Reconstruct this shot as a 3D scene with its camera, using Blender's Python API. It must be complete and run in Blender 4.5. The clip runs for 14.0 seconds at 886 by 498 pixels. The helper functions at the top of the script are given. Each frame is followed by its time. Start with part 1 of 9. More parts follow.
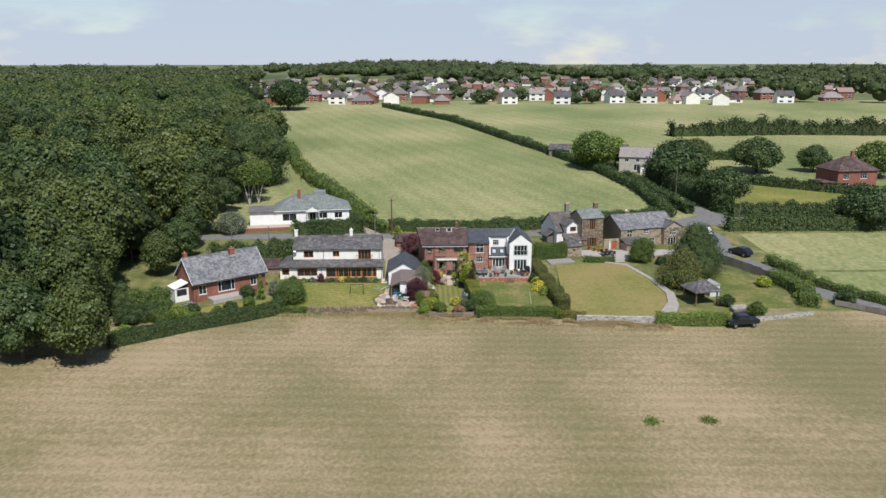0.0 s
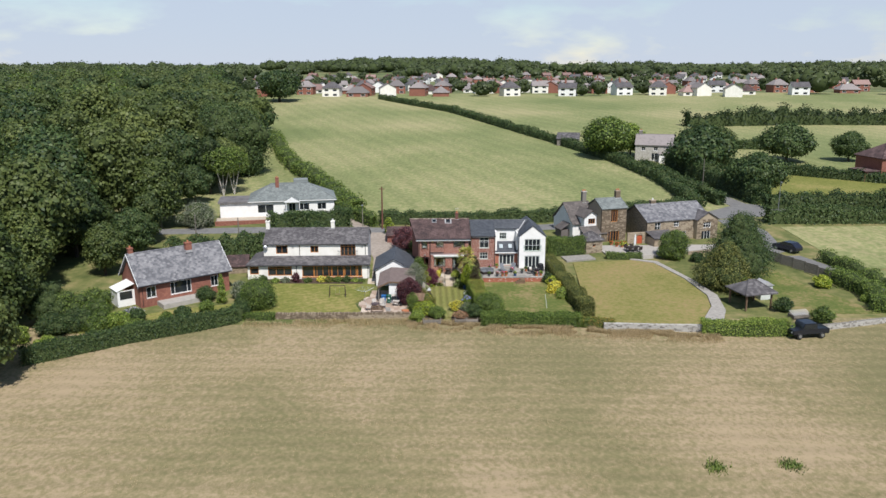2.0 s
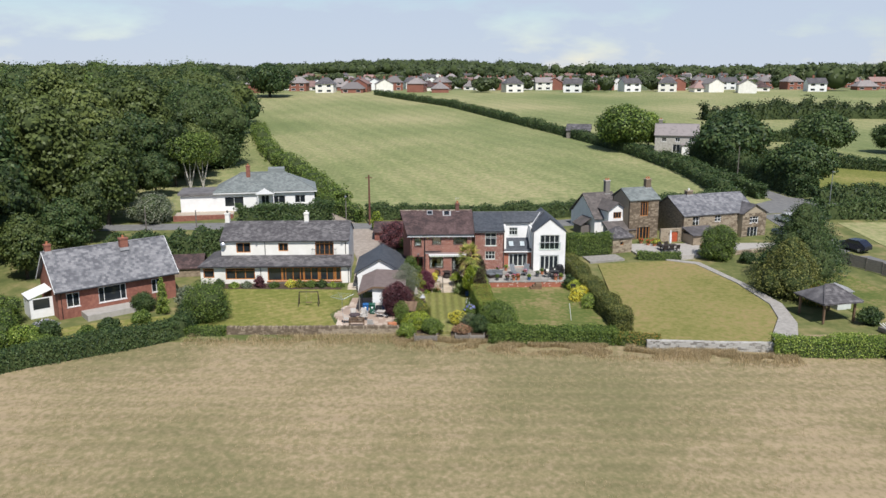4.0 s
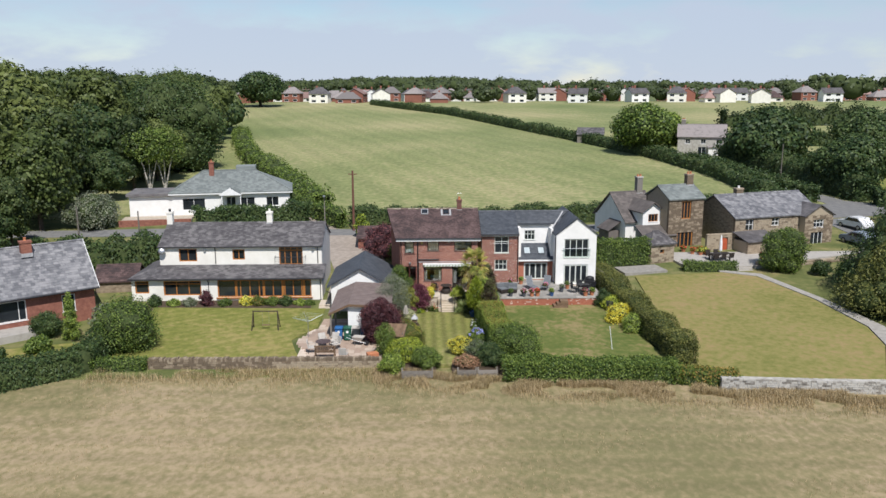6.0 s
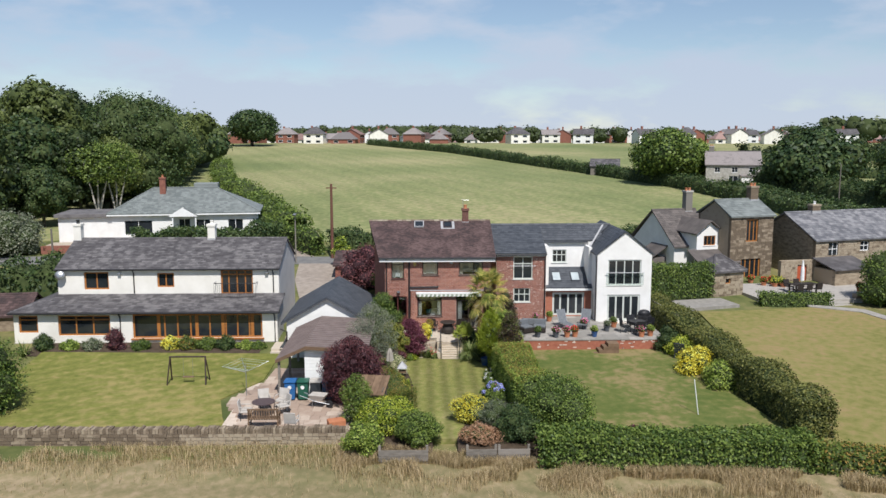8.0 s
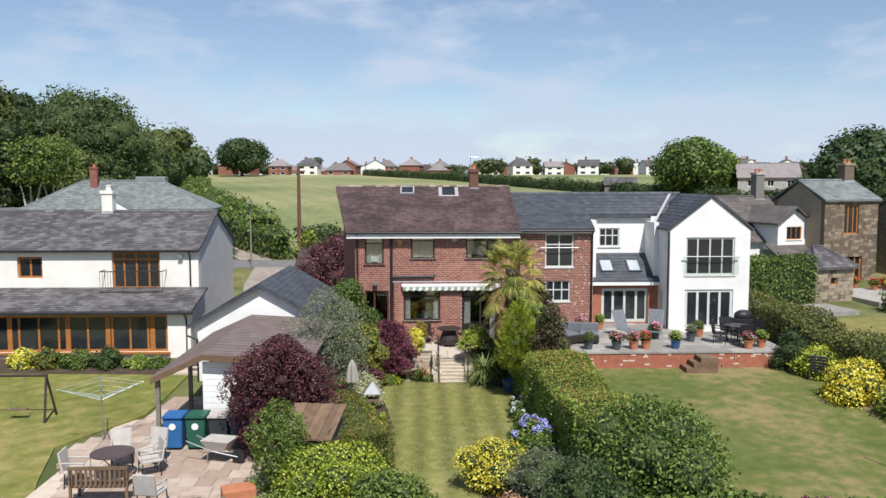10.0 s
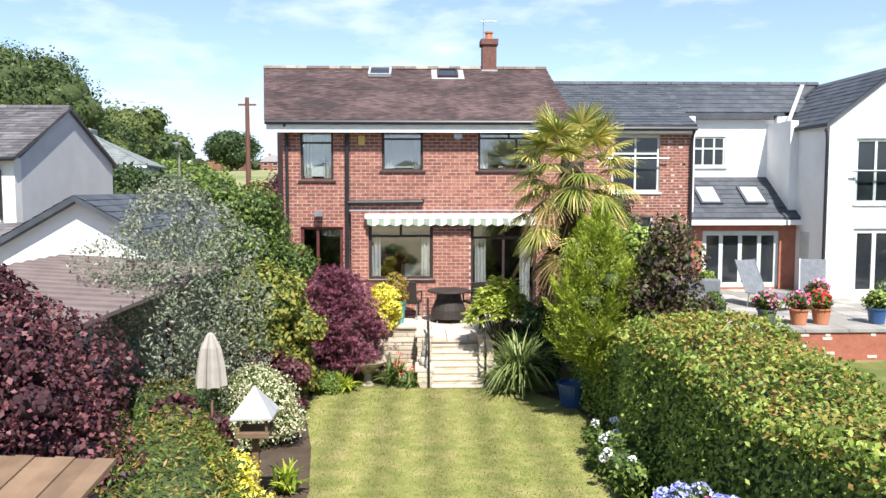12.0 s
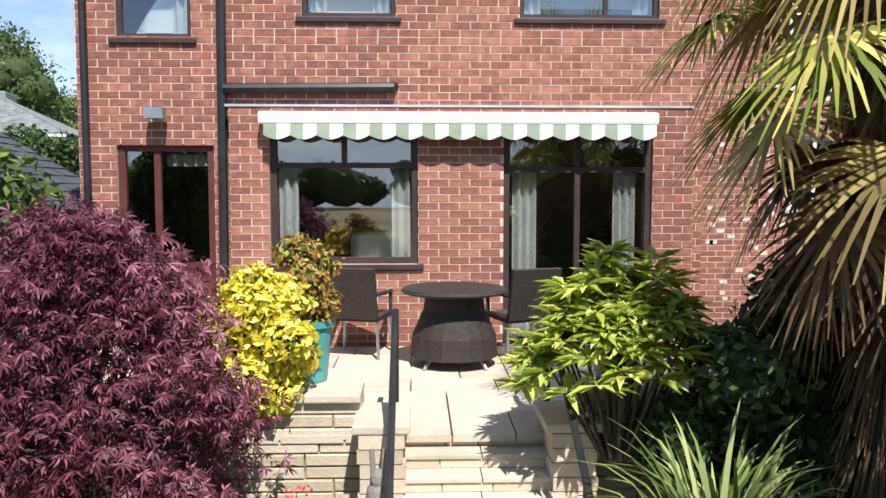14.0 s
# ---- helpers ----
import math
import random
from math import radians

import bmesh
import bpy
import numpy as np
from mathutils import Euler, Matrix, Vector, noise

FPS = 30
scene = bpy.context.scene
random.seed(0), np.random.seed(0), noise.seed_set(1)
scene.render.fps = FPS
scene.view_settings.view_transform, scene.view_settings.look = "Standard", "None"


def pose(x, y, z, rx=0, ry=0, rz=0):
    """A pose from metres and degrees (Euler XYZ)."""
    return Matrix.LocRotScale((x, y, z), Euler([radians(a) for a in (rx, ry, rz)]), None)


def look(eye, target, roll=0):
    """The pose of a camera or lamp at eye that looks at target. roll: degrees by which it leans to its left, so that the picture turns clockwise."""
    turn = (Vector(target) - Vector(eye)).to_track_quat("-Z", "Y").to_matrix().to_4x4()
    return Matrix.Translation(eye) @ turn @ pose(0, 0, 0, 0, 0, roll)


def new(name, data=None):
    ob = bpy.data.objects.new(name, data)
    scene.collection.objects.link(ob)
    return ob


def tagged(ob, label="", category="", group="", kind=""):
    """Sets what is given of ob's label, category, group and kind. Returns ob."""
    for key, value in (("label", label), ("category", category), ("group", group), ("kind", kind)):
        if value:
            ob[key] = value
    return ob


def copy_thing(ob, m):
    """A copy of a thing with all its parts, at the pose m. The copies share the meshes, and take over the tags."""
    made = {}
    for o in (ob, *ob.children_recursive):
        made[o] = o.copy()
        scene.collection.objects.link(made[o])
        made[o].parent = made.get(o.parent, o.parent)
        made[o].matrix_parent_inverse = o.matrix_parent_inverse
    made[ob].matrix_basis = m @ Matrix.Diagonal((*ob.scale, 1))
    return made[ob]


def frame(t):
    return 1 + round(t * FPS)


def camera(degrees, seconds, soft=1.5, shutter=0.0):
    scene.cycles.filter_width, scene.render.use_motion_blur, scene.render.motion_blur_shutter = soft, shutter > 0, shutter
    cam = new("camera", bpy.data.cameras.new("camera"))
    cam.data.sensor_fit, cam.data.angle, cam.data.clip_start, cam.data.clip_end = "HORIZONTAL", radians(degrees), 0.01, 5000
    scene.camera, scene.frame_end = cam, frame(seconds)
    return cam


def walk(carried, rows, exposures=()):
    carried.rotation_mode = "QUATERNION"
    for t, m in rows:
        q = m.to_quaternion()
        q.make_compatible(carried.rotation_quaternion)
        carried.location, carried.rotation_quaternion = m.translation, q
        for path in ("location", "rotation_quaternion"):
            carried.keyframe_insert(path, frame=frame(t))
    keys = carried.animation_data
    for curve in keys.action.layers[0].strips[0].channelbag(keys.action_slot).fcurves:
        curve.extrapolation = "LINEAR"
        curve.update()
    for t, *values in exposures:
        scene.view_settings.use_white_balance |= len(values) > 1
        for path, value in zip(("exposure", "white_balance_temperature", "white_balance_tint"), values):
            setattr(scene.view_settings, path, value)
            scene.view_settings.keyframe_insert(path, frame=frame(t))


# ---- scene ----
cam = camera(59.0, 14.0)
METRES, EYE, TILT, LEAN, TURN = 120.0, 35.0, 0.0, 0.0, -1.6
ROWS = [
    (0.0, 0.0, 0.0, 0.0, -0.02, -13.48, 0.08),
    (0.5, 0.0006, 0.0397, -0.0115, -0.02, -13.47, 0.09),
    (1.0, 0.0011, 0.0795, -0.0228, -0.03, -13.46, 0.09),
    (1.5, 0.0017, 0.119, -0.0341, -0.03, -13.44, 0.12),
    (2.0, 0.0024, 0.1582, -0.0453, -0.04, -13.43, 0.12),
    (2.5, 0.0029, 0.1973, -0.0564, -0.04, -13.43, 0.1),
    (3.0, 0.0034, 0.2364, -0.0676, -0.05, -13.4, 0.08),
    (5.5, 0.0055, 0.4325, -0.1238, -0.08, -12.06, 0.11),
    (6.0, 0.0056, 0.4675, -0.1344, -0.09, -11.6, 0.11),
    (6.5, 0.0056, 0.5053, -0.1459, -0.09, -10.66, 0.08),
    (7.0, 0.0054, 0.5426, -0.1573, -0.1, -9.73, 0.06),
    (7.5, 0.0052, 0.5796, -0.1686, -0.1, -8.82, 0.05),
    (8.0, 0.0052, 0.6157, -0.1798, -0.1, -7.89, 0.01),
    (10.5, 0.0057, 0.7828, -0.2347, -0.17, -4.48, 0.04),
    (11.0, 0.0059, 0.8136, -0.243, -0.18, -4.45, 0.01),
    (11.5, 0.0064, 0.8432, -0.2501, -0.21, -4.43, 0.03),
    (12.0, 0.0068, 0.8716, -0.2559, -0.2, -4.4, 0.03),
    (12.5, 0.0068, 0.8978, -0.2606, -0.21, -4.43, 0.06),
    (13.0, 0.0065, 0.9221, -0.2653, -0.25, -4.4, 0.02),
    (13.5, 0.0066, 0.9437, -0.2675, -0.28, -4.3, -0.03),
    (14.0, 0.0072, 0.9619, -0.268, -0.31, -4.2, -0.03),
]
EXPOSURES = [(t, s, 6250, 12) for t, s in ((0.0, 0.3), (1.5, 0.38), (3.0, 0.38), (8.0, 0.34), (10.5, 0.55), (11.2, 0.72), (12.0, 1.25), (13.0, 1.38), (13.5, 1.2), (14.0, 1.02))]
walk(cam, [(t, pose(0, 0, EYE, TILT, LEAN, TURN) @ pose(METRES * x, METRES * y, METRES * z, 90 + pitch, roll, yaw)) for t, x, y, z, yaw, pitch, roll in ROWS], EXPOSURES)

# ---- sky and sun ----
SUN_ELEV, SUN_SIDE = 54.0, 14.0
world = bpy.data.worlds.new("sky")
scene.world = world
world.use_nodes = True
wn, wl = world.node_tree.nodes, world.node_tree.links
wn.clear()
w_out, w_bg, w_sky = wn.new("ShaderNodeOutputWorld"), wn.new("ShaderNodeBackground"), wn.new("ShaderNodeTexSky")
w_sky.sky_type, w_sky.sun_disc = "NISHITA", False
w_sky.sun_elevation, w_sky.sun_rotation = radians(SUN_ELEV), radians(180 - SUN_SIDE)
w_sky.dust_density, w_sky.ozone_density, w_sky.air_density = 0.0, 1.8, 1.0
w_bg.inputs["Strength"].default_value = 0.075
# broken fair-weather cloud, denser towards the horizon
w_tc, w_sep = wn.new("ShaderNodeTexCoord"), wn.new("ShaderNodeSeparateXYZ")
w_map = wn.new("ShaderNodeMapping")
w_map.inputs["Scale"].default_value = (5.0, 5.0, 15.0)
w_n = wn.new("ShaderNodeTexNoise")
w_n.inputs["Scale"].default_value, w_n.inputs["Detail"].default_value, w_n.inputs["Roughness"].default_value = 1.3, 8.0, 0.55
w_hz = wn.new("ShaderNodeMapRange")
w_hz.inputs[1].default_value, w_hz.inputs[2].default_value, w_hz.inputs[3].default_value, w_hz.inputs[4].default_value = 0.0, 0.2, 0.27, -0.04
w_add = wn.new("ShaderNodeMath")
w_ramp = wn.new("ShaderNodeValToRGB")
w_ramp.color_ramp.elements[0].position, w_ramp.color_ramp.elements[1].position = 0.5, 0.7
w_ramp.color_ramp.elements[0].color = (0.14, 0.14, 0.14, 1)
w_mul = wn.new("ShaderNodeMath")
w_mul.operation, w_mul.inputs[1].default_value = "MULTIPLY", 0.92
w_mix = wn.new("ShaderNodeMix")
w_mix.data_type = "RGBA"
w_mix.inputs[7].default_value = (5.7, 6.5, 7.6, 1)
wl.new(w_tc.outputs["Generated"], w_map.inputs[0]), wl.new(w_map.outputs[0], w_n.inputs[0])
wl.new(w_tc.outputs["Generated"], w_sep.inputs[0]), wl.new(w_sep.outputs[2], w_hz.inputs[0])
wl.new(w_n.outputs["Fac"], w_add.inputs[0]), wl.new(w_hz.outputs[0], w_add.inputs[1])
wl.new(w_add.outputs[0], w_ramp.inputs[0]), wl.new(w_ramp.outputs[0], w_mul.inputs[0])
wl.new(w_mul.outputs[0], w_mix.inputs[0]), wl.new(w_sky.outputs[0], w_mix.inputs[6])
wl.new(w_mix.outputs[2], w_bg.inputs[0]), wl.new(w_bg.outputs[0], w_out.inputs[0])
sun = new("sun", bpy.data.lights.new("sun", "SUN"))
sun.data.energy, sun.data.angle, sun.data.color = 4.1, radians(0.6), (1.0, 0.955, 0.88)
SUN_WAY = Vector((math.sin(radians(SUN_SIDE)) * math.cos(radians(SUN_ELEV)), -math.cos(radians(SUN_SIDE)) * math.cos(radians(SUN_ELEV)), math.sin(radians(SUN_ELEV))))
sun.matrix_world = look(SUN_WAY * 300, (0, 0, 0))

# ---- materials ----
def rgb(c):
    return (c[0], c[1], c[2], 1)


def mat(name, stops, scale=1.0, rough=0.8, bump=0.0, bscale=None, metal=0.0, detail=5.0, island=0.0, obj=0.0, big=0.0, bigscale=0.08, spec=0.3, stretch=(1, 1, 1), leaf=0.0, world_space=False):
    """A surface whose colour runs through the stops by noise; island and obj vary it piece by piece, big by a broad second noise."""
    m = bpy.data.materials.new(name)
    m.use_nodes = True
    n, l = m.node_tree.nodes, m.node_tree.links
    b = n["Principled BSDF"]
    b.inputs["Roughness"].default_value, b.inputs["Metallic"].default_value = rough, metal
    b.inputs["Specular IOR Level"].default_value = spec
    tc, mp = n.new("ShaderNodeTexCoord"), n.new("ShaderNodeMapping")
    mp.inputs["Scale"].default_value = stretch
    src = tc.outputs["Object"]
    if world_space:
        src = n.new("ShaderNodeNewGeometry").outputs["Position"]
    l.new(src, mp.inputs[0])
    t = n.new("ShaderNodeTexNoise")
    t.inputs["Scale"].default_value, t.inputs["Detail"].default_value, t.inputs["Roughness"].default_value = scale, detail, 0.6
    l.new(mp.outputs[0], t.inputs[0])
    fac = t.outputs["Fac"]

    def plus(fac, out, amount):
        a, c = n.new("ShaderNodeMath"), n.new("ShaderNodeMath")
        a.operation, a.inputs[1].default_value = "SUBTRACT", 0.5
        c.operation, c.inputs[1].default_value = "MULTIPLY_ADD", amount
        l.new(out, a.inputs[0]), l.new(a.outputs[0], c.inputs[0]), l.new(fac, c.inputs[2])
        return c.outputs[0]

    if big:
        t2 = n.new("ShaderNodeTexNoise")
        t2.inputs["Scale"].default_value, t2.inputs["Detail"].default_value = bigscale, 3.0
        l.new(mp.outputs[0], t2.inputs[0])
        fac = plus(fac, t2.outputs["Fac"], big)
    if island:
        fac = plus(fac, n.new("ShaderNodeNewGeometry").outputs["Random Per Island"], island)
    if obj:
        fac = plus(fac, n.new("ShaderNodeObjectInfo").outputs["Random"], obj)
    r = n.new("ShaderNodeValToRGB")
    e = r.color_ramp.elements
    lo, hi = 0.3, 0.7
    e[0].position, e[0].color = lo, rgb(stops[0])
    e[1].position, e[1].color = hi, rgb(stops[-1])
    for i, c in enumerate(stops[1:-1]):
        k = e.new(lo + (hi - lo) * (i + 1) / (len(stops) - 1))
        k.color = rgb(c)
    l.new(fac, r.inputs[0]), l.new(r.outputs[0], b.inputs["Base Color"])
    if bump:
        t3, bp = n.new("ShaderNodeTexNoise"), n.new("ShaderNodeBump")
        t3.inputs["Scale"].default_value, t3.inputs["Detail"].default_value = bscale or scale * 4, 6.0
        bp.inputs["Strength"].default_value, bp.inputs["Distance"].default_value = bump, 0.02
        l.new(mp.outputs[0], t3.inputs[0]), l.new(t3.outputs["Fac"], bp.inputs["Height"]), l.new(bp.outputs[0], b.inputs["Normal"])
    if leaf:
        tr, mx, sat = n.new("ShaderNodeBsdfTranslucent"), n.new("ShaderNodeMixShader"), n.new("ShaderNodeHueSaturation")
        sat.inputs["Value"].default_value = 1.3
        mx.inputs[0].default_value = leaf
        l.new(r.outputs[0], sat.inputs["Color"]), l.new(sat.outputs[0], tr.inputs[0])
        l.new(b.outputs[0], mx.inputs[1]), l.new(tr.outputs[0], mx.inputs[2]), l.new(mx.outputs[0], n["Material Output"].inputs[0])
    return m


def glass_mat(name, ior=2.7):
    m = bpy.data.materials.new(name)
    m.use_nodes = True
    n, l = m.node_tree.nodes, m.node_tree.links
    n.remove(n["Principled BSDF"])
    a, g, x, f = n.new("ShaderNodeBsdfTransparent"), n.new("ShaderNodeBsdfGlossy"), n.new("ShaderNodeMixShader"), n.new("ShaderNodeFresnel")
    a.inputs[0].default_value = (0.86, 0.9, 0.9, 1)
    g.inputs["Roughness"].default_value = 0.01
    f.inputs[0].default_value = ior
    l.new(f.outputs[0], x.inputs[0]), l.new(a.outputs[0], x.inputs[1]), l.new(g.outputs[0], x.inputs[2]), l.new(x.outputs[0], n["Material Output"].inputs[0])
    return m


GLASS = glass_mat("window glass")
GLASS_CLEAR = glass_mat("clear balcony glass", 1.35)
DARKGLASS = mat("dim glass", [(0.012, 0.015, 0.018), (0.03, 0.035, 0.04)], 0.6, 0.06, spec=0.7)
HAY = mat("dry mown meadow", [(0.165, 0.15, 0.068), (0.235, 0.193, 0.1), (0.33, 0.255, 0.155)], 2.0, 0.95, 0.9, 12.0, detail=15, big=1.1, bigscale=0.04, stretch=(1.2, 1.0, 1), world_space=True)
PASTURE = mat("hill pasture", [(0.14, 0.17, 0.06), (0.21, 0.225, 0.09), (0.32, 0.29, 0.145)], 1.2, 0.95, 0.4, 5.0, detail=12, big=1.1, bigscale=0.02, stretch=(1.0, 0.8, 1), world_space=True)
FARLAND = mat("distant farmland", [(0.05, 0.075, 0.03), (0.12, 0.145, 0.055), (0.2, 0.19, 0.09)], 0.012, 0.95, detail=6, big=0.5, bigscale=0.004, world_space=True)
ROUGH_GRASS = mat("rough grass", [(0.07, 0.09, 0.025), (0.13, 0.14, 0.045), (0.24, 0.2, 0.09)], 0.5, 0.95, 0.5, 8.0, detail=9, big=0.5, bigscale=0.07, world_space=True)
LAWN = mat("garden lawn", [(0.115, 0.13, 0.024), (0.17, 0.175, 0.04), (0.27, 0.225, 0.08)], 2.0, 0.95, 0.5, 40.0, detail=10, big=0.6, bigscale=0.12, world_space=True)
LAWN_GREEN = mat("watered lawn", [(0.08, 0.11, 0.022), (0.125, 0.14, 0.036), (0.24, 0.19, 0.085)], 2.0, 0.95, 0.5, 40.0, detail=10, big=1.1, bigscale=0.16, world_space=True)
LAWN_DRY = mat("parched lawn", [(0.14, 0.145, 0.035), (0.21, 0.19, 0.06), (0.27, 0.2, 0.09)], 2.0, 0.95, 0.5, 40.0, detail=10, big=0.6, bigscale=0.1, world_space=True)
LAWN_STRIPE = mat("striped lawn", [(0.125, 0.145, 0.035), (0.185, 0.19, 0.055), (0.27, 0.235, 0.1)], 3.0, 0.95, 0.25, 45.0, detail=10, big=0.45, bigscale=0.25, world_space=True)


def mown(m, turn, width, waver, lo, hi):
    """Bands left by the mower, running across the direction turn, lightening and darkening the grass."""
    n, l = m.node_tree.nodes, m.node_tree.links
    geo, mp, wave, k, hsv = n.new("ShaderNodeNewGeometry"), n.new("ShaderNodeMapping"), n.new("ShaderNodeTexWave"), n.new("ShaderNodeMath"), n.new("ShaderNodeHueSaturation")
    mp.inputs["Rotation"].default_value = (0, 0, radians(turn))
    wave.bands_direction = "X"
    wave.inputs["Scale"].default_value, wave.inputs["Distortion"].default_value = 2 * math.pi / (20 * width), waver
    wave.inputs["Detail"].default_value, wave.inputs["Detail Scale"].default_value = 3.0, 0.5
    k.operation, k.inputs[1].default_value, k.inputs[2].default_value = "MULTIPLY_ADD", hi - lo, lo
    ramp = [q for q in n if q.type == "VALTORGB"][0]
    users = [e.to_socket for e in ramp.outputs[0].links]
    l.new(geo.outputs["Position"], mp.inputs[0]), l.new(mp.outputs[0], wave.inputs[0]), l.new(wave.outputs["Fac"], k.inputs[0]), l.new(k.outputs[0], hsv.inputs["Value"])
    l.new(ramp.outputs[0], hsv.inputs["Color"])
    for u in users:
        l.new(hsv.outputs[0], u)


mown(LAWN_STRIPE, 0, 0.8, 0.5, 0.83, 1.2)
mown(HAY, 93, 2.1, 1.6, 0.94, 1.06)
mown(PASTURE, -19, 6.0, 1.5, 0.95, 1.06)
mown(LAWN, 60, 1.1, 1.0, 0.95, 1.08)
SOIL = mat("garden soil", [(0.05, 0.035, 0.022), (0.09, 0.065, 0.045)], 3.0, 0.95, 0.8)
TARMAC = mat("weathered tarmac", [(0.13, 0.13, 0.13), (0.2, 0.195, 0.185)], 1.5, 0.9, 0.3, 60)
GRAVEL = mat("pale gravel drive", [(0.24, 0.2, 0.165), (0.36, 0.31, 0.26)], 2.0, 0.95, 0.5, 50, big=0.4, bigscale=0.2)
FLAG = mat("buff stone flags", [(0.38, 0.32, 0.25), (0.52, 0.45, 0.36)], 2.5, 0.85, 0.25, 30, obj=0.5, island=0.5)
FLAG_PINK = mat("mixed pink and buff paving", [(0.36, 0.27, 0.21), (0.5, 0.41, 0.33)], 2.5, 0.85, 0.25, 30, obj=0.6, island=0.6)
FLAG_GREY = mat("grey stone paving", [(0.25, 0.235, 0.21), (0.38, 0.355, 0.32)], 2.5, 0.85, 0.25, 30, obj=0.6, island=0.6)
MORTAR = mat("pale mortar", [(0.5, 0.41, 0.33), (0.62, 0.53, 0.44)], 6, 0.95, 0.3)
BRICK = mat("red-brown brick", [(0.2, 0.076, 0.056), (0.285, 0.112, 0.08), (0.38, 0.172, 0.115)], 9, 0.85, 0.35, 60, island=0.3, obj=0.3, big=0.35, bigscale=0.6)
BRICK_FAR = mat("red brick wall", [(0.19, 0.075, 0.055), (0.3, 0.13, 0.09)], 4, 0.9, 0.3, 30, big=0.3, bigscale=0.5)
BRICK_SPECK = mat("red and white flecked brick", [(0.3, 0.1, 0.062), (0.4, 0.16, 0.1)], 5, 0.9, 0.3, 30, island=0.3)
FLECK = mat("white flecked brick faces", [(0.5, 0.38, 0.31), (0.66, 0.55, 0.48)], 5, 0.9)
RENDER_W = mat("white render", [(0.72, 0.71, 0.68), (0.82, 0.81, 0.785)], 1.2, 0.9, 0.15, 80)
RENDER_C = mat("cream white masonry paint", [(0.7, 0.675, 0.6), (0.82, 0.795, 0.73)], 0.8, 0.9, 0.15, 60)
# greyer render for the cottage's end walls: their weaker light painted in
RENDER_SHADE = mat("render greyed as shaded side", [(0.5, 0.5, 0.495), (0.58, 0.58, 0.57)], 1.0, 0.9, 0.15, 60)
STONE = mat("brown gritstone", [(0.15, 0.115, 0.08), (0.26, 0.205, 0.145), (0.35, 0.29, 0.21)], 2.2, 0.95, 0.7, 7, island=0.6, obj=0.5, stretch=(1, 1, 2.2))
STONE_GREY = mat("grey field stone", [(0.2, 0.185, 0.16), (0.34, 0.32, 0.285), (0.46, 0.44, 0.4)], 2.5, 0.95, 0.6, 12, island=0.8, obj=0.6)
STEPSTONE = mat("buff walling stone", [(0.4, 0.33, 0.235), (0.55, 0.47, 0.36)], 4, 0.9, 0.35, 40, island=0.5, obj=0.5)
TILE = mat("brown clay roof tile", [(0.05, 0.036, 0.035), (0.085, 0.055, 0.052), (0.135, 0.09, 0.084)], 1.0, 0.85, 0.3, 30, island=0.3, big=0.6, bigscale=0.45)
SLATE = mat("brown-grey slate", [(0.068, 0.063, 0.065), (0.105, 0.098, 0.1), (0.17, 0.16, 0.158)], 1.2, 0.7, 0.3, 25, island=0.35, big=0.5, bigscale=0.35)
SLATE_PALE = mat("pale grey slate", [(0.11, 0.11, 0.12), (0.17, 0.17, 0.178), (0.25, 0.245, 0.25)], 1.2, 0.7, 0.3, 25, island=0.4, big=0.5, bigscale=0.35)
TILE_BROWN = mat("brown-grey concrete tile", [(0.085, 0.075, 0.07), (0.15, 0.13, 0.12)], 1.2, 0.85, 0.3, 25, island=0.35, big=0.4, bigscale=0.35)
SLATE_NEW = mat("smooth dark slate", [(0.05, 0.056, 0.066), (0.085, 0.092, 0.104)], 2.0, 0.6, 0.2, 25, island=0.35)
SLATE_GREEN = mat("grey-green slate", [(0.13, 0.145, 0.14), (0.21, 0.23, 0.22)], 1.2, 0.7, 0.3, 25, island=0.4, big=0.4, bigscale=0.35)
TILE_GREY = mat("grey concrete tile", [(0.16, 0.145, 0.14), (0.27, 0.24, 0.23)], 1.2, 0.85, 0.3, 25, island=0.35, obj=0.6, big=0.4, bigscale=0.35)
TILE_RED = mat("faded red roof tile", [(0.2, 0.13, 0.115), (0.3, 0.2, 0.175)], 1.2, 0.85, 0.3, 25, obj=0.6)
OAK = mat("varnished oak", [(0.3, 0.115, 0.03), (0.44, 0.185, 0.05)], 2, 0.5, 0.2, 20, stretch=(1, 1, 8))
BROWN = mat("dark brown frame", [(0.035, 0.022, 0.02), (0.06, 0.04, 0.036)], 4, 0.45)
MAROON = mat("dark red-brown door paint", [(0.075, 0.022, 0.02), (0.11, 0.035, 0.03)], 4, 0.5)
WHITE = mat("white paint", [(0.74, 0.74, 0.72), (0.83, 0.83, 0.81)], 3, 0.5)
SAGE = mat("pale grey-green paint", [(0.5, 0.53, 0.49), (0.6, 0.63, 0.59)], 3, 0.5)
BLACK = mat("black plastic", [(0.015, 0.015, 0.017), (0.03, 0.03, 0.032)], 5, 0.4)
LEAD = mat("lead flashing", [(0.3, 0.3, 0.31), (0.42, 0.42, 0.42)], 4, 0.6)
METAL = mat("galvanised steel", [(0.36, 0.37, 0.38), (0.5, 0.51, 0.52)], 4, 0.4, metal=0.8)
# plaster colour lowered so that rooms look unlit behind glass
ROOM = mat("shade-dark interior plaster", [(0.11, 0.095, 0.08), (0.16, 0.14, 0.12)], 1, 0.9)
CURTAIN = mat("white curtain", [(0.72, 0.72, 0.7), (0.84, 0.84, 0.82)], 3, 0.9, stretch=(6, 6, 0.3))
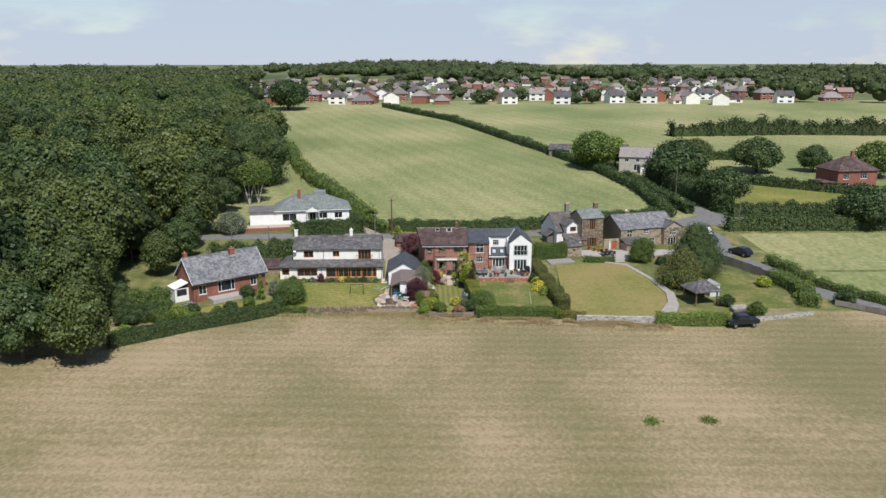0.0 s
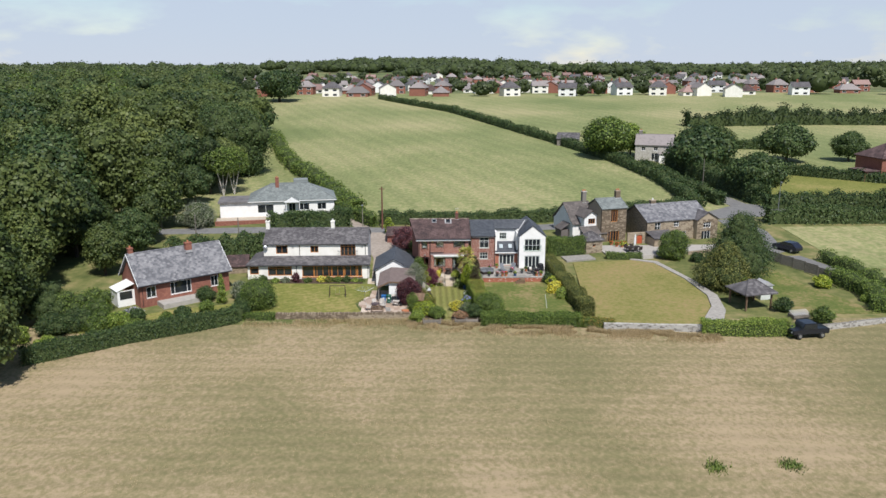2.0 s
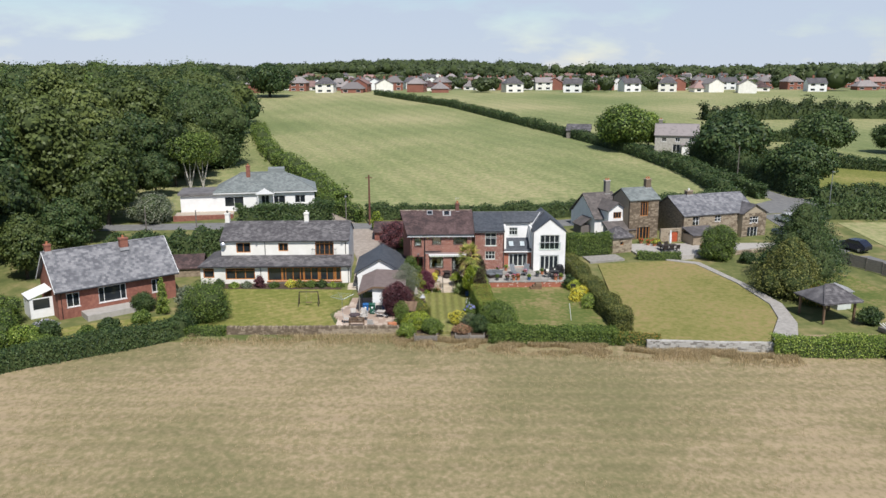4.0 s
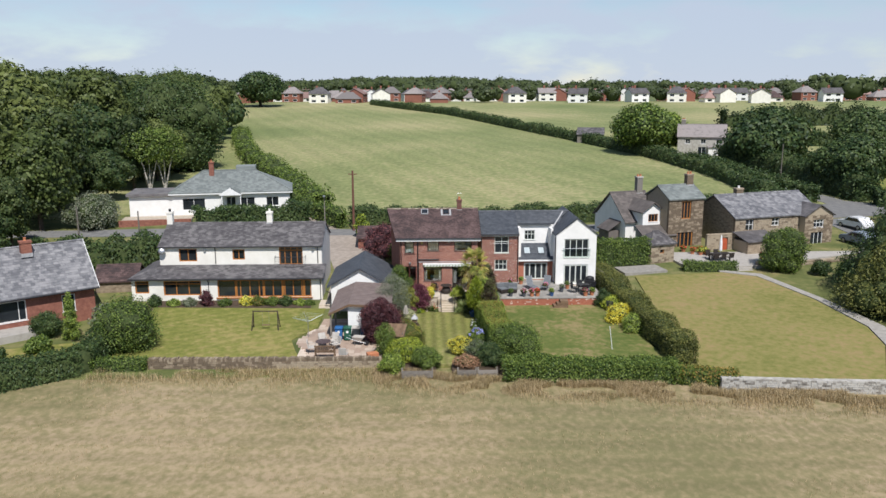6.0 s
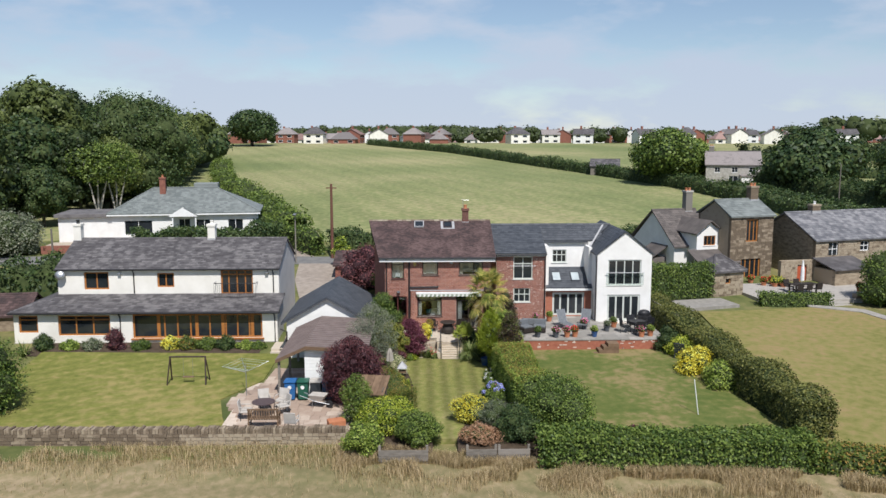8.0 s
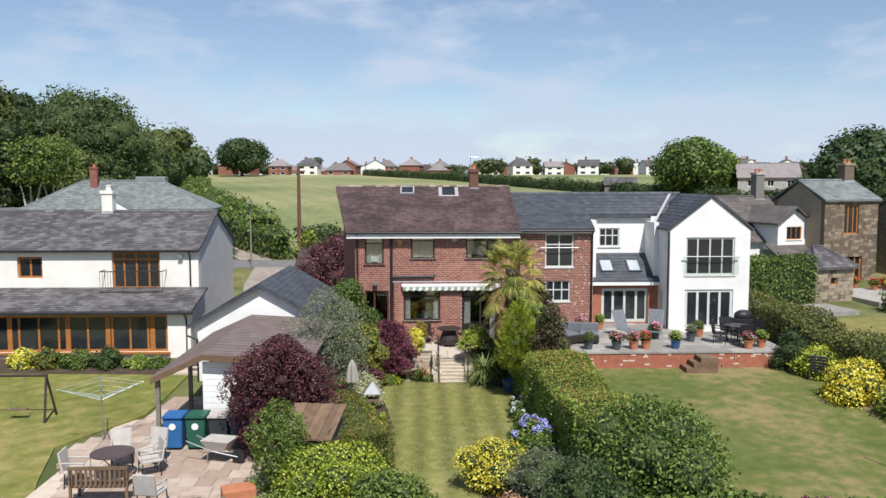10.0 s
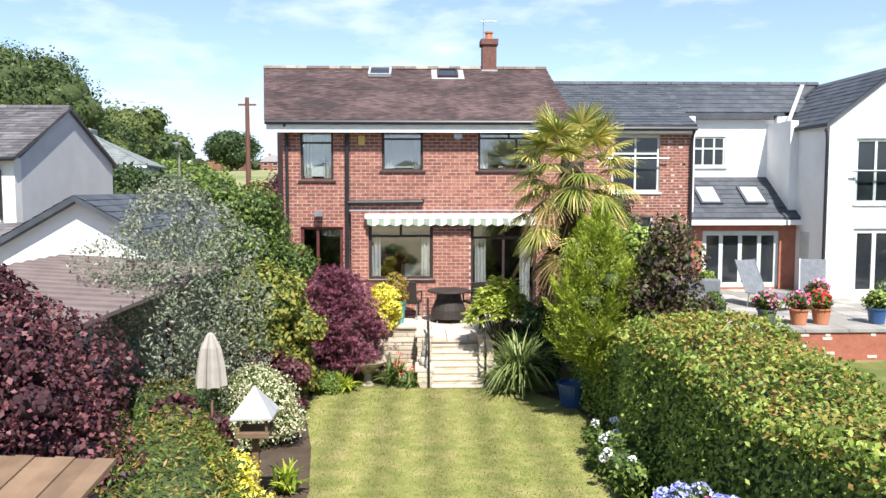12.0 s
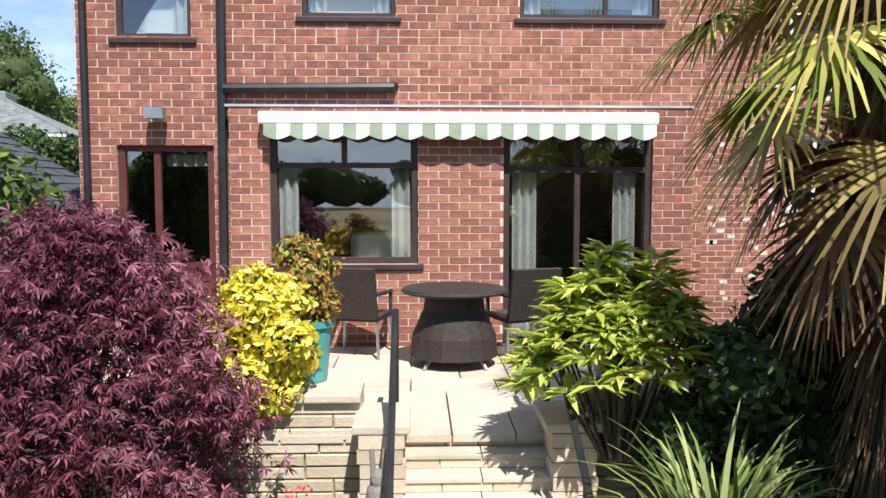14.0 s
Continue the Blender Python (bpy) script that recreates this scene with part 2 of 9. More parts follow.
POLEWOOD = mat("creosoted pole wood", [(0.11, 0.05, 0.035), (0.18, 0.085, 0.06)], 2, 0.9, 0.3, stretch=(6, 6, 0.5))
GREYWOOD = mat("weathered grey timber", [(0.14, 0.125, 0.105), (0.25, 0.225, 0.195)], 3, 0.9, 0.4, 20, obj=0.5, stretch=(1, 1, 4))
BROWNWOOD = mat("stained timber", [(0.14, 0.09, 0.055), (0.22, 0.145, 0.09)], 3, 0.8, 0.3, 20, obj=0.4)
TERRACOTTA = mat("terracotta", [(0.4, 0.15, 0.07), (0.5, 0.21, 0.11)], 4, 0.8, 0.2)
BARK = mat("bark", [(0.05, 0.04, 0.03), (0.11, 0.09, 0.07)], 5, 0.95, 0.8, 20, stretch=(3, 3, 0.6))


def leafmat(name, stops, island=0.9, tr=0.25, obj=0.35, rough=0.55):
    stops = [tuple(min(0.8, k * f) for k, f in zip(c, (1.68, 1.5, 1.4))) for c in stops]
    return mat(name, stops, 0.6, rough, island=island, obj=obj, leaf=tr, spec=0.35, detail=3)


LF_WOOD = leafmat("woodland leaf", [(0.015, 0.03, 0.009), (0.032, 0.056, 0.016), (0.065, 0.092, 0.026)], island=0.4, obj=1.0)
LF_DARK = leafmat("dark leaf", [(0.016, 0.036, 0.013), (0.032, 0.062, 0.02), (0.055, 0.09, 0.028)])
LF_MID = leafmat("garden leaf", [(0.03, 0.06, 0.012), (0.06, 0.105, 0.02), (0.11, 0.165, 0.035)])
LF_BRIGHT = leafmat("bright green leaf", [(0.06, 0.11, 0.015), (0.12, 0.19, 0.03), (0.2, 0.27, 0.06)])
LF_PALE = leafmat("pale lime leaf", [(0.2, 0.27, 0.045), (0.29, 0.37, 0.08), (0.4, 0.46, 0.14)])
LF_LIME = leafmat("yellow-green conifer spray", [(0.09, 0.145, 0.012), (0.18, 0.25, 0.025), (0.31, 0.37, 0.055)])
LF_YELLOW = leafmat("golden leaf", [(0.3, 0.28, 0.02), (0.5, 0.44, 0.04), (0.62, 0.56, 0.12)])
LF_PURPLE = leafmat("dark purple leaf", [(0.03, 0.012, 0.017), (0.065, 0.025, 0.032), (0.12, 0.05, 0.055)])
LF_BRONZE = leafmat("purple-brown and green leaf", [(0.03, 0.018, 0.018), (0.055, 0.036, 0.03), (0.07, 0.085, 0.028)])
# distance haze mixed into the leaf colour: paler and bluer than nearer woods
LF_HAZY = leafmat("haze-paled woodland leaf", [(0.03, 0.046, 0.022), (0.05, 0.072, 0.032), (0.08, 0.105, 0.045)], island=0.35)
LF_ACER = leafmat("plum maple leaf", [(0.06, 0.018, 0.03), (0.125, 0.042, 0.068), (0.21, 0.09, 0.125)])
LF_SILVER = leafmat("silver-green leaf", [(0.075, 0.105, 0.066), (0.115, 0.145, 0.1), (0.175, 0.2, 0.155)])
LF_VARIEG = leafmat("cream variegated leaf", [(0.1, 0.15, 0.05), (0.3, 0.34, 0.2), (0.5, 0.5, 0.36)])
LF_DRY = leafmat("dry grass blade", [(0.17, 0.15, 0.075), (0.24, 0.21, 0.12), (0.3, 0.26, 0.165)])
LF_CLIP = leafmat("orange-brown clippings", [(0.15, 0.085, 0.045), (0.24, 0.15, 0.085), (0.3, 0.21, 0.14)])
LF_BROWNED = leafmat("hedge with browned tips", [(0.05, 0.085, 0.014), (0.1, 0.14, 0.025), (0.2, 0.145, 0.04)])
LF_RUSSET = leafmat("russet-tipped leaf", [(0.04, 0.07, 0.014), (0.11, 0.15, 0.03), (0.17, 0.18, 0.04)])
LF_BLADE = leafmat("strap leaf", [(0.05, 0.085, 0.02), (0.1, 0.15, 0.045), (0.2, 0.25, 0.1)])
LF_PALM = leafmat("palm blade", [(0.09, 0.13, 0.025), (0.2, 0.23, 0.055), (0.4, 0.37, 0.12)])
LF_OLIVE = leafmat("olive hedge leaf", [(0.045, 0.06, 0.016), (0.08, 0.1, 0.026), (0.125, 0.14, 0.04)])
# twig cores: the shade deep inside foliage is put into these dark colours
CORE_SHADE_P = mat("shade-dark inner purple twigs", [(0.03, 0.014, 0.018), (0.06, 0.03, 0.034)], 3, 0.95)
CORE_SHADE = mat("shade-dark inner twigs", [(0.03, 0.045, 0.014), (0.065, 0.085, 0.028)], 3, 0.95)

# ---- building kit ----
def finish(me, mats):
    for m in mats if isinstance(mats, (list, tuple)) else [mats]:
        me.materials.append(m)


def part(name, bm, material, parent=None, label=""):
    me = bpy.data.meshes.new(name)
    bm.to_mesh(me)
    bm.free()
    finish(me, material)
    ob = new(name, me)
    ob.parent = parent
    if label:
        tagged(ob, label)
    return ob


def thing(name, m, label, category, group="", kind=""):
    ob = new(name)
    ob.empty_display_size = 0.3
    ob.matrix_world = m
    return tagged(ob, label, category, group, kind)


def bx(bm, x0, x1, y0, y1, z0, z1, m=None):
    v = [bm.verts.new((x, y, z)) for z in (z0, z1) for y in (y0, y1) for x in (x0, x1)]
    for f in ((0, 2, 3, 1), (4, 5, 7, 6), (0, 1, 5, 4), (2, 6, 7, 3), (0, 4, 6, 2), (1, 3, 7, 5)):
        bm.faces.new([v[i] for i in f])
    if m is not None:
        bmesh.ops.transform(bm, matrix=m, verts=v)
    return v


def box(x0, x1, y0, y1, z0, z1, bev=0.0):
    bm = bmesh.new()
    bx(bm, x0, x1, y0, y1, z0, z1)
    if bev:
        bmesh.ops.bevel(bm, geom=bm.edges[:], offset=bev, segments=2, affect="EDGES", profile=0.6)
    return bm


def prism(bm, pts, vec):
    """A slab: the polygon pts pushed out along vec."""
    vec = Vector(vec)
    a = [bm.verts.new(p) for p in pts]
    b = [bm.verts.new(Vector(p) + vec) for p in pts]
    bm.faces.new(a[::-1]), bm.faces.new(b)
    for i in range(len(a)):
        j = (i + 1) % len(a)
        bm.faces.new((a[i], a[j], b[j], b[i]))
    bmesh.ops.recalc_face_normals(bm, faces=bm.faces[:])


def tube(bm, pts, r, n=8, r2=None, cap=True):
    """A round bar along pts, tapering from r to r2."""
    r2 = r if r2 is None else r2
    rings = []
    for i, p in enumerate(pts):
        p = Vector(p)
        d = (Vector(pts[min(i + 1, len(pts) - 1)]) - Vector(pts[max(i - 1, 0)])).normalized()
        u = d.orthogonal().normalized()
        if abs(d.z) < 0.99:
            u = d.cross(Vector((0, 0, 1))).normalized()
        w = d.cross(u)
        k = r + (r2 - r) * i / max(1, len(pts) - 1)
        rings.append([bm.verts.new(p + (u * math.cos(a) + w * math.sin(a)) * k) for a in [2 * math.pi * j / n for j in range(n)]])
    for a, b in zip(rings, rings[1:]):
        for j in range(n):
            bm.faces.new((a[j], a[(j + 1) % n], b[(j + 1) % n], b[j]))
    if cap:
        bm.faces.new(rings[0][::-1]), bm.faces.new(rings[-1])


def lathe(bm, prof, n=16, c=(0, 0, 0)):
    """A turned shape from (radius, height) pairs."""
    rings = [[bm.verts.new((c[0] + r * math.cos(2 * math.pi * j / n), c[1] + r * math.sin(2 * math.pi * j / n), c[2] + z)) for j in range(n)] for r, z in prof]
    for a, b in zip(rings, rings[1:]):
        for j in range(n):
            bm.faces.new((a[j], a[(j + 1) % n], b[(j + 1) % n], b[j]))
    bm.faces.new(rings[0][::-1]), bm.faces.new(rings[-1])


def cells(a0, a1, z0, z1, opens):
    """Rectangles that fill a wall round its openings (a0, a1, z0, z1)."""
    cuts = sorted({a0, a1, *[min(max(v, a0), a1) for o in opens for v in o[:2]]})
    out = []
    for p, q in zip(cuts, cuts[1:]):
        if q - p < 1e-4:
            continue
        mid = (p + q) / 2
        holes = sorted((o[2], o[3]) for o in opens if o[0] < mid < o[1])
        z = z0
        for lo, hi in holes:
            if lo > z + 1e-4:
                out.append((p, q, z, lo))
            z = max(z, hi)
        if z < z1 - 1e-4:
            out.append((p, q, z, z1))
    return out


def wall_x(bm, x0, x1, z0, z1, y, thick, opens=()):
    for a, b, lo, hi in cells(x0, x1, z0, z1, list(opens)):
        bx(bm, a, b, y, y + thick, lo, hi)
    bmesh.ops.remove_doubles(bm, verts=bm.verts[:], dist=0.0005)


def window(parent, x0, x1, z0, z1, y, mat_f, bars=(0.5,), transom=None, sill=None, pane=None, name="window", bar=0.06, depth=0.07, label="", head_bars=None):
    """A window set at y (outer face) in a wall along x: its bars, each pane, and a sill."""
    bm = bmesh.new()
    bx(bm, x0, x0 + bar, y, y + depth, z0, z1), bx(bm, x1 - bar, x1, y, y + depth, z0, z1)
    bx(bm, x0 + bar, x1 - bar, y, y + depth, z0, z0 + bar), bx(bm, x0 + bar, x1 - bar, y, y + depth, z1 - bar, z1)
    xs = [x0 + bar] + [x0 + (x1 - x0) * f for f in bars] + [x1 - bar]
    zt = None if transom is None else z0 + (z1 - z0) * transom
    half = bar * 0.42
    ztop = z1 - bar if zt is None else zt - half
    for f in xs[1:-1]:
        bx(bm, f - half, f + half, y + 0.004, y + depth - 0.004, z0 + bar, ztop)
    hb = xs if head_bars is None else [x0 + bar] + [x0 + (x1 - x0) * f for f in head_bars] + [x1 - bar]
    if zt is not None:
        bx(bm, x0 + bar, x1 - bar, y + 0.002, y + depth - 0.002, zt - half, zt + half)
        for f in hb[1:-1]:
            bx(bm, f - half, f + half, y + 0.004, y + depth - 0.004, zt + half, z1 - bar)
    w = part(name, bm, mat_f, parent, label)
    spans = [(z0 + bar, ztop, xs)] + ([] if zt is None else [(zt + half, z1 - bar, hb)])
    for lo, hi, ss in spans:
        for p, q in zip(ss, ss[1:]):
            o = part("pane", box(p + 0.01, q - 0.01, y + depth * 0.5, y + depth * 0.5 + 0.006, lo, hi), pane or DARKGLASS, w)
            if (pane or DARKGLASS) is GLASS:
                o.visible_shadow = False
    if sill:
        part("sill", box(x0 - 0.06, x1 + 0.06, y - 0.09, y + 0.02, z0 - 0.06, z0 - 0.002, 0.008), sill, w)
    return w


def tiles(p0, pu, pv, w, g, material, parent, name="roof_tiles", lim=None, lift=0.02, seed=1):
    """Courses of overlapping tiles on a slope from p0, along pu (eaves) and pv (up); lim gives each course's span."""
    rng = np.random.default_rng(seed)
    p0, pu, pv = np.array(p0, float), np.array(pu, float), np.array(pv, float)
    lu, lv = np.linalg.norm(pu), np.linalg.norm(pv)
    u, v = pu / lu, pv / lv
    nrm = np.cross(u, v)
    if nrm[2] < 0:
        nrm = -nrm
    V, F = [], []
    rows = int(lv / g)
    for r in range(rows):
        f = (r + 0.5) / rows
        a, b = (0, lu) if lim is None else [k * lu for k in lim(f)]
        x = a - (w / 2 if r % 2 else 0)
        while x < b:
            q0, q1 = max(x + 0.003, a), min(x + w - 0.003, b)
            if q1 - q0 > 0.02:
                k = lift * rng.uniform(0.7, 1.3)
                lo, hi = r * lv / rows - rng.uniform(0, 0.012), min((r + 1.25) * lv / rows, lv)
                base = [p0 + u * q0 + v * lo, p0 + u * q1 + v * lo, p0 + u * q1 + v * hi, p0 + u * q0 + v * hi]
                i = len(V)
                V += [base[0] + nrm * k, base[1] + nrm * k, base[2] + nrm * 0.004, base[3] + nrm * 0.004, base[0] - nrm * 0.005, base[1] - nrm * 0.005]
                F += [(i, i + 1, i + 2, i + 3), (i + 4, i + 5, i + 1, i)]
            x += w
    me = bpy.data.meshes.new(name)
    me.from_pydata([tuple(p) for p in V], [], F)
    finish(me, material)
    ob = new(name, me)
    ob.parent = parent
    tagged(ob, kind="stuff")
    return ob


def gable_roof(parent, x0, x1, y0, y1, ze, zr, material, over=0.25, verge=0.2, thick=0.12, tile=(0.3, 0.22), seed=1, name="roof", ridge_mat=None, yr=None):
    """Two slopes with the ridge along x, and tiles laid on them."""
    yr = (y0 + y1) / 2 if yr is None else yr
    s = (zr - ze) / (yr - y0)
    yb0, zb0 = y0 - over, ze - over * s
    s2 = (zr - ze) / (y1 - yr)
    yb1, zb1 = y1 + over, ze - over * s2
    xa, xb = x0 - verge, x1 + verge
    bm = bmesh.new()
    prism(bm, [(xa, yb0, zb0), (xb, yb0, zb0), (xb, yr, zr), (xa, yr, zr)], (0, 0, thick))
    prism(bm, [(xa, yr, zr), (xb, yr, zr), (xb, yb1, zb1), (xa, yb1, zb1)], (0, 0, thick))
    r = part(name, bm, material, parent)
    t = thick + 0.004
    if tile:
        tiles((xa, yb0, zb0 + t), (xb - xa, 0, 0), (0, yr - yb0, zr - zb0), tile[0], tile[1], material, r, seed=seed)
        tiles((xa, yb1, zb1 + t), (xb - xa, 0, 0), (0, yr - yb1, zr - zb1), tile[0], tile[1], material, r, seed=seed + 1)
    bm = bmesh.new()
    n = max(2, int((xb - xa) / 0.45))
    for i in range(n):
        a, b = xa + (xb - xa) * i / n, xa + (xb - xa) * (i + 1) / n - 0.012
        prism(bm, [(a, yr - 0.13, zr + thick - 0.02), (a, yr - 0.05, zr + thick + 0.07), (a, yr + 0.05, zr + thick + 0.07), (a, yr + 0.13, zr + thick - 0.02)], (b - a, 0, 0))
    part("ridge_tiles", bm, ridge_mat or material, r)
    return r


def gable_walls(parent, x0, x1, y0, y1, z0, ze, zr, material, opens=(), thick=0.3, name="wall", yr=None, sides=True):
    """Front wall with openings, two gable ends and the back."""
    yr = (y0 + y1) / 2 if yr is None else yr
    bm = bmesh.new()
    wall_x(bm, x0, x1, z0, ze, y0, thick, opens)
    part(name, bm, material, parent)
    bm = bmesh.new()
    wall_x(bm, x0, x1, z0, ze, y1 - thick, thick)
    part(name, bm, material, parent)
    for x in ((x0, x1 - thick) if sides else ()):
        bm = bmesh.new()
        prism(bm, [(x, y0 + thick, z0), (x, y1 - thick, z0), (x, y1 - thick, ze), (x, yr, zr), (x, y0 + thick, ze)], (thick, 0, 0))
        part(name, bm, material, parent)
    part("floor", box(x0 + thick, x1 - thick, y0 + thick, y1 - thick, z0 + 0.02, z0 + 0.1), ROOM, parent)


def chimney(parent, x, y, z0, z1, w, d, material, pots=2, label="", pot_mat=None):
    bm = bmesh.new()
    bx(bm, x - w / 2, x + w / 2, y - d / 2, y + d / 2, z0, z1 - 0.16)
    bx(bm, x - w / 2 - 0.05, x + w / 2 + 0.05, y - d / 2 - 0.05, y + d / 2 + 0.05, z1 - 0.16, z1)
    c = part("chimney", bm, material, parent, label)
    for i in range(pots):
        bm = bmesh.new()
        px = x + (i - (pots - 1) / 2) * 0.34
        lathe(bm, [(0.13, 0), (0.11, 0.06), (0.1, 0.2), (0.13, 0.21), (0.13, 0.25), (0.09, 0.26)], 10, (px, y, z1))
        part("chimney_pot", bm, pot_mat or TERRACOTTA, c)
    part("flashing", box(x - w / 2 - 0.03, x + w / 2 + 0.03, y - d / 2 - 0.03, y + d / 2 + 0.03, z0, z0 + 0.32), LEAD, c)
    return c


def gutter(parent, x0, x1, y, z, drops=(), zb=0.0, material=None):
    bm = bmesh.new()
    tube(bm, [(x0, y, z), (x1, y, z)], 0.055, 8)
    g = part("gutter", bm, material or BLACK, parent)
    for dx, yy in drops:
        bm = bmesh.new()
        tube(bm, [(dx, y, z - 0.03), (dx, yy - 0.06, z - 0.3), (dx, yy - 0.06, zb)], 0.04, 8)
        part("downpipe", bm, material or BLACK, g)


# ---- foliage kit ----
def raw_mesh(name, verts, quads, materials, midx=None):
    me = bpy.data.meshes.new(name)
    nv, nq = len(verts), len(quads)
    me.vertices.add(nv)
    me.vertices.foreach_set("co", np.asarray(verts, np.float32).ravel())
    me.loops.add(nq * 4)
    me.loops.foreach_set("vertex_index", np.asarray(quads, np.int32).ravel())
    me.polygons.add(nq)
    me.polygons.foreach_set("loop_start", np.arange(0, nq * 4, 4, dtype=np.int32))
    finish(me, materials)
    if midx is not None:
        me.polygons.foreach_set("material_index", np.asarray(midx, np.int32))
    me.update(calc_edges=True)
    return me


def leaves(pts, nrm, length, width, rng, droop=0.0, flat=0.5, loose=0.55):
    """Diamond leaves at pts, facing nrm loosely. Returns vertices and quads."""
    n = len(pts)
    nn = nrm * (1 - flat) + rng.normal(0, loose, (n, 3))
    nn[:, 2] += flat * 0.8
    nn /= np.linalg.norm(nn, axis=1)[:, None] + 1e-9
    t = rng.normal(0, 1, (n, 3))
    t[:, 2] -= droop
    t -= (t * nn).sum(1)[:, None] * nn
    t /= np.linalg.norm(t, axis=1)[:, None] + 1e-9
    b = np.cross(nn, t)
    k = rng.uniform(0.65, 1.35, (n, 1))
    L, W = t * length * k / 2, b * width * k / 2
    v = np.stack([pts - L, pts + W + nn * width * 0.15, pts + L, pts - W + nn * width * 0.15], 1).reshape(-1, 3)
    return v, np.arange(n * 4).reshape(-1, 4)


def blob_core(blobs, k=0.82):
    """Low rounded cores inside the blobs, as quads."""
    V, Q = [], []
    for c, r in blobs:
        c, r = np.array(c), np.array(r) * k
        base = len(V)
        for i in range(5):
            th = math.pi * (0.06 + 0.88 * i / 4)
            for j in range(8):
                ph = 2 * math.pi * j / 8
                V.append(c + r * np.array([math.sin(th) * math.cos(ph), math.sin(th) * math.sin(ph), math.cos(th)]))
        for i in range(4):
            for j in range(8):
                Q.append((base + i * 8 + j, base + (i + 1) * 8 + j, base + (i + 1) * 8 + (j + 1) % 8, base + i * 8 + (j + 1) % 8))
    return np.array(V), np.array(Q)


def crown_mesh(name, blobs, n, length, width, material, seed=1, jit=0.18, flat=0.35, droop=0.0, core=0.82, keep_low=False, loose=0.55):
    """Leaves strewn over the outer skin of many overlapping rounded clumps, round solid twig cores coloured dark as
    inner shade.
    """
    rng = np.random.default_rng(seed)
    C = np.array([b[0] for b in blobs], float)
    R = np.array([b[1] if hasattr(b[1], "__len__") else (b[1],) * 3 for b in blobs], float)
    area = (R[:, 0] * R[:, 2])
    pick = rng.choice(len(C), size=int(n * 2.2), p=area / area.sum())
    d = rng.normal(0, 1, (len(pick), 3))
    d /= np.linalg.norm(d, axis=1)[:, None]
    p = C[pick] + d * R[pick] * (1 + rng.normal(0, jit, (len(pick), 1)).clip(-0.5, 0.35))
    inside = np.zeros(len(p), bool)
    for c, r in zip(C, R):
        inside |= (((p - c) / r) ** 2).sum(1) < 0.62
    if not keep_low:
        inside |= (d[:, 2] < -0.75) & (rng.random(len(p)) < 0.6)
    p, d = p[~inside][:n], d[~inside][:n]
    v, q = leaves(p, d, length, width, rng, droop, flat, loose)
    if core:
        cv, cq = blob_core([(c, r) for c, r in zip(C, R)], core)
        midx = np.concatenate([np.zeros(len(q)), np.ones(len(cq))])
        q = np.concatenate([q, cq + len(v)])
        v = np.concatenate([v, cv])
        return raw_mesh(name, v, q, [material, CORE_SHADE_P if material in (LF_PURPLE, LF_ACER) else CORE_SHADE], midx)
    return raw_mesh(name, v, q, [material])


def clumps(rng, n, rx, ry, z0, z1, r0, r1, shape="round"):
    """Clump centres and radii inside a crown of half-widths rx, ry between heights z0 and z1."""
    out = []
    for i in range(n):
        f = (i + 0.5) / n
        a = i * 2.4 + rng.uniform(-0.4, 0.4)
        if shape == "cone":
            w = (1 - f) ** 0.8 * 0.8
        else:
            w = math.sqrt(max(0.0, 1 - (2 * f - 0.9) ** 2)) * rng.uniform(0.4, 0.86)
        r = r0 + (r1 - r0) * rng.random()
        if shape == "cone":
            r *= 1.15 - 0.6 * f
        z = z0 + r * 0.6 + (z1 - z0 - r * 1.2) * f
        out.append(((math.cos(a) * rx * w, math.sin(a) * ry * w, z), (r, r, r * 0.82)))
    return out


def trunk_bm(hgt, r, rng, limbs=5, spread=1.5, lean=0.0):
    bm = bmesh.new()
    pts = [(lean * i * i * 0.05 + rng.uniform(-0.04, 0.04) * i, rng.uniform(-0.04, 0.04) * i, hgt * i / 5) for i in range(6)]
    tube(bm, pts, r, 8, r * 0.35)
    for i in range(limbs):
        a = i * 2.4
        z = hgt * (0.35 + 0.5 * i / max(1, limbs))
        e = (math.cos(a) * spread, math.sin(a) * spread, z + spread * 0.8)
        tube(bm, [(pts[0][0], 0, z), (e[0] * 0.5, e[1] * 0.5, z + spread * 0.3), e], r * 0.45, 6, r * 0.12)
    return bm


def plant(name, m, label, category, blobs, n, length, width, material, seed=1, trunk=None, group="", **kw):
    """A bush or tree: trunk and crown under one thing."""
    t = thing(name, m, label, category, group)
    rng = np.random.default_rng(seed)
    if trunk:
        part("trunk", trunk_bm(trunk[0], trunk[1], rng, *trunk[2:]), BARK, t)
    c = new("crown", crown_mesh("crown", blobs, n, length, width, material, seed, **kw))
    c.parent = t
    return t


def bush(x, y, w, d, hgt, label, material, n, leaf, seed, name="shrub", category="shrub", k=9, cs=1.0, z=None, group="", shape="round", aspect=0.55, **kw):
    rng = np.random.default_rng(seed)
    r = min(w, d, hgt)
    b = clumps(rng, k, w * 0.5, d * 0.5, 0, hgt, r * 0.24 * cs, r * 0.34 * cs, shape)
    cen = 0.36 if cs >= 1 else 0.25
    b.append(((0, 0, hgt * 0.45), (w * cen, d * cen, hgt * cen)))
    return plant(name, pose(x, y, land(x, y) if z is None else z, 0, 0, rng.uniform(0, 360) if abs(w - d) < 0.2 else 0), label, category, b, n, leaf, leaf * aspect, material, seed, (hgt * 0.5, 0.05 * r + 0.02, 3, r * 0.25), group, **kw)


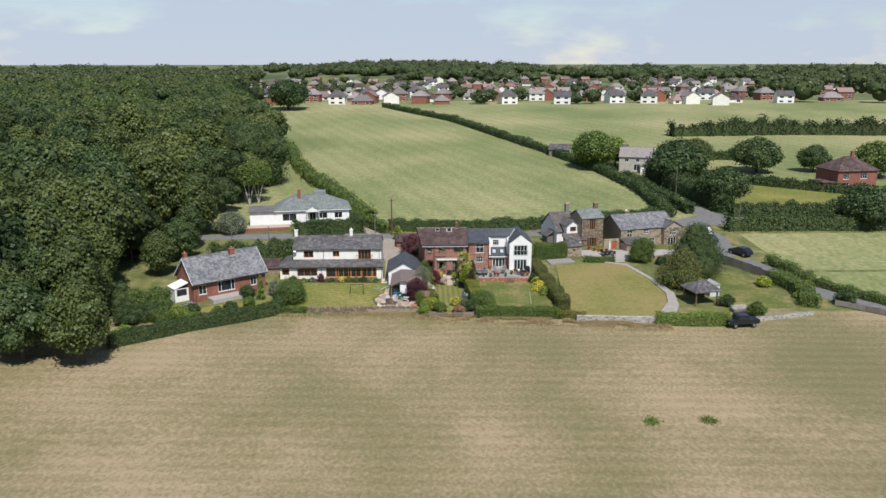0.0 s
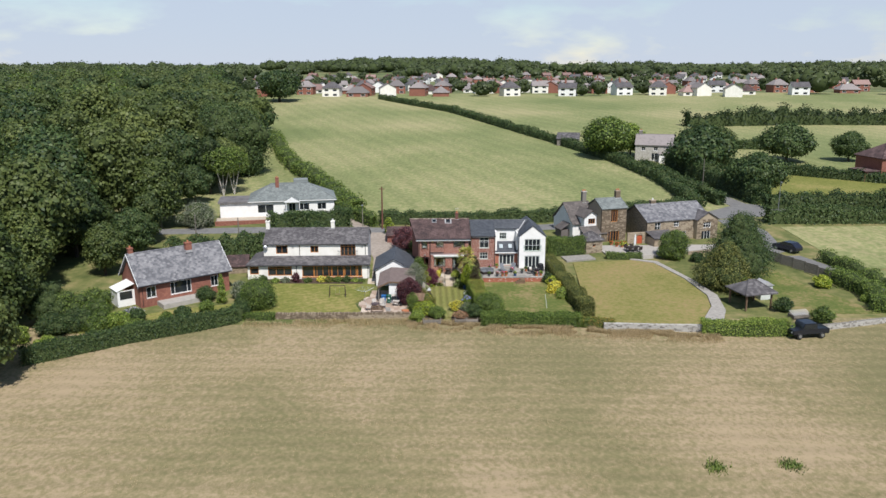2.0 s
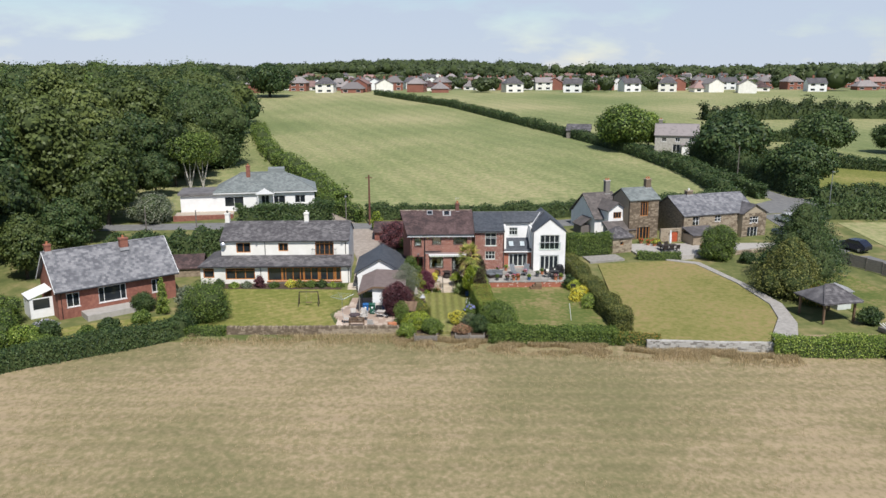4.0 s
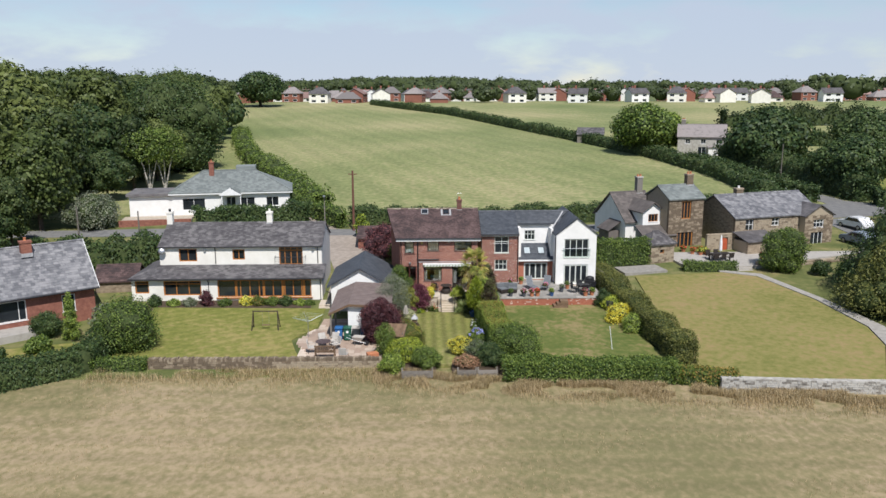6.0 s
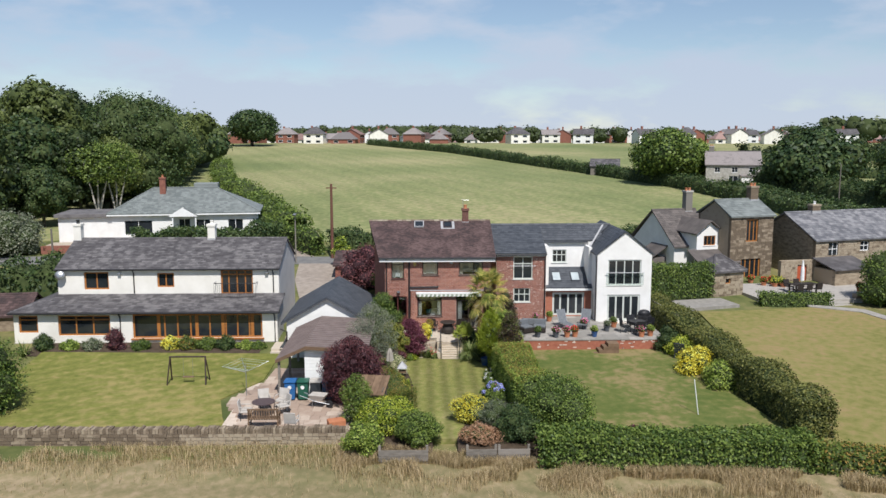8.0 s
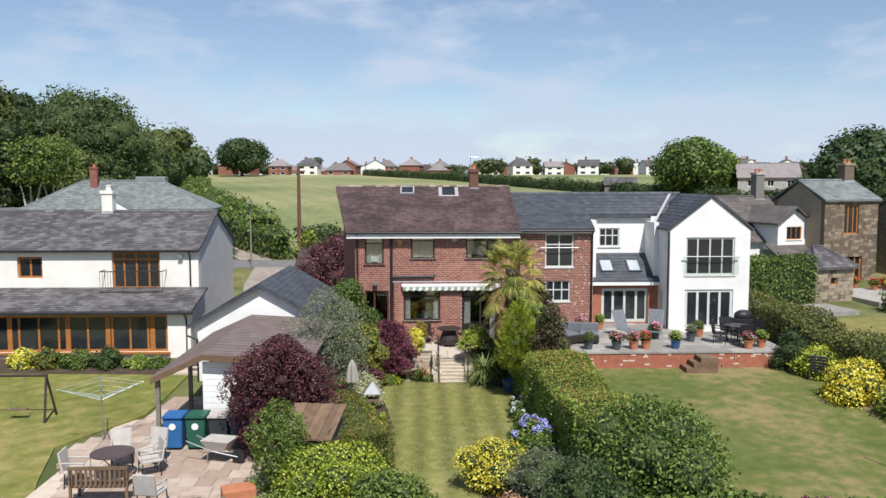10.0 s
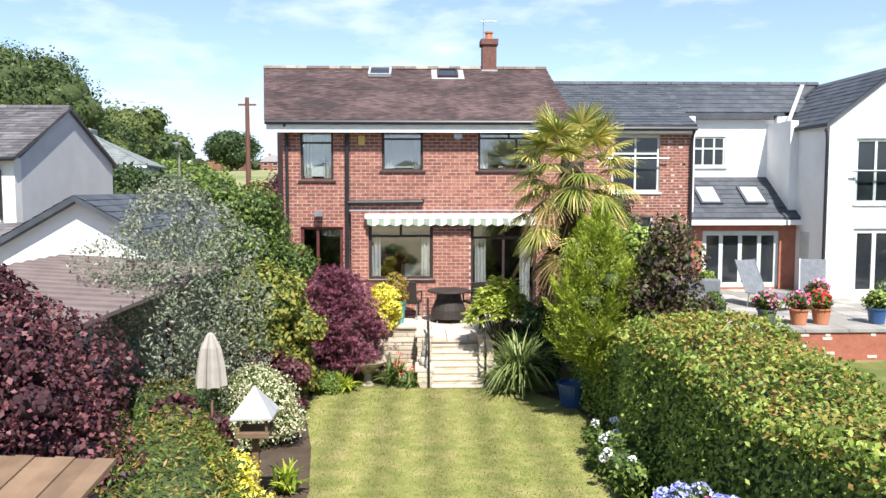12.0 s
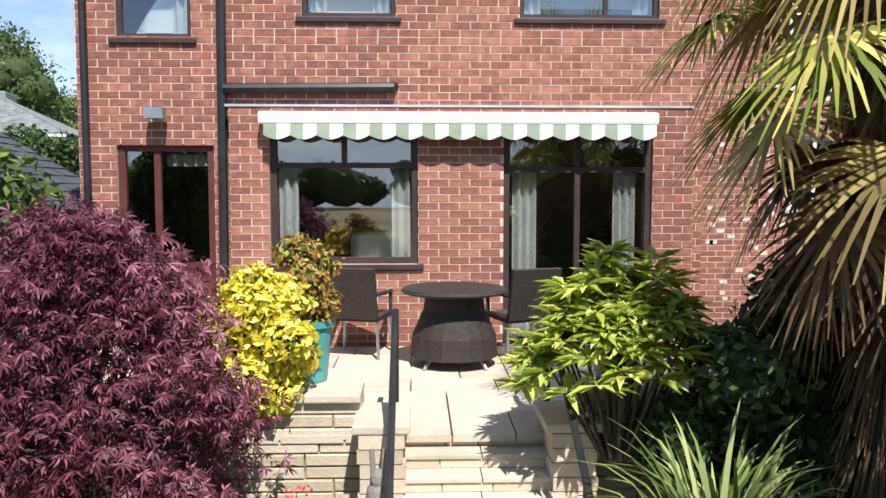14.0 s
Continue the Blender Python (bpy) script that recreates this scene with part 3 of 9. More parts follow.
def hedge(path, width, hgt, label, material, n, leaf, seed, name="hedge", bulge=0.14, zoff=0.0, zfun=None, aspect=0.55, flat=0.3, top_mat=None):
    """A clipped hedge along path: a solid twig body coloured dark as inner shade, with leaves all over its sides and
    top.
    """
    rng = np.random.default_rng(seed)
    ground_z = zfun or land
    P = np.array(path, float)
    seg = np.diff(P, axis=0)
    ln = np.linalg.norm(seg, axis=1)
    cum = np.concatenate([[0], np.cumsum(ln)])
    s = rng.uniform(-width * 0.3, cum[-1] + width * 0.3, n)
    i = np.clip(np.searchsorted(cum, s) - 1, 0, len(ln) - 1)
    f = (s - cum[i])[:, None]
    t = seg[i] / ln[i][:, None]
    base = P[i] + t * f
    side = np.stack([-t[:, 1], t[:, 0]], 1)
    top = rng.random(n) < width / (width + 2 * hgt) * 1.25
    sg = np.where(rng.random(n) < 0.5, -1.0, 1.0)
    wob = np.array([noise.noise(Vector((a * 0.55 + seed, b * 0.55, 0.3))) for a, b in base]) if n < 60000 else np.zeros(n)
    off = np.where(top, rng.uniform(-1, 1, n), sg) * (width / 2) * (1 + wob * bulge)
    hz = np.where(top, 1.0, rng.random(n) ** 0.85) * hgt
    edge = np.abs(np.where(top, off / (width / 2), 0))
    hz = hz * (1 + wob * bulge) - np.where(top, edge ** 4 * 0.12 * hgt, 0)
    off = np.where(top, off, off * (1 - 0.12 * (hz / hgt) ** 3))
    ends = rng.random(n) < width / (cum[-1] + width * 1.2)
    last = rng.random(n) < 0.5
    base = np.where(ends[:, None], np.where(last[:, None], P[-1], P[0]), base)
    t = np.where(ends[:, None], np.where(last[:, None], seg[-1] / ln[-1], -seg[0] / ln[0]), t)
    side = np.where(ends[:, None], np.stack([-t[:, 1], t[:, 0]], 1), side)
    top = top & ~ends
    off = np.where(ends, rng.uniform(-0.5, 0.5, n) * width, off)
    base = base + np.where(ends[:, None], t * width * 0.08, 0)
    hz = np.where(ends, rng.random(n) * hgt, hz)
    xy = base + side * off[:, None]
    gz = np.array([ground_z(a, b) for a, b in base]) + zoff
    p = np.column_stack([xy, gz + hz]) + rng.normal(0, leaf * 0.45, (n, 3))
    nr = np.column_stack([np.where(ends[:, None], t, side * np.where(top, 0, sg)[:, None]), np.where(top, 1.0, 0.15)])
    v, q = leaves(p, nr, leaf, leaf * aspect, rng, 0.2, flat)
    cv, cq = [], []
    steps = max(2, int(cum[-1] / 1.2))
    for k in range(steps + 1):
        ss = cum[-1] * k / steps
        j = min(int(np.searchsorted(cum, ss, side="right")) - 1, len(ln) - 1)
        tt = seg[j] / ln[j]
        c = P[j] + tt * (ss - cum[j])
        sd = np.array([-tt[1], tt[0]]) * width * 0.41
        g = ground_z(c[0], c[1]) + zoff
        hh = hgt * 0.9 * (1 + bulge * noise.noise(Vector((c[0] * 0.55 + seed, c[1] * 0.55, 0.3))))
        for o, z in ((-1, -0.2), (-1, hh * 0.85), (-0.75, hh), (0.75, hh), (1, hh * 0.85), (1, -0.2)):
            cv.append((c[0] + sd[0] * o, c[1] + sd[1] * o, g + z))
        if k:
            a, b = (k - 1) * 6, k * 6
            cq += [(a + m, a + m + 1, b + m + 1, b + m) for m in range(5)]
    a = steps * 6
    cq += [(0, 1, 2, 5), (2, 3, 4, 5), (a, a + 1, a + 2, a + 5), (a + 2, a + 3, a + 4, a + 5)]
    mi = np.where(top & (rng.random(n) < 0.55), 1, 0) if top_mat else np.zeros(n)
    t = thing(name, pose(0, 0, 0), label, "hedge")
    o = new("foliage", raw_mesh("foliage", v, q, [material] + ([top_mat] if top_mat else []), mi))
    o.parent = t
    o = new("twig_body", raw_mesh("twig_body", np.array(cv), np.array(cq), [CORE_SHADE]))
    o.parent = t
    return t

# ---- the ground ----
RISE_Y = [-400, 0, 74, 95, 105, 109, 119, 124, 135, 150, 190, 215, 281, 350, 430, 470, 600, 1000, 1350, 2500, 4800]
RISE_Z = [-8, -3.5, -1.2, -0.5, -0.12, 0.12, 0.3, 0.85, 1.25, 2.2, 3.9, 4.9, 6.8, 9.2, 12, 12.2, 10, 12, 15, 16, 16]


def land(x, y):
    z = float(np.interp(y, RISE_Y, RISE_Z))
    z += 8 * math.exp(-((x + 20) / 170) ** 2 - ((y - 1380) / 250) ** 2)
    # knoll under the upper bungalow
    z += 0.6 * math.exp(-(((x + 25) / 13) ** 2 + ((y - 160) / 11) ** 2))
    return z


def spaced(stops):
    out = []
    for (a, b, st) in stops:
        out += list(np.arange(a, b, st))
    return out + [stops[-1][1]]


GX = spaced([(-2600, -400, 100), (-400, -120, 20), (-120, 140, 4), (140, 400, 20), (400, 2600, 200)])
GY = spaced([(-400, 40, 20), (40, 100, 4), (100, 160, 2), (160, 300, 6), (300, 500, 10), (500, 1800, 50), (1800, 4800, 200)])
bm = bmesh.new()
vs = [[bm.verts.new((x, y, land(x, y))) for x in GX] for y in GY]
for j in range(len(GY) - 1):
    for i in range(len(GX) - 1):
        f = bm.faces.new((vs[j][i], vs[j][i + 1], vs[j + 1][i + 1], vs[j + 1][i]))
        cx, cy = (GX[i] + GX[i + 1]) / 2, (GY[j] + GY[j + 1]) / 2
        f.material_index = 0 if cy < 106 else 3 if cy < 158 else 1 if cy < 470 else 2
        f.smooth = True
ground = part("ground", bm, [HAY, PASTURE, FARLAND, ROUGH_GRASS])
tagged(ground, "dry mown meadow rising to green pasture and far hills", "ground", kind="structure")


def drape(name, poly, material, label, category, dz=0.05, step=2.0, zfun=None, thick=0.12):
    """A surface laid on the ground within poly, with a real edge."""
    bm = bmesh.new()
    bm.faces.new([bm.verts.new((x, y, 0)) for x, y in poly])
    for ax in (0, 1):
        lo, hi = min(p[ax] for p in poly), max(p[ax] for p in poly)
        for k in np.arange(lo + step, hi, step):
            co, no = [0, 0, 0], [0, 0, 0]
            co[ax], no[ax] = k, 1
            bmesh.ops.bisect_plane(bm, geom=bm.verts[:] + bm.edges[:] + bm.faces[:], plane_co=co, plane_no=no)
    ext = bmesh.ops.extrude_face_region(bm, geom=bm.faces[:])
    low = [g for g in ext["geom"] if isinstance(g, bmesh.types.BMVert)]
    lowset = set(low)
    for v in bm.verts:
        g = (zfun or land)(v.co.x, v.co.y) + (0 if zfun else dz)
        v.co.z = g - thick if v in lowset else g
    bmesh.ops.recalc_face_normals(bm, faces=bm.faces[:])
    return tagged(part(name, bm, material), label, category, kind="structure")


def lawn_white(x, y):
    return 0.25 + (y - 106) * 0.04


def lawn_stone(x, y):
    return 0.0 + (y - 103.5) * 0.046


def lawn_brick(x, y):
    return 0.29 + (y - 109) * 0.0105


def bed_brick(x, y):
    return lawn_brick(x, y) - 0.03 + 0.05 * noise.noise(Vector((x * 1.3, y * 1.3, 0)))


EDGE_L = [(2.6, 119.6), (1.5, 119.1), (1.85, 117.5), (2.1, 116.2), (2.3, 114.5), (2.1, 111.2), (2.5, 109), (3.2, 107.2)]
EDGE_R = [(4.3, 107.2), (4.9, 109.5), (5.2, 111.1), (6.0, 112.8), (6.5, 114.4), (6.7, 117), (6.5, 118.4), (5.7, 119.5)]
drape("lawn_1", EDGE_L + EDGE_R + [(3.9, 119.58)], LAWN_STRIPE, "short striped green and straw lawn", "lawn", zfun=lawn_brick, thick=0.4, step=1.5)
drape("lawn_2", [(8.8, 107.2), (19.5, 107.2), (18.9, 112), (18.0, 121.1), (8.8, 121.1)], LAWN_GREEN, "green lawn with straw-coloured worn patches", "lawn", zfun=lawn_white, thick=0.6)
drape("lawn_3", [(-19.8, 107.9), (-6.0, 107.9), (-6.9, 110.5), (-7.6, 113), (-6.0, 116), (-5.9, 120.6), (-20.5, 121.2)], LAWN, "mown cottage lawn", "lawn", 0.06)
drape("lawn_4", [(20.4, 104.0), (32.8, 103.5), (34.0, 106), (36.3, 110), (37.2, 114), (36.5, 121), (34.5, 128.2), (31.5, 129.8), (22.8, 128.6)], LAWN_DRY, "parched yellow-green lawn", "lawn", zfun=lawn_stone, thick=0.6)
drape("lawn_5", [(-33, 103.5), (-22.5, 109), (-22, 113.5), (-30, 111), (-41, 104)], LAWN, "sloping garden lawn", "lawn", 0.06)
drape("lawn_6", [(45.5, 107.5), (56, 107.2), (52.5, 118), (49.5, 128), (44.8, 127), (44, 117)], LAWN_GREEN, "green side lawn", "lawn", 0.06)
drape("grass_paddock", [(62.5, 112), (200, 105), (220, 148), (62.0, 148)], PASTURE, "pasture paddock beside the lane", "grass", 0.05, 6)
drape("lawn_7", [(70, 164), (96, 161), (108, 190), (76, 205)], LAWN, "sunny lawn among hedges", "lawn", 0.08, 4)
drape("lane", [(-60, 146.5), (10, 146.2), (24, 147.6), (44, 152.5), (54, 154), (66, 156), (120, 155.5), (220, 154), (220, 158.5), (120, 159.8), (72, 160.0), (63.2, 166), (60.6, 182), (58.8, 205), (56, 206), (57.6, 182), (59.6, 164), (52, 158.3), (42, 156), (22, 150.8), (10, 149.4), (-60, 149.6)], TARMAC, "grey tarmac lane between hedges", "road", 0.05, 3)
drape("driveway_1", [(-6.0, 122.5), (-0.3, 123), (-1.2, 134), (-3.2, 146.4), (-8.6, 146.4), (-8.0, 140), (-6.3, 132)], GRAVEL, "pale gravel driveway", "driveway", 0.06)
drape("driveway_2", [(-10.4, 149.5), (-7.6, 149.5), (-12.0, 159), (-16, 163), (-18, 160), (-13.6, 156)], GRAVEL, "pale drive climbing to the bungalow", "driveway", 0.06)
drape("driveway_3", [(52.0, 131), (56.6, 134), (58.5, 145), (57, 154), (53, 153), (52.8, 143), (49.5, 137)], TARMAC, "tarmac parking strip", "driveway", 0.06)
drape("track", [(54, 131.5), (57.6, 131.5), (61.8, 119), (70, 103.8), (68, 102.6), (59.0, 113)], TARMAC, "tarmac track beside a fence", "track", 0.055)
drape("flower_bed_1", EDGE_L[::-1] + [(3.7, 119.6), (3.7, 120.9), (-0.3, 121.2), (-0.3, 119.9), (0.1, 112), (-0.3, 108.4), (0.4, 106.0), (3.2, 105.9)], SOIL, "dark soil flower bed", "flower bed", zfun=bed_brick, thick=0.4, step=1.0)
drape("flower_bed_2", EDGE_R[::-1] + [(4.3, 105.9), (7.9, 105.9), (8.15, 120), (7.2, 120.9), (5.25, 120.9), (5.25, 119.6)], SOIL, "dark soil flower bed", "flower bed", zfun=bed_brick, thick=0.4, step=1.0)
drape("flower_bed_3", [(-21.5, 120.6), (-7.2, 120.4), (-7.2, 122.7), (-21.5, 122.7)], SOIL, "flower bed along the cottage", "flower bed", 0.05)

# ---- the red-brick house ----
def brick_face(parent, x0, x1, z0, z1, y, opens, single, seed=3, course=0.075, depth=0.005):
    """Stretcher-bond bricks standing proud of the mortar at y; those in the single box (x0, x1, z0, z1) are parts, the rest one mesh."""
    rng = np.random.default_rng(seed)
    cache, V, F, made = {}, [], [], 0
    rows = int(round((z1 - z0) / course))
    for r in range(rows):
        za, zb = z0 + r * course + 0.0065, z0 + (r + 1) * course - 0.0065
        mid = (za + zb) / 2
        edges = [x0] + sorted(v for o in opens if o[2] < mid < o[3] for v in o[:2]) + [x1]
        for a, b in zip(edges[::2], edges[1::2]):
            x = a - (0.1125 if r % 2 else 0)
            while x < b:
                p, q = max(x + 0.006, a), min(x + 0.219, b)
                x += 0.225
                if q - p < 0.03:
                    continue
                d = depth + rng.uniform(-0.0015, 0.0015)
                if single and single[0] < p and q < single[1] and single[2] < mid < single[3] and made < 300:
                    key = round(q - p, 3)
                    if key not in cache:
                        w, hh = (q - p) / 2, (zb - za) / 2
                        me = bpy.data.meshes.new("brick")
                        me.from_pydata([(-w, -depth, -hh), (w, -depth, -hh), (w, -depth, hh), (-w, -depth, hh), (-w, 0.002, -hh), (w, 0.002, -hh), (w, 0.002, hh), (-w, 0.002, hh)], [], [(0, 1, 2, 3), (0, 4, 5, 1), (3, 2, 6, 7), (0, 3, 7, 4), (1, 5, 6, 2)])
                        finish(me, BRICK)
                        cache[key] = me
                    o = new("brick", cache[key])
                    o.parent, o.location = parent, ((p + q) / 2, y + (depth - d), mid)
                    made += 1
                    continue
                i = len(V)
                V += [(p, y - d, za), (q, y - d, za), (q, y - d, zb), (p, y - d, zb), (p, y + 0.002, za), (q, y + 0.002, za), (q, y + 0.002, zb), (p, y + 0.002, zb)]
                F += [(i, i + 1, i + 2, i + 3), (i, i + 4, i + 5, i + 1), (i + 3, i + 2, i + 6, i + 7), (i, i + 3, i + 7, i + 4), (i + 1, i + 5, i + 6, i + 2)]
    me = bpy.data.meshes.new("brickwork")
    me.from_pydata(V, [], F)
    finish(me, BRICK)
    o = new("brickwork", me)
    o.parent = parent
    tagged(o, kind="stuff")


def curtain(parent, x0, x1, y, z0, z1, folds=5):
    bm = bmesh.new()
    n = folds * 4
    rows = []
    for z in (z0, z1):
        rows.append([bm.verts.new((x0 + (x1 - x0) * i / n, y + 0.035 * math.sin(i * math.pi / 2), z)) for i in range(n + 1)])
    for i in range(n):
        f = bm.faces.new((rows[0][i], rows[0][i + 1], rows[1][i + 1], rows[1][i]))
        f.smooth = False
    bmesh.ops.solidify(bm, geom=bm.faces[:], thickness=0.012)
    return part("curtain", bm, CURTAIN, parent, "white hanging curtain")


BH = thing("brick_house", pose(0, 0, 0), "two-storey red-brick house with brown clay-tiled roof", "house")
PATIO_Z, BY, BAY = 1.15, 124.1, 123.88
up = [(0.82, 1.64, 4.5, 5.72), (2.83, 3.86, 4.74, 5.72), (5.22, 6.78, 4.74, 5.72)]
door_o = (0.8, 1.86, 1.15, 3.36)
bm = bmesh.new()
wall_x(bm, 0.4, 7.3, 0.6, 5.75, BY, 0.28, up + [door_o, (2.45, 6.7, 1.15, 3.5)])
bw = part("wall", bm, MORTAR, BH)
bay_o = [(2.5, 4.1, 2.05, 3.5), (5.03, 6.67, 1.15, 3.5)]
bm = bmesh.new()
wall_x(bm, 2.08, 7.12, 0.6, 3.74, BAY, 0.215, bay_o)
bay = part("bay_wall", bm, MORTAR, BH)
brick_face(bay, 2.08, 7.12, 1.115, 3.74, BAY, bay_o, (2.1, 5.03, 1.15, 3.6), course=0.0847)
brick_face(bw, 0.4, 7.3, 1.125, 5.72, BY, up + [door_o, (2.08, 7.12, 1.3, 3.76)], None, seed=4, course=0.0851)
bm = bmesh.new()
prism(bm, [(0.4, 124.39, 0.6), (-0.5, 128.4, 0.6), (-0.5, 128.4, 7.7), (0.4, 124.39, 5.75)], (0.25, 0.06, 0))
part("wall", bm, BRICK_FAR, BH)
bm = bmesh.new()
bx(bm, -0.5, -0.25, 128.4, 132.6, 0.6, 5.75), bx(bm, 7.05, 7.3, 124.39, 132.6, 0.6, 5.75), bx(bm, -0.25, 7.05, 132.35, 132.6, 0.6, 5.75)
part("wall", bm, BRICK_FAR, BH)
bm = bmesh.new()
prism(bm, [(7.3, 124.1, 5.75), (7.3, 132.6, 5.75), (7.3, 128.35, 7.7)], (-0.25, 0, 0))
part("gable", bm, BRICK_FAR, BH)
# roof: the verge splays outwards towards the ridge
RE, RR = 5.86, 7.78
bm = bmesh.new()
prism(bm, [(0.02, 123.75, RE), (7.58, 123.75, RE), (7.6, 128.35, RR), (-0.85, 128.35, RR)], (0, 0, 0.09))
prism(bm, [(-0.85, 128.35, RR), (7.6, 128.35, RR), (7.6, 132.9, RE), (-0.85, 132.9, RE)], (0, 0, 0.09))
br = part("roof", bm, TILE, BH)
tiles((-0.85, 123.75, RE + 0.095), (8.45, 0, 0), (0, 4.6, RR - RE), 0.165, 0.1, TILE, br, lim=lambda f: (0.103 * (1 - f), 1.0), lift=0.014, seed=5)
bm = bmesh.new()
for i in range(26):
    a = -0.85 + 8.45 * i / 26
    prism(bm, [(a, 128.22, RR + 0.08), (a, 128.3, RR + 0.17), (a, 128.4, RR + 0.17), (a, 128.48, RR + 0.08)], (8.45 / 26 - 0.012, 0, 0))
part("ridge_tiles", bm, mat("lichened ridge tile", [(0.14, 0.1, 0.08), (0.3, 0.26, 0.2)], 3, 0.9, island=0.6), br)
part("fascia", box(0.06, 7.56, 123.77, 123.8, 5.66, 5.85), WHITE, BH, "white painted fascia board")
part("soffit", box(0.06, 7.56, 123.8, 124.09, 5.76, 5.79), WHITE, BH)
gutter(BH, 0.04, 7.6, 123.71, 5.9, [(0.5, BY)], 1.4)
for x, w, z, flash in ((2.63, 0.66, 7.6, False), (4.6, 0.6, 7.56, True)):
    m = Matrix.Translation((x, 127.75, z + 0.06)) @ Euler((math.atan2(RR - RE, 4.6), 0, 0)).to_matrix().to_4x4()
    bm = bmesh.new()
    for a, b, c, d in ((-w / 2, w / 2, -0.42, -0.36), (-w / 2, w / 2, 0.36, 0.42), (-w / 2, -w / 2 + 0.06, -0.36, 0.36), (w / 2 - 0.06, w / 2, -0.36, 0.36)):
        bx(bm, a, b, c, d, 0.0, 0.09, m)
    s = part("rooflight", bm, LEAD if not flash else BROWN, br, "tilted roof window with metal rim")
    bm = bmesh.new()
    bx(bm, -w / 2 + 0.06, w / 2 - 0.06, -0.36, 0.36, 0.05, 0.06, m)
    part("pane", bm, DARKGLASS, s)
    if flash:
        bm = bmesh.new()
        bx(bm, -w / 2 - 0.17, w / 2 + 0.17, -0.55, 0.5, -0.005, 0.022, m)
        part("flashing", bm, LEAD, s, "pale lead apron")
chimney(BH, 5.86, 128.35, 7.5, 8.72, 0.42, 0.5, mat("sooty chimney brick", [(0.11, 0.055, 0.045), (0.19, 0.095, 0.075)], 14, 0.9, 0.4), 1, "brick chimney stack with lead flashing")
bm = bmesh.new()
tube(bm, [(5.7, 128.4, 8.6), (5.7, 128.4, 9.35)], 0.014, 6), tube(bm, [(5.62, 128.4, 9.3), (6.1, 128.4, 9.3)], 0.01, 6)
for k in range(5):
    tube(bm, [(5.72 + k * 0.08, 128.25, 9.3), (5.72 + k * 0.08, 128.55, 9.3)], 0.006, 5)
part("aerial", bm, METAL, BH)
# upper windows
for (a, b, lo, hi), bars, top in ((up[0], (), 0.76), (up[1], (), 0.8), (up[2], (0.62,), 0.82)):
    w = window(BH, a, b, lo, hi, BY + 0.05, BROWN, bars if b - a > 1.2 else (), top, BROWN, GLASS, "window", 0.055, head_bars=(0.5,) if b - a > 1.2 else ())
    curtain(w, a + 0.08, a + 0.26, BY + 0.2, lo + 0.05, hi - 0.05, 2)
    curtain(w, b - 0.26, b - 0.08, BY + 0.2, lo + 0.05, hi - 0.05, 2)
# pale blinds whose blue-grey also paints in the sky's reflection on the panes
BLIND = mat("blind pale with sky reflection", [(0.46, 0.5, 0.51), (0.56, 0.6, 0.61)], 2, 0.9)
for a, b, lo in ((0.88, 1.58, 4.6), (2.9, 3.79, 4.82), (5.3, 6.7, 4.9)):
    part("blind", box(a, b, BY + 0.24, BY + 0.25, lo, 5.68), BLIND, BH, "pale blind coloured as the sky's reflection")
# living-room window and open patio doors
w = window(BH, 2.5, 4.1, 2.05, 3.5, BAY + 0.05, BROWN, (), 0.74, BROWN, GLASS, "window", 0.07, head_bars=(0.5,))
curtain(w, 2.58, 2.79, BAY + 0.15, 2.12, 3.12, 2), curtain(w, 3.81, 4.02, BAY + 0.15, 2.12, 3.12, 2)
w = window(BH, 5.03, 6.67, 1.16, 3.5, BAY + 0.05, BROWN, (0.5,), 0.82, None, GLASS, "patio_door", 0.07)
curtain(w, 5.15, 5.42, BAY + 0.2, 1.2, 3.1, 3), curtain(w, 6.28, 6.53, BAY + 0.2, 1.2, 3.1, 3)
bd = window(BH, 0.8, 1.86, 1.16, 3.36, BY + 0.04, MAROON, (0.4,), None, None, GLASS, "back_door", 0.08, label="dark red-brown glazed back door")
part("kick_panel", box(0.9, 1.78, BY + 0.06, BY + 0.1, 1.24, 2.05), MAROON, bd)
curtain(bd, 1.3, 1.76, BY + 0.16, 3.12, 3.25, 4)
# rooms behind the glass, their indoor shade painted in as dark plaster
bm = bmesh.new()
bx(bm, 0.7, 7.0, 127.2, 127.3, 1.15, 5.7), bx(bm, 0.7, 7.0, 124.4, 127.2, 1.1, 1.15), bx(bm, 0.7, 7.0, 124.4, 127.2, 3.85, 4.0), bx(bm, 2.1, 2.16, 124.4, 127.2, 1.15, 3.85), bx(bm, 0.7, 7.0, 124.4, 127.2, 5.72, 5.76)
part("interior", bm, ROOM, BH, "plastered rooms coloured dark for indoor shade")
ac = thing("armchair", pose(3.62, 125.0, 1.15, 0, 0, 20), "white upholstered armchair behind the window", "armchair")
part("seat", box(-0.4, 0.4, -0.4, 0.4, 0.1, 0.85, 0.08), CURTAIN, ac)
part("cushion", box(-0.36, 0.36, -0.3, 0.1, 0.855, 1.2, 0.1), CURTAIN, ac)
ac.location.z = 1.15
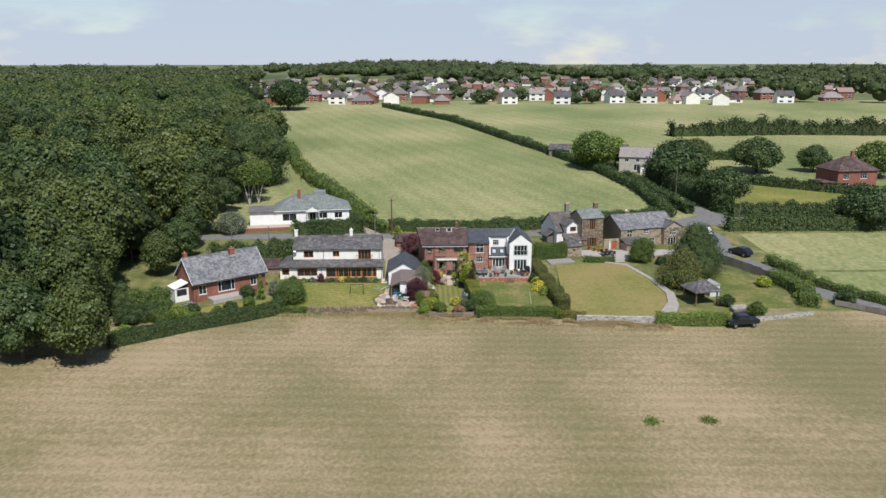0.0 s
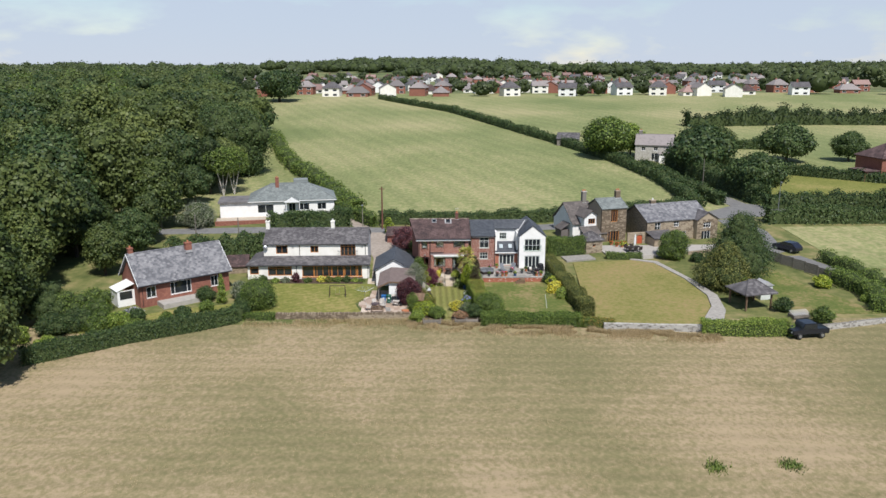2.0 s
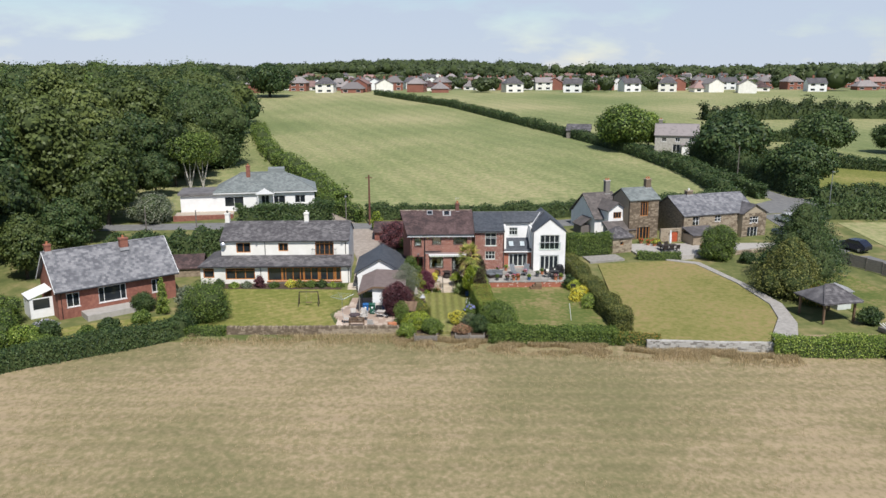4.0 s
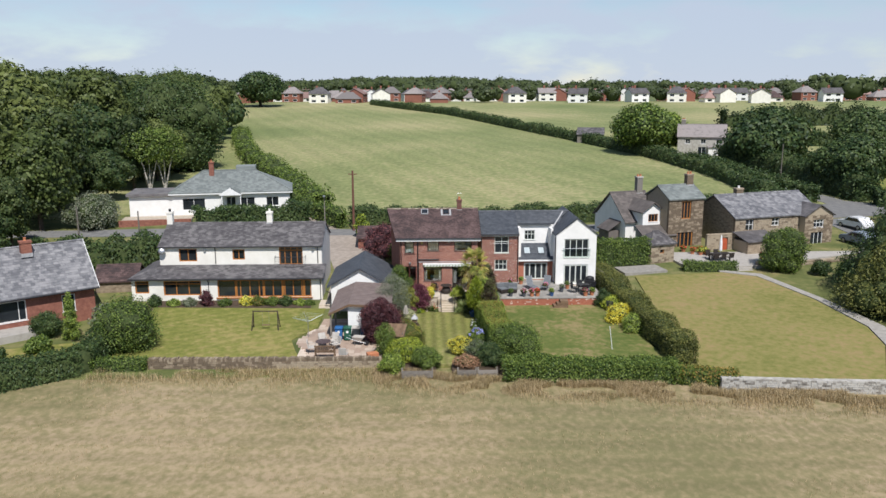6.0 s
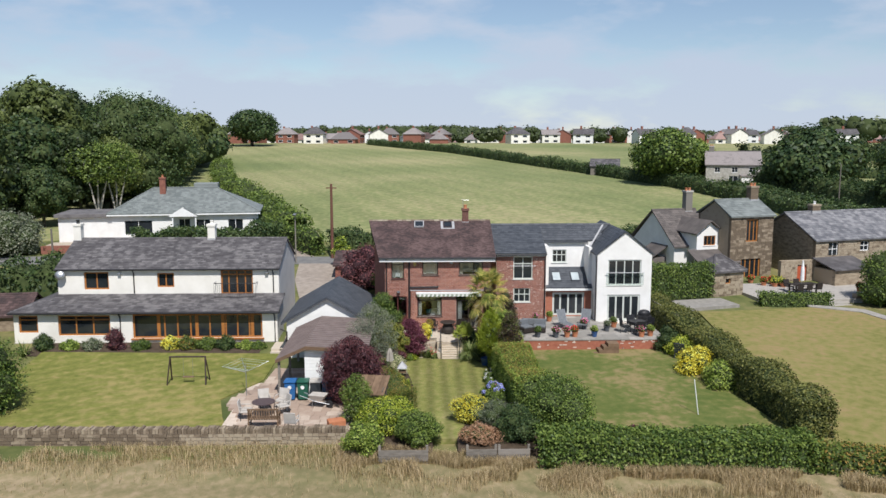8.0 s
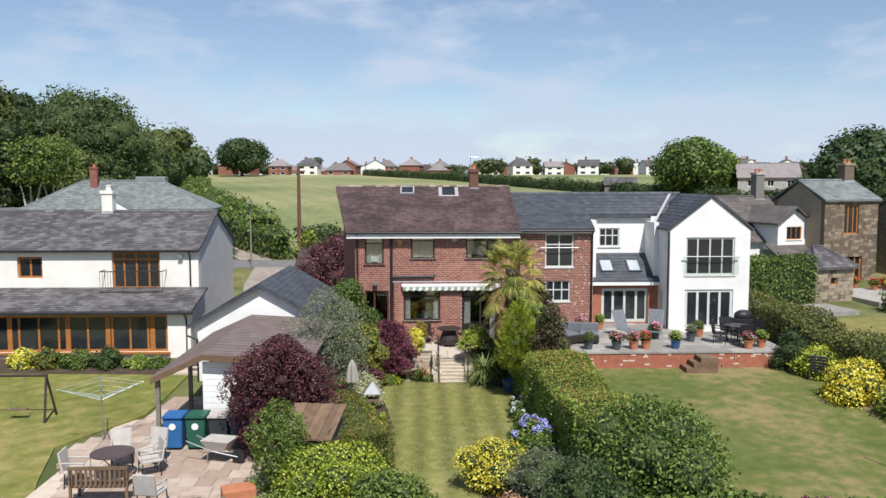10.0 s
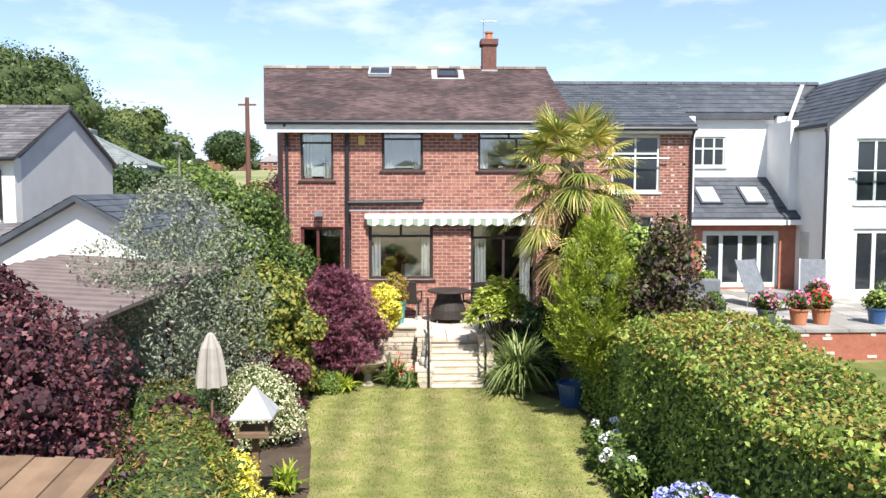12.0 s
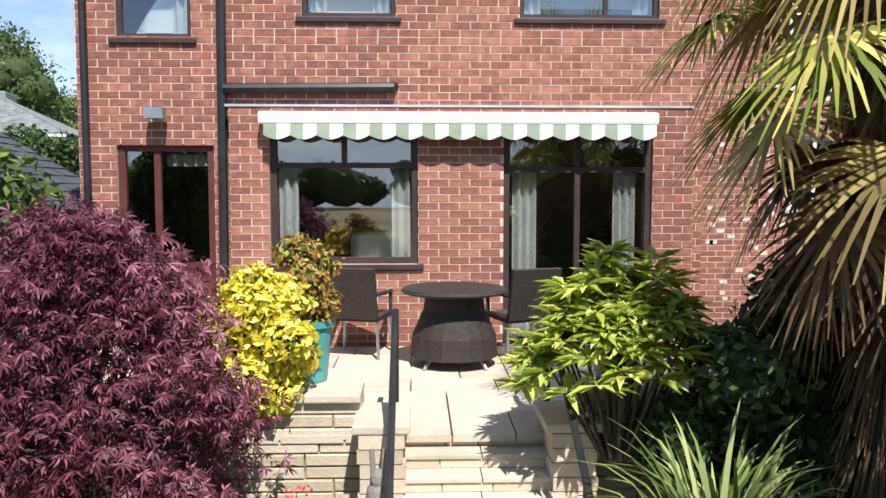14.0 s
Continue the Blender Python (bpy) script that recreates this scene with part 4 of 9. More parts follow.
# awning with its scalloped striped valance
aw = thing("awning", pose(0, 0, 0), "white retracted awning with scalloped green and cream valance", "awning")
part("cassette", box(2.42, 6.67, BAY - 0.2, BAY - 0.02, 3.55, 3.68, 0.03), WHITE, aw)
VAL = mat("cream awning cloth", [(0.6, 0.6, 0.55), (0.72, 0.72, 0.67)], 5, 0.9)
VAL2 = mat("sage awning cloth", [(0.22, 0.27, 0.2), (0.3, 0.35, 0.27)], 5, 0.9)
nst = 30
for i in range(nst):
    a, b = 2.48 + 4.16 * i / nst, 2.48 + 4.16 * (i + 1) / nst
    bm = bmesh.new()
    pts = [(a, BAY - 0.19, 3.55), (b, BAY - 0.19, 3.55)]
    for k in range(7):
        f = 1 - k / 6
        ph = (i % 2 + f) / 2
        pts.append((a + (b - a) * f, BAY - 0.2, 3.43 - 0.045 * abs(math.sin(ph * math.pi))))
    prism(bm, pts, (0, 0.006, 0))
    part("valance_stripe", bm, VAL if i % 2 else VAL2, aw)
bm = bmesh.new()
tube(bm, [(1.98, BY - 0.06, 6.0), (1.98, BY - 0.06, 5.4), (1.96, BY - 0.07, 1.4)], 0.055, 8), tube(bm, [(2.0, BY - 0.09, 3.95), (3.84, BY - 0.09, 3.97), (3.84, BY - 0.02, 3.99)], 0.055, 8)
part("soil_pipe", bm, BLACK, BH, "black soil pipe with a side branch")
part("alarm_box", box(2.26, 2.42, BY - 0.09, BY - 0.012, 5.36, 5.6, 0.015), mat("yellowed alarm plastic", [(0.55, 0.4, 0.12), (0.62, 0.47, 0.17)], 4, 0.5), BH, "yellow alarm box")
for x, z in ((1.28, 3.62), (4.72, 5.52)):
    bm = bmesh.new()
    bx(bm, x - 0.04, x + 0.04, BY - 0.1, BY - 0.01, z - 0.03, z + 0.05), bx(bm, x - 0.1, x + 0.1, BY - 0.22, BY - 0.1, z, z + 0.12)
    part("flood_light", bm, METAL, BH)
bm = bmesh.new()
bx(bm, 2.04, 7.1, BAY - 0.02, BY - 0.02, 3.745, 3.77)
part("bay_flashing", bm, LEAD, BH)

# ---- the white house with brick wing ----
WH = thing("white_house", pose(0, 0, 0), "white rendered house with brick wing and dark slate roof", "house")
WZ = 1.45
# gabled wing
g_o = [(15.14, 17.36, 3.9, 5.6), (15.14, 17.34, 1.5, 3.25)]
bm = bmesh.new()
wall_x(bm, 14.42, 18.05, 0.6, 5.95, 124.7, 0.3, g_o)
prism(bm, [(14.42, 124.7, 5.95), (18.05, 124.7, 5.95), (16.27, 124.7, 7.4)], (0, 0.3, 0))
part("wall", bm, RENDER_W, WH)
for x in (14.42, 17.77):
    part("wall", box(x, x + 0.28, 125.0, 133, 0.6, 5.95), RENDER_W, WH)
bm = bmesh.new()
s = 1.45 / 1.83
prism(bm, [(14.3, 124.62, 5.98 - 0.12 * s), (14.3, 132, 5.98 - 0.12 * s), (16.25, 132, 7.42), (16.25, 124.62, 7.42)], (0, 0, 0.09))
prism(bm, [(16.25, 124.62, 7.42), (16.25, 132, 7.42), (18.2, 132, 5.98 - 0.12 * s), (18.2, 124.62, 5.98 - 0.12 * s)], (0, 0, 0.09))
r = part("roof", bm, SLATE_NEW, WH)
tiles((14.3, 132, 5.98 - 0.12 * s + 0.094), (0, -7.38, 0), (1.95, 0, 1.535), 0.28, 0.22, SLATE_NEW, r, seed=11)
tiles((18.2, 124.62, 5.98 - 0.12 * s + 0.094), (0, 7.38, 0), (-1.95, 0, 1.535), 0.28, 0.22, SLATE_NEW, r, seed=12)
w = window(WH, 15.14, 17.36, 3.9, 5.6, 124.75, SAGE, (0.25, 0.5, 0.75), None, SAGE, None, "window", 0.08)
bm = bmesh.new()
tube(bm, [(14.98, 124.55, 4.75), (17.52, 124.55, 4.75)], 0.025, 8)
part("rail", bm, METAL, w, "steel balcony rail")
o = part("balcony_glass", box(15.0, 17.5, 124.56, 124.575, 3.9, 4.72), GLASS_CLEAR, w)
o.visible_shadow = False
window(WH, 15.14, 17.34, 1.5, 3.25, 124.75, SAGE, (0.27, 0.5, 0.73), None, None, None, "glazed_doors", 0.13)
# main range behind, roof continuing left
bm = bmesh.new()
wall_x(bm, 11.2, 14.42, 0.6, 6.35, 127.9, 0.3, [(11.95, 12.95, 4.95, 5.85)])
part("wall", bm, RENDER_W, WH)
part("wall", box(14.2, 14.418, 126.4, 127.898, 3.3, 6.2), RENDER_W, WH)
part("wall", box(11.2, 11.45, 126.3, 127.898, 3.3, 6.3), RENDER_W, WH)
part("wall_return", box(14.425, 14.85, 127.72, 127.89, 5.9, 6.44), RENDER_W, WH)
window(WH, 11.95, 12.95, 4.95, 5.85, 127.94, SAGE, (0.33, 0.67), 0.6, SAGE, None)
part("parapet_fascia", box(11.1, 14.3, 127.7, 127.92, 6.35, 6.45), SLATE_NEW, WH)
bm = bmesh.new()
prism(bm, [(7.7, 125.3, 5.88), (11.15, 125.3, 5.88), (11.15, 128.9, 7.42), (7.7, 128.9, 7.42)], (0, 0, 0.09))
prism(bm, [(11.15, 127.7, 6.45), (14.6, 127.7, 6.45), (16.2, 128.9, 7.46), (11.15, 128.9, 7.46)], (0, 0, 0.09))
prism(bm, [(7.7, 128.9, 7.46), (16.2, 128.9, 7.46), (16.2, 133.2, 5.9), (7.7, 133.2, 5.9)], (0, 0, 0.09))
r = part("roof", bm, SLATE_NEW, WH)
tiles((7.7, 125.3, 5.975), (3.45, 0, 0), (0, 3.6, 1.54), 0.28, 0.22, SLATE_NEW, r, seed=13)
tiles((11.15, 127.7, 6.545), (4.3, 0, 0), (0, 1.2, 1.01), 0.28, 0.22, SLATE_NEW, r, seed=14)
bm = bmesh.new()
for i in range(22):
    a = 7.7 + 8.5 * i / 22
    prism(bm, [(a, 128.78, 7.5), (a, 128.86, 7.6), (a, 128.94, 7.6), (a, 129.02, 7.5)], (8.5 / 22 - 0.012, 0, 0))
part("ridge_tiles", bm, SLATE_NEW, r)
bm = bmesh.new()
prism(bm, [(14.35, 127.0, 6.18), (14.47, 127.0, 6.18), (15.8, 128.9, 7.56), (15.68, 128.9, 7.56)], (0, 0, 0.03))
part("valley_lead", bm, LEAD, r, "pale lead valley")
# brick wing
b_o = [(8.94, 10.24, 4.2, 5.72), (8.97, 10.1, 2.62, 3.58)]
bm = bmesh.new()
wall_x(bm, 7.8, 11.15, 0.6, 5.8, 125.55, 0.3, b_o)
bx(bm, 7.8, 8.1, 125.85, 133, 0.6, 5.8), bx(bm, 10.9, 11.15, 125.85, 127.9, 3.4, 5.8)
wing = part("wall", bm, MORTAR, WH)
brick_face(wing, 7.81, 11.14, 0.638, 5.738, 125.55, b_o, None, seed=9)
rng = np.random.default_rng(8)
bm = bmesh.new()
for i in range(150):
    x, z = rng.uniform(7.85, 10.95), 1.4 + 0.075 * rng.integers(0, 58)
    if not any(o[0] - 0.12 < x < o[1] + 0.02 and o[2] - 0.1 < z < o[3] + 0.05 for o in b_o):
        bx(bm, x, x + rng.choice([0.05, 0.07, 0.1]), 125.54, 125.552, z, z + 0.05)
tagged(part("white_brick_faces", bm, FLECK, WH), kind="stuff")
w = window(WH, 8.94, 10.24, 4.2, 5.72, 125.6, SAGE, (0.5,), 0.68, SAGE, None)
bm = bmesh.new()
tube(bm, [(8.7, 125.42, 5.1), (10.45, 125.42, 5.1)], 0.02, 8)
part("rail", bm, METAL, w)
window(WH, 8.97, 10.1, 2.62, 3.58, 125.6, SAGE, (0.33, 0.67), 0.55, SAGE, None)
part("fascia", box(7.72, 11.14, 125.36, 125.4, 5.76, 5.88), WHITE, WH)
gutter(WH, 7.7, 11.16, 125.3, 5.88, [(11.08, 125.52)], 1.5)
gutter(WH, 14.3, 14.34, 124.7, 5.8, [(14.34, 124.72)], 1.5)
# lean-to garden room
bm = bmesh.new()
wall_x(bm, 11.15, 14.42, 0.6, 3.35, 126.35, 0.25, [(11.75, 13.95, 1.5, 3.1)])
part("wall", bm, BRICK_SPECK, WH)
window(WH, 11.75, 13.95, 1.5, 3.1, 126.4, SAGE, (0.25, 0.5, 0.75), None, None, None, "glazed_doors", 0.13)
bm = bmesh.new()
prism(bm, [(11.1, 126.1, 3.4), (14.42, 126.1, 3.4), (14.42, 127.9, 4.55), (11.1, 127.9, 4.55)], (0, 0, 0.08))
r = part("lean_to_roof", bm, SLATE_NEW, WH)
tiles((11.1, 126.1, 3.485), (3.32, 0, 0), (0, 1.8, 1.15), 0.28, 0.22, SLATE_NEW, r, seed=15)
for x in (12.1, 13.4):
    m = Matrix.Translation((x, 127.0, 4.08)) @ Euler((math.atan2(1.15, 1.8), 0, 0)).to_matrix().to_4x4()
    bm = bmesh.new()
    bx(bm, -0.32, 0.32, -0.45, 0.45, 0.0, 0.06, m)
    s = part("rooflight", bm, SLATE_NEW, r)
    bm = bmesh.new()
    bx(bm, -0.25, 0.25, -0.38, 0.38, 0.06, 0.068, m)
    part("pane", bm, mat("bright roof glass", [(0.35, 0.4, 0.42), (0.5, 0.55, 0.56)], 2, 0.05, spec=0.8), s)
part("lean_to_fascia", box(11.1, 14.42, 126.02, 126.1, 3.28, 3.42), WHITE, WH)
part("side_window", box(14.41, 14.43, 125.6, 126.1, 1.6, 3.1), SAGE, WH)

# ---- the white cottage with slate lean-to ----
CT = thing("white_cottage", pose(0, 0, 0), "long white painted cottage with slate roof and oak joinery", "house")
CX0, CX1 = -21.05, -6.65
U = [(-19.35, -17.75, 3.72, 4.88), (-14.6, -13.5, 3.85, 4.8), (-10.45, -8.35, 3.36, 5.0)]
bm = bmesh.new()
wall_x(bm, CX0, CX1, 0.3, 5.1, 125.1, 0.35, U)
part("wall", bm, RENDER_C, CT)
# gable end turned from the sun, its shade put into the grey colour
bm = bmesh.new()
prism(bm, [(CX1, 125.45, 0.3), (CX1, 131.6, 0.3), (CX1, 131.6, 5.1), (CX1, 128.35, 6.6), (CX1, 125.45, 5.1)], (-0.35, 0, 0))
part("wall", bm, RENDER_SHADE, CT, "rendered gable wall greyed as its shaded side")
bm = bmesh.new()
prism(bm, [(CX0, 125.45, 0.3), (CX0, 131.6, 0.3), (CX0, 131.6, 5.1), (CX0, 128.35, 6.6), (CX0, 125.45, 5.1)], (0.35, 0, 0))
bx(bm, CX0 + 0.35, CX1 - 0.35, 131.25, 131.6, 0.3, 5.1)
part("wall", bm, RENDER_C, CT)
gable_roof(CT, CX0, CX1, 125.1, 131.6, 5.1, 6.62, SLATE, 0.2, 0.1, 0.08, (0.3, 0.2), 21, yr=128.35)
gutter(CT, CX0 - 0.1, CX1 + 0.1, 124.86, 5.06, [(-16.1, 125.1), (-7.0, 125.1)], 3.5)
chimney(CT, -20.9, 128.35, 6.3, 7.75, 0.5, 0.5, RENDER_C, 1, "cream chimney with a dark pot", BLACK)
chimney(CT, -11.75, 128.35, 6.4, 7.7, 0.5, 0.5, RENDER_C, 1, "cream chimney with a pot", RENDER_C)
window(CT, *U[0], 125.2, OAK, (0.5,), None, RENDER_C, None, "window", 0.09)
window(CT, *U[1], 125.2, OAK, (0.5,), None, RENDER_C, None, "window", 0.09)
w = window(CT, *U[2], 125.2, OAK, (0.24, 0.5, 0.76), 0.8, None, None, "balcony_doors", 0.09)
bm = bmesh.new()
for y, a, b in ((124.45, -10.75, -8.05),):
    tube(bm, [(a, 125.05, 4.2), (a, y, 4.2), (b, y, 4.2), (b, 125.05, 4.2)], 0.025, 6)
    tube(bm, [(a, 125.05, 3.3), (a, y, 3.3), (b, y, 3.3), (b, 125.05, 3.3)], 0.025, 6)
    for i in range(24):
        x = a + (b - a) * i / 23
        tube(bm, [(x, y, 3.3), (x, y, 4.2)], 0.009, 5)
part("balcony_railing", bm, BLACK, w, "black iron balcony railing")
# lean-to along the front
L = [(-23.0, -21.5, 1.4, 2.5), (-20.15, -16.9, 1.2, 2.5), (-15.5, -7.35, 1.0, 2.55)]
bm = bmesh.new()
wall_x(bm, -22.9, -6.4, 0.0, 2.68, 122.8, 0.3, [o for o in L if o[0] > -22.9] + [(-22.6, -21.4, 1.4, 2.5)])
part("lean_to_wall", bm, RENDER_C, CT)
# lean-to end wall, greyed for shade like the gable above
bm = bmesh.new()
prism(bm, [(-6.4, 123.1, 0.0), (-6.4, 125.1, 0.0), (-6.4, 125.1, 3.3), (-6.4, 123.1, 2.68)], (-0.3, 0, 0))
part("lean_to_wall", bm, RENDER_SHADE, CT)
bm = bmesh.new()
prism(bm, [(-23.1, 122.5, 2.68), (-6.25, 122.5, 2.68), (-6.25, 125.1, 3.34), (-21.0, 125.1, 3.34)], (0, 0, 0.08))
prism(bm, [(-23.1, 122.5, 2.68), (-21.0, 125.1, 3.34), (-21.0, 129.5, 3.34), (-23.1, 129.5, 2.68)], (0, 0, 0.08))
r = part("lean_to_roof", bm, SLATE, CT)
tiles((-23.1, 122.5, 2.765), (16.85, 0, 0), (0, 2.6, 0.66), 0.3, 0.2, SLATE, r, lim=lambda f: (0.125 * f, 1.0), seed=23)
gutter(CT, -23.1, -6.2, 122.44, 2.68, [(-16.25, 122.8), (-6.55, 122.8)], 0.7)
window(CT, -22.6, -21.4, 1.4, 2.5, 122.88, OAK, (), 0.75, None, None, "window", 0.1)
window(CT, *L[1], 122.88, OAK, (0.34, 0.67), 0.78, RENDER_C, None, "window", 0.1)
for a, b, bars in ((-15.5, -13.9, ()), (-13.9, -11.5, (0.16, 0.5, 0.84)), (-11.5, -9.85, (0.5,)), (-9.85, -8.0, (0.1, 0.5, 0.9)), (-8.0, -7.35, ())):
    window(CT, a, b, 1.0, 2.55, 122.88, OAK, bars, None, None, None, "window" if len(bars) < 3 else "french_doors", 0.1)
part("oak_sill", box(-15.6, -7.25, 122.66, 122.87, 0.92, 0.998), OAK, CT)
bm = bmesh.new()
lathe(bm, [(0.32, 0), (0.3, 0.05), (0.2, 0.12), (0.05, 0.16)], 14)
bmesh.ops.transform(bm, matrix=pose(-20.75, 124.8, 4.75, 70, 0, 10), verts=bm.verts[:])
part("satellite_dish", bm, METAL, CT)
for x in (-17.0, -8.0 + 0.6):
    part("wall_light", box(x - 0.1, x + 0.1, 124.9, 125.1, 4.72, 4.86, 0.02), METAL, CT)
part("plinth", box(-22.95, -6.35, 122.74, 122.8, -0.1, 0.75), FLAG_GREY, CT)

# ---- garage and timber carport ----
GA = thing("garage", pose(0, 0, 0), "white rendered garage with dark slate gabled roof", "garage")
gx0, gx1, gy0, gy1, gze, gzr = -5.35, -0.45, 120.1, 127.0, 2.65, 4.05
bm = bmesh.new()
bx(bm, gx0, gx1, gy0, gy0 + 0.25, 0, gze)
prism(bm, [(gx0, gy0, gze), (gx1, gy0, gze), ((gx0 + gx1) / 2, gy0, gzr)], (0, 0.25, 0))
bx(bm, gx0, gx0 + 0.25, gy0 + 0.25, gy1, 0, gze), bx(bm, gx1 - 0.25, gx1, gy0 + 0.25, gy1, 0, gze), bx(bm, gx0 + 0.25, gx1 - 0.25, gy1 - 0.25, gy1, 0, gze)
part("wall", bm, RENDER_W, GA)
gm, sl = (gx0 + gx1) / 2, (gzr - gze) / ((gx1 - gx0) / 2)
bm = bmesh.new()
prism(bm, [(gx0 - 0.3, gy0 - 0.25, gze - 0.3 * sl), (gm, gy0 - 0.25, gzr), (gm, gy1 + 0.2, gzr), (gx0 - 0.3, gy1 + 0.2, gze - 0.3 * sl)], (0, 0, 0.12))
prism(bm, [(gm, gy0 - 0.25, gzr), (gx1 + 0.3, gy0 - 0.25, gze - 0.3 * sl), (gx1 + 0.3, gy1 + 0.2, gze - 0.3 * sl), (gm, gy1 + 0.2, gzr)], (0, 0, 0.12))
r = part("roof", bm, SLATE_NEW, GA)
tiles((gx0 - 0.3, gy1 + 0.2, gze - 0.3 * sl + 0.125), (0, gy0 - gy1 - 0.45, 0), (gm - gx0 + 0.3, 0, gzr - gze + 0.3 * sl), 0.3, 0.22, SLATE_NEW, r, seed=31)
tiles((gx1 + 0.3, gy0 - 0.25, gze - 0.3 * sl + 0.125), (0, gy1 - gy0 + 0.45, 0), (gm - gx1 - 0.3, 0, gzr - gze + 0.3 * sl), 0.3, 0.22, SLATE_NEW, r, seed=32)
bm = bmesh.new()
tube(bm, [(gx0 - 0.35, gy0 - 0.2, gze - 0.42), (gx0 + 0.02, gy0 - 0.1, gze - 0.6), (gx0 + 0.02, gy0 - 0.1, 0.3)], 0.04, 8)
part("downpipe", bm, BLACK, GA)

CP = thing("carport", pose(0, 0, 0), "open timber lean-to shelter with ribbed brown roof", "carport")
cx0, cx1, cy0, cy1 = -4.75, 0.0, 113.0, 119.9
bm = bmesh.new()
prism(bm, [(cx0, cy0, 2.25), (-3.2, cy0, 2.95), (-3.2, cy1, 2.95), (cx0, cy1, 2.25)], (0, 0, 0.05))
prism(bm, [(-3.2, cy0, 2.95), (cx1, cy0, 2.75), (cx1, cy1, 2.75), (-3.2, cy1, 2.95)], (0, 0, 0.05))
CPM = mat("brown ribbed roofing", [(0.15, 0.115, 0.105), (0.22, 0.175, 0.16)], 2, 0.7, 0.2)
r = part("roof", bm, CPM, CP)
bm = bmesh.new()
for i in range(17):
    y = cy0 + 0.1 + i * 0.42
    prism(bm, [(-3.2, y, 3.0), (cx1, y, 2.8), (cx1, y + 0.06, 2.8), (-3.2, y + 0.06, 3.0)], (0, 0, 0.035))
    prism(bm, [(cx0, y, 2.3), (-3.2, y, 3.0), (-3.2, y + 0.06, 3.0), (cx0, y + 0.06, 2.3)], (0, 0, 0.035))
part("roof_ribs", bm, CPM, r)
bm = bmesh.new()
prism(bm, [(cx0, cy0 - 0.03, 2.12), (-3.2, cy0 - 0.03, 2.82), (-3.2, cy0 - 0.03, 3.0), (cx0, cy0 - 0.03, 2.3)], (0, 0.03, 0))
prism(bm, [(-3.2, cy0 - 0.03, 2.82), (cx1, cy0 - 0.03, 2.62), (cx1, cy0 - 0.03, 2.8), (-3.2, cy0 - 0.03, 3.0)], (0, 0.03, 0))
part("bargeboard", bm, BROWNWOOD, CP)
for x, y in ((-4.6, 113.2), (-4.6, 116.5), (-4.6, 119.5), (-0.15, 113.2)):
    part("post", box(x - 0.06, x + 0.06, y - 0.06, y + 0.06, 0.1, 2.75 if x > -3 else 2.3), GREYWOOD, CP)
for k in range(14):
    part("board", box(-3.3, -2.3, 113.3, 113.34, 0.2 + k * 0.18, 0.37 + k * 0.18), WHITE, CP, "white painted board")

# ---- bungalow beside the wood ----
B1 = thing("bungalow", pose(-33.6, 111.5, 0, 0, 0, 38), "brick bungalow with grey slate roof and white bargeboards", "house")
o1 = [(1.0, 2.2, 1.3, 2.7), (4.0, 6.7, 1.2, 2.8), (9.3, 10.3, 1.3, 2.7)]
gable_walls(B1, 0.2, 11.8, 0.4, 6.8, -0.4, 3.3, 6.3, BRICK_FAR, o1)
gable_roof(B1, 0.2, 11.8, 0.4, 6.8, 3.35, 6.35, SLATE_PALE, 0.4, 0.3, 0.1, (0.32, 0.24), 41)
for a, b, lo, hi in o1:
    window(B1, a, b, lo, hi, 0.46, WHITE, (0.2, 0.8) if b - a > 2 else (0.5,), None, WHITE)
for x in (-0.13, 12.1):
    bm = bmesh.new()
    prism(bm, [(x, 0.0, 2.9), (x, 3.6, 6.28), (x, 7.2, 2.9), (x, 7.2, 3.12), (x, 3.6, 6.5), (x, 0.0, 3.12)], (0.04, 0, 0))
    part("bargeboard", bm, WHITE, B1)
chimney(B1, 0.5, 3.6, 6.2, 7.2, 0.55, 0.55, BRICK_FAR, 1)
chimney(B1, 7.6, 2.9, 5.7, 7.0, 0.8, 0.6, BRICK_FAR, 1)
gutter(B1, -0.1, 12.1, -0.05, 2.98, [(0.5, 0.4)], 0.3)
bm = bmesh.new()
bx(bm, -1.9, 0.2, 2.4, 2.46, 0.2, 2.2), bx(bm, -1.9, -1.84, 2.46, 5.0, 0.2, 2.2)
prism(bm, [(-2.0, 2.3, 2.2), (0.2, 2.3, 2.9), (0.2, 5.1, 2.9), (-2.0, 5.1, 2.2)], (0, 0, 0.06))
part("porch", bm, WHITE, B1, "white glazed lean-to porch")
part("porch_pane", box(-1.6, -0.1, 2.385, 2.399, 1.1, 2.1), DARKGLASS, B1)
part("terrace", box(2.2, 8.6, -1.8, 0.39, -0.5, 0.75), FLAG_GREY, B1)

SH = thing("outbuilding", pose(-27.0, 125.0, 0, 0, 0, 8), "low brick outbuilding with worn brown tiled roof", "shed")
gable_walls(SH, 0, 3.6, 0, 4, -0.2, 1.9, 2.9, STONE, ())
gable_roof(SH, 0, 3.6, 0, 4, 1.95, 2.95, TILE, 0.2, 0.15, 0.1, (0.3, 0.25), 43)

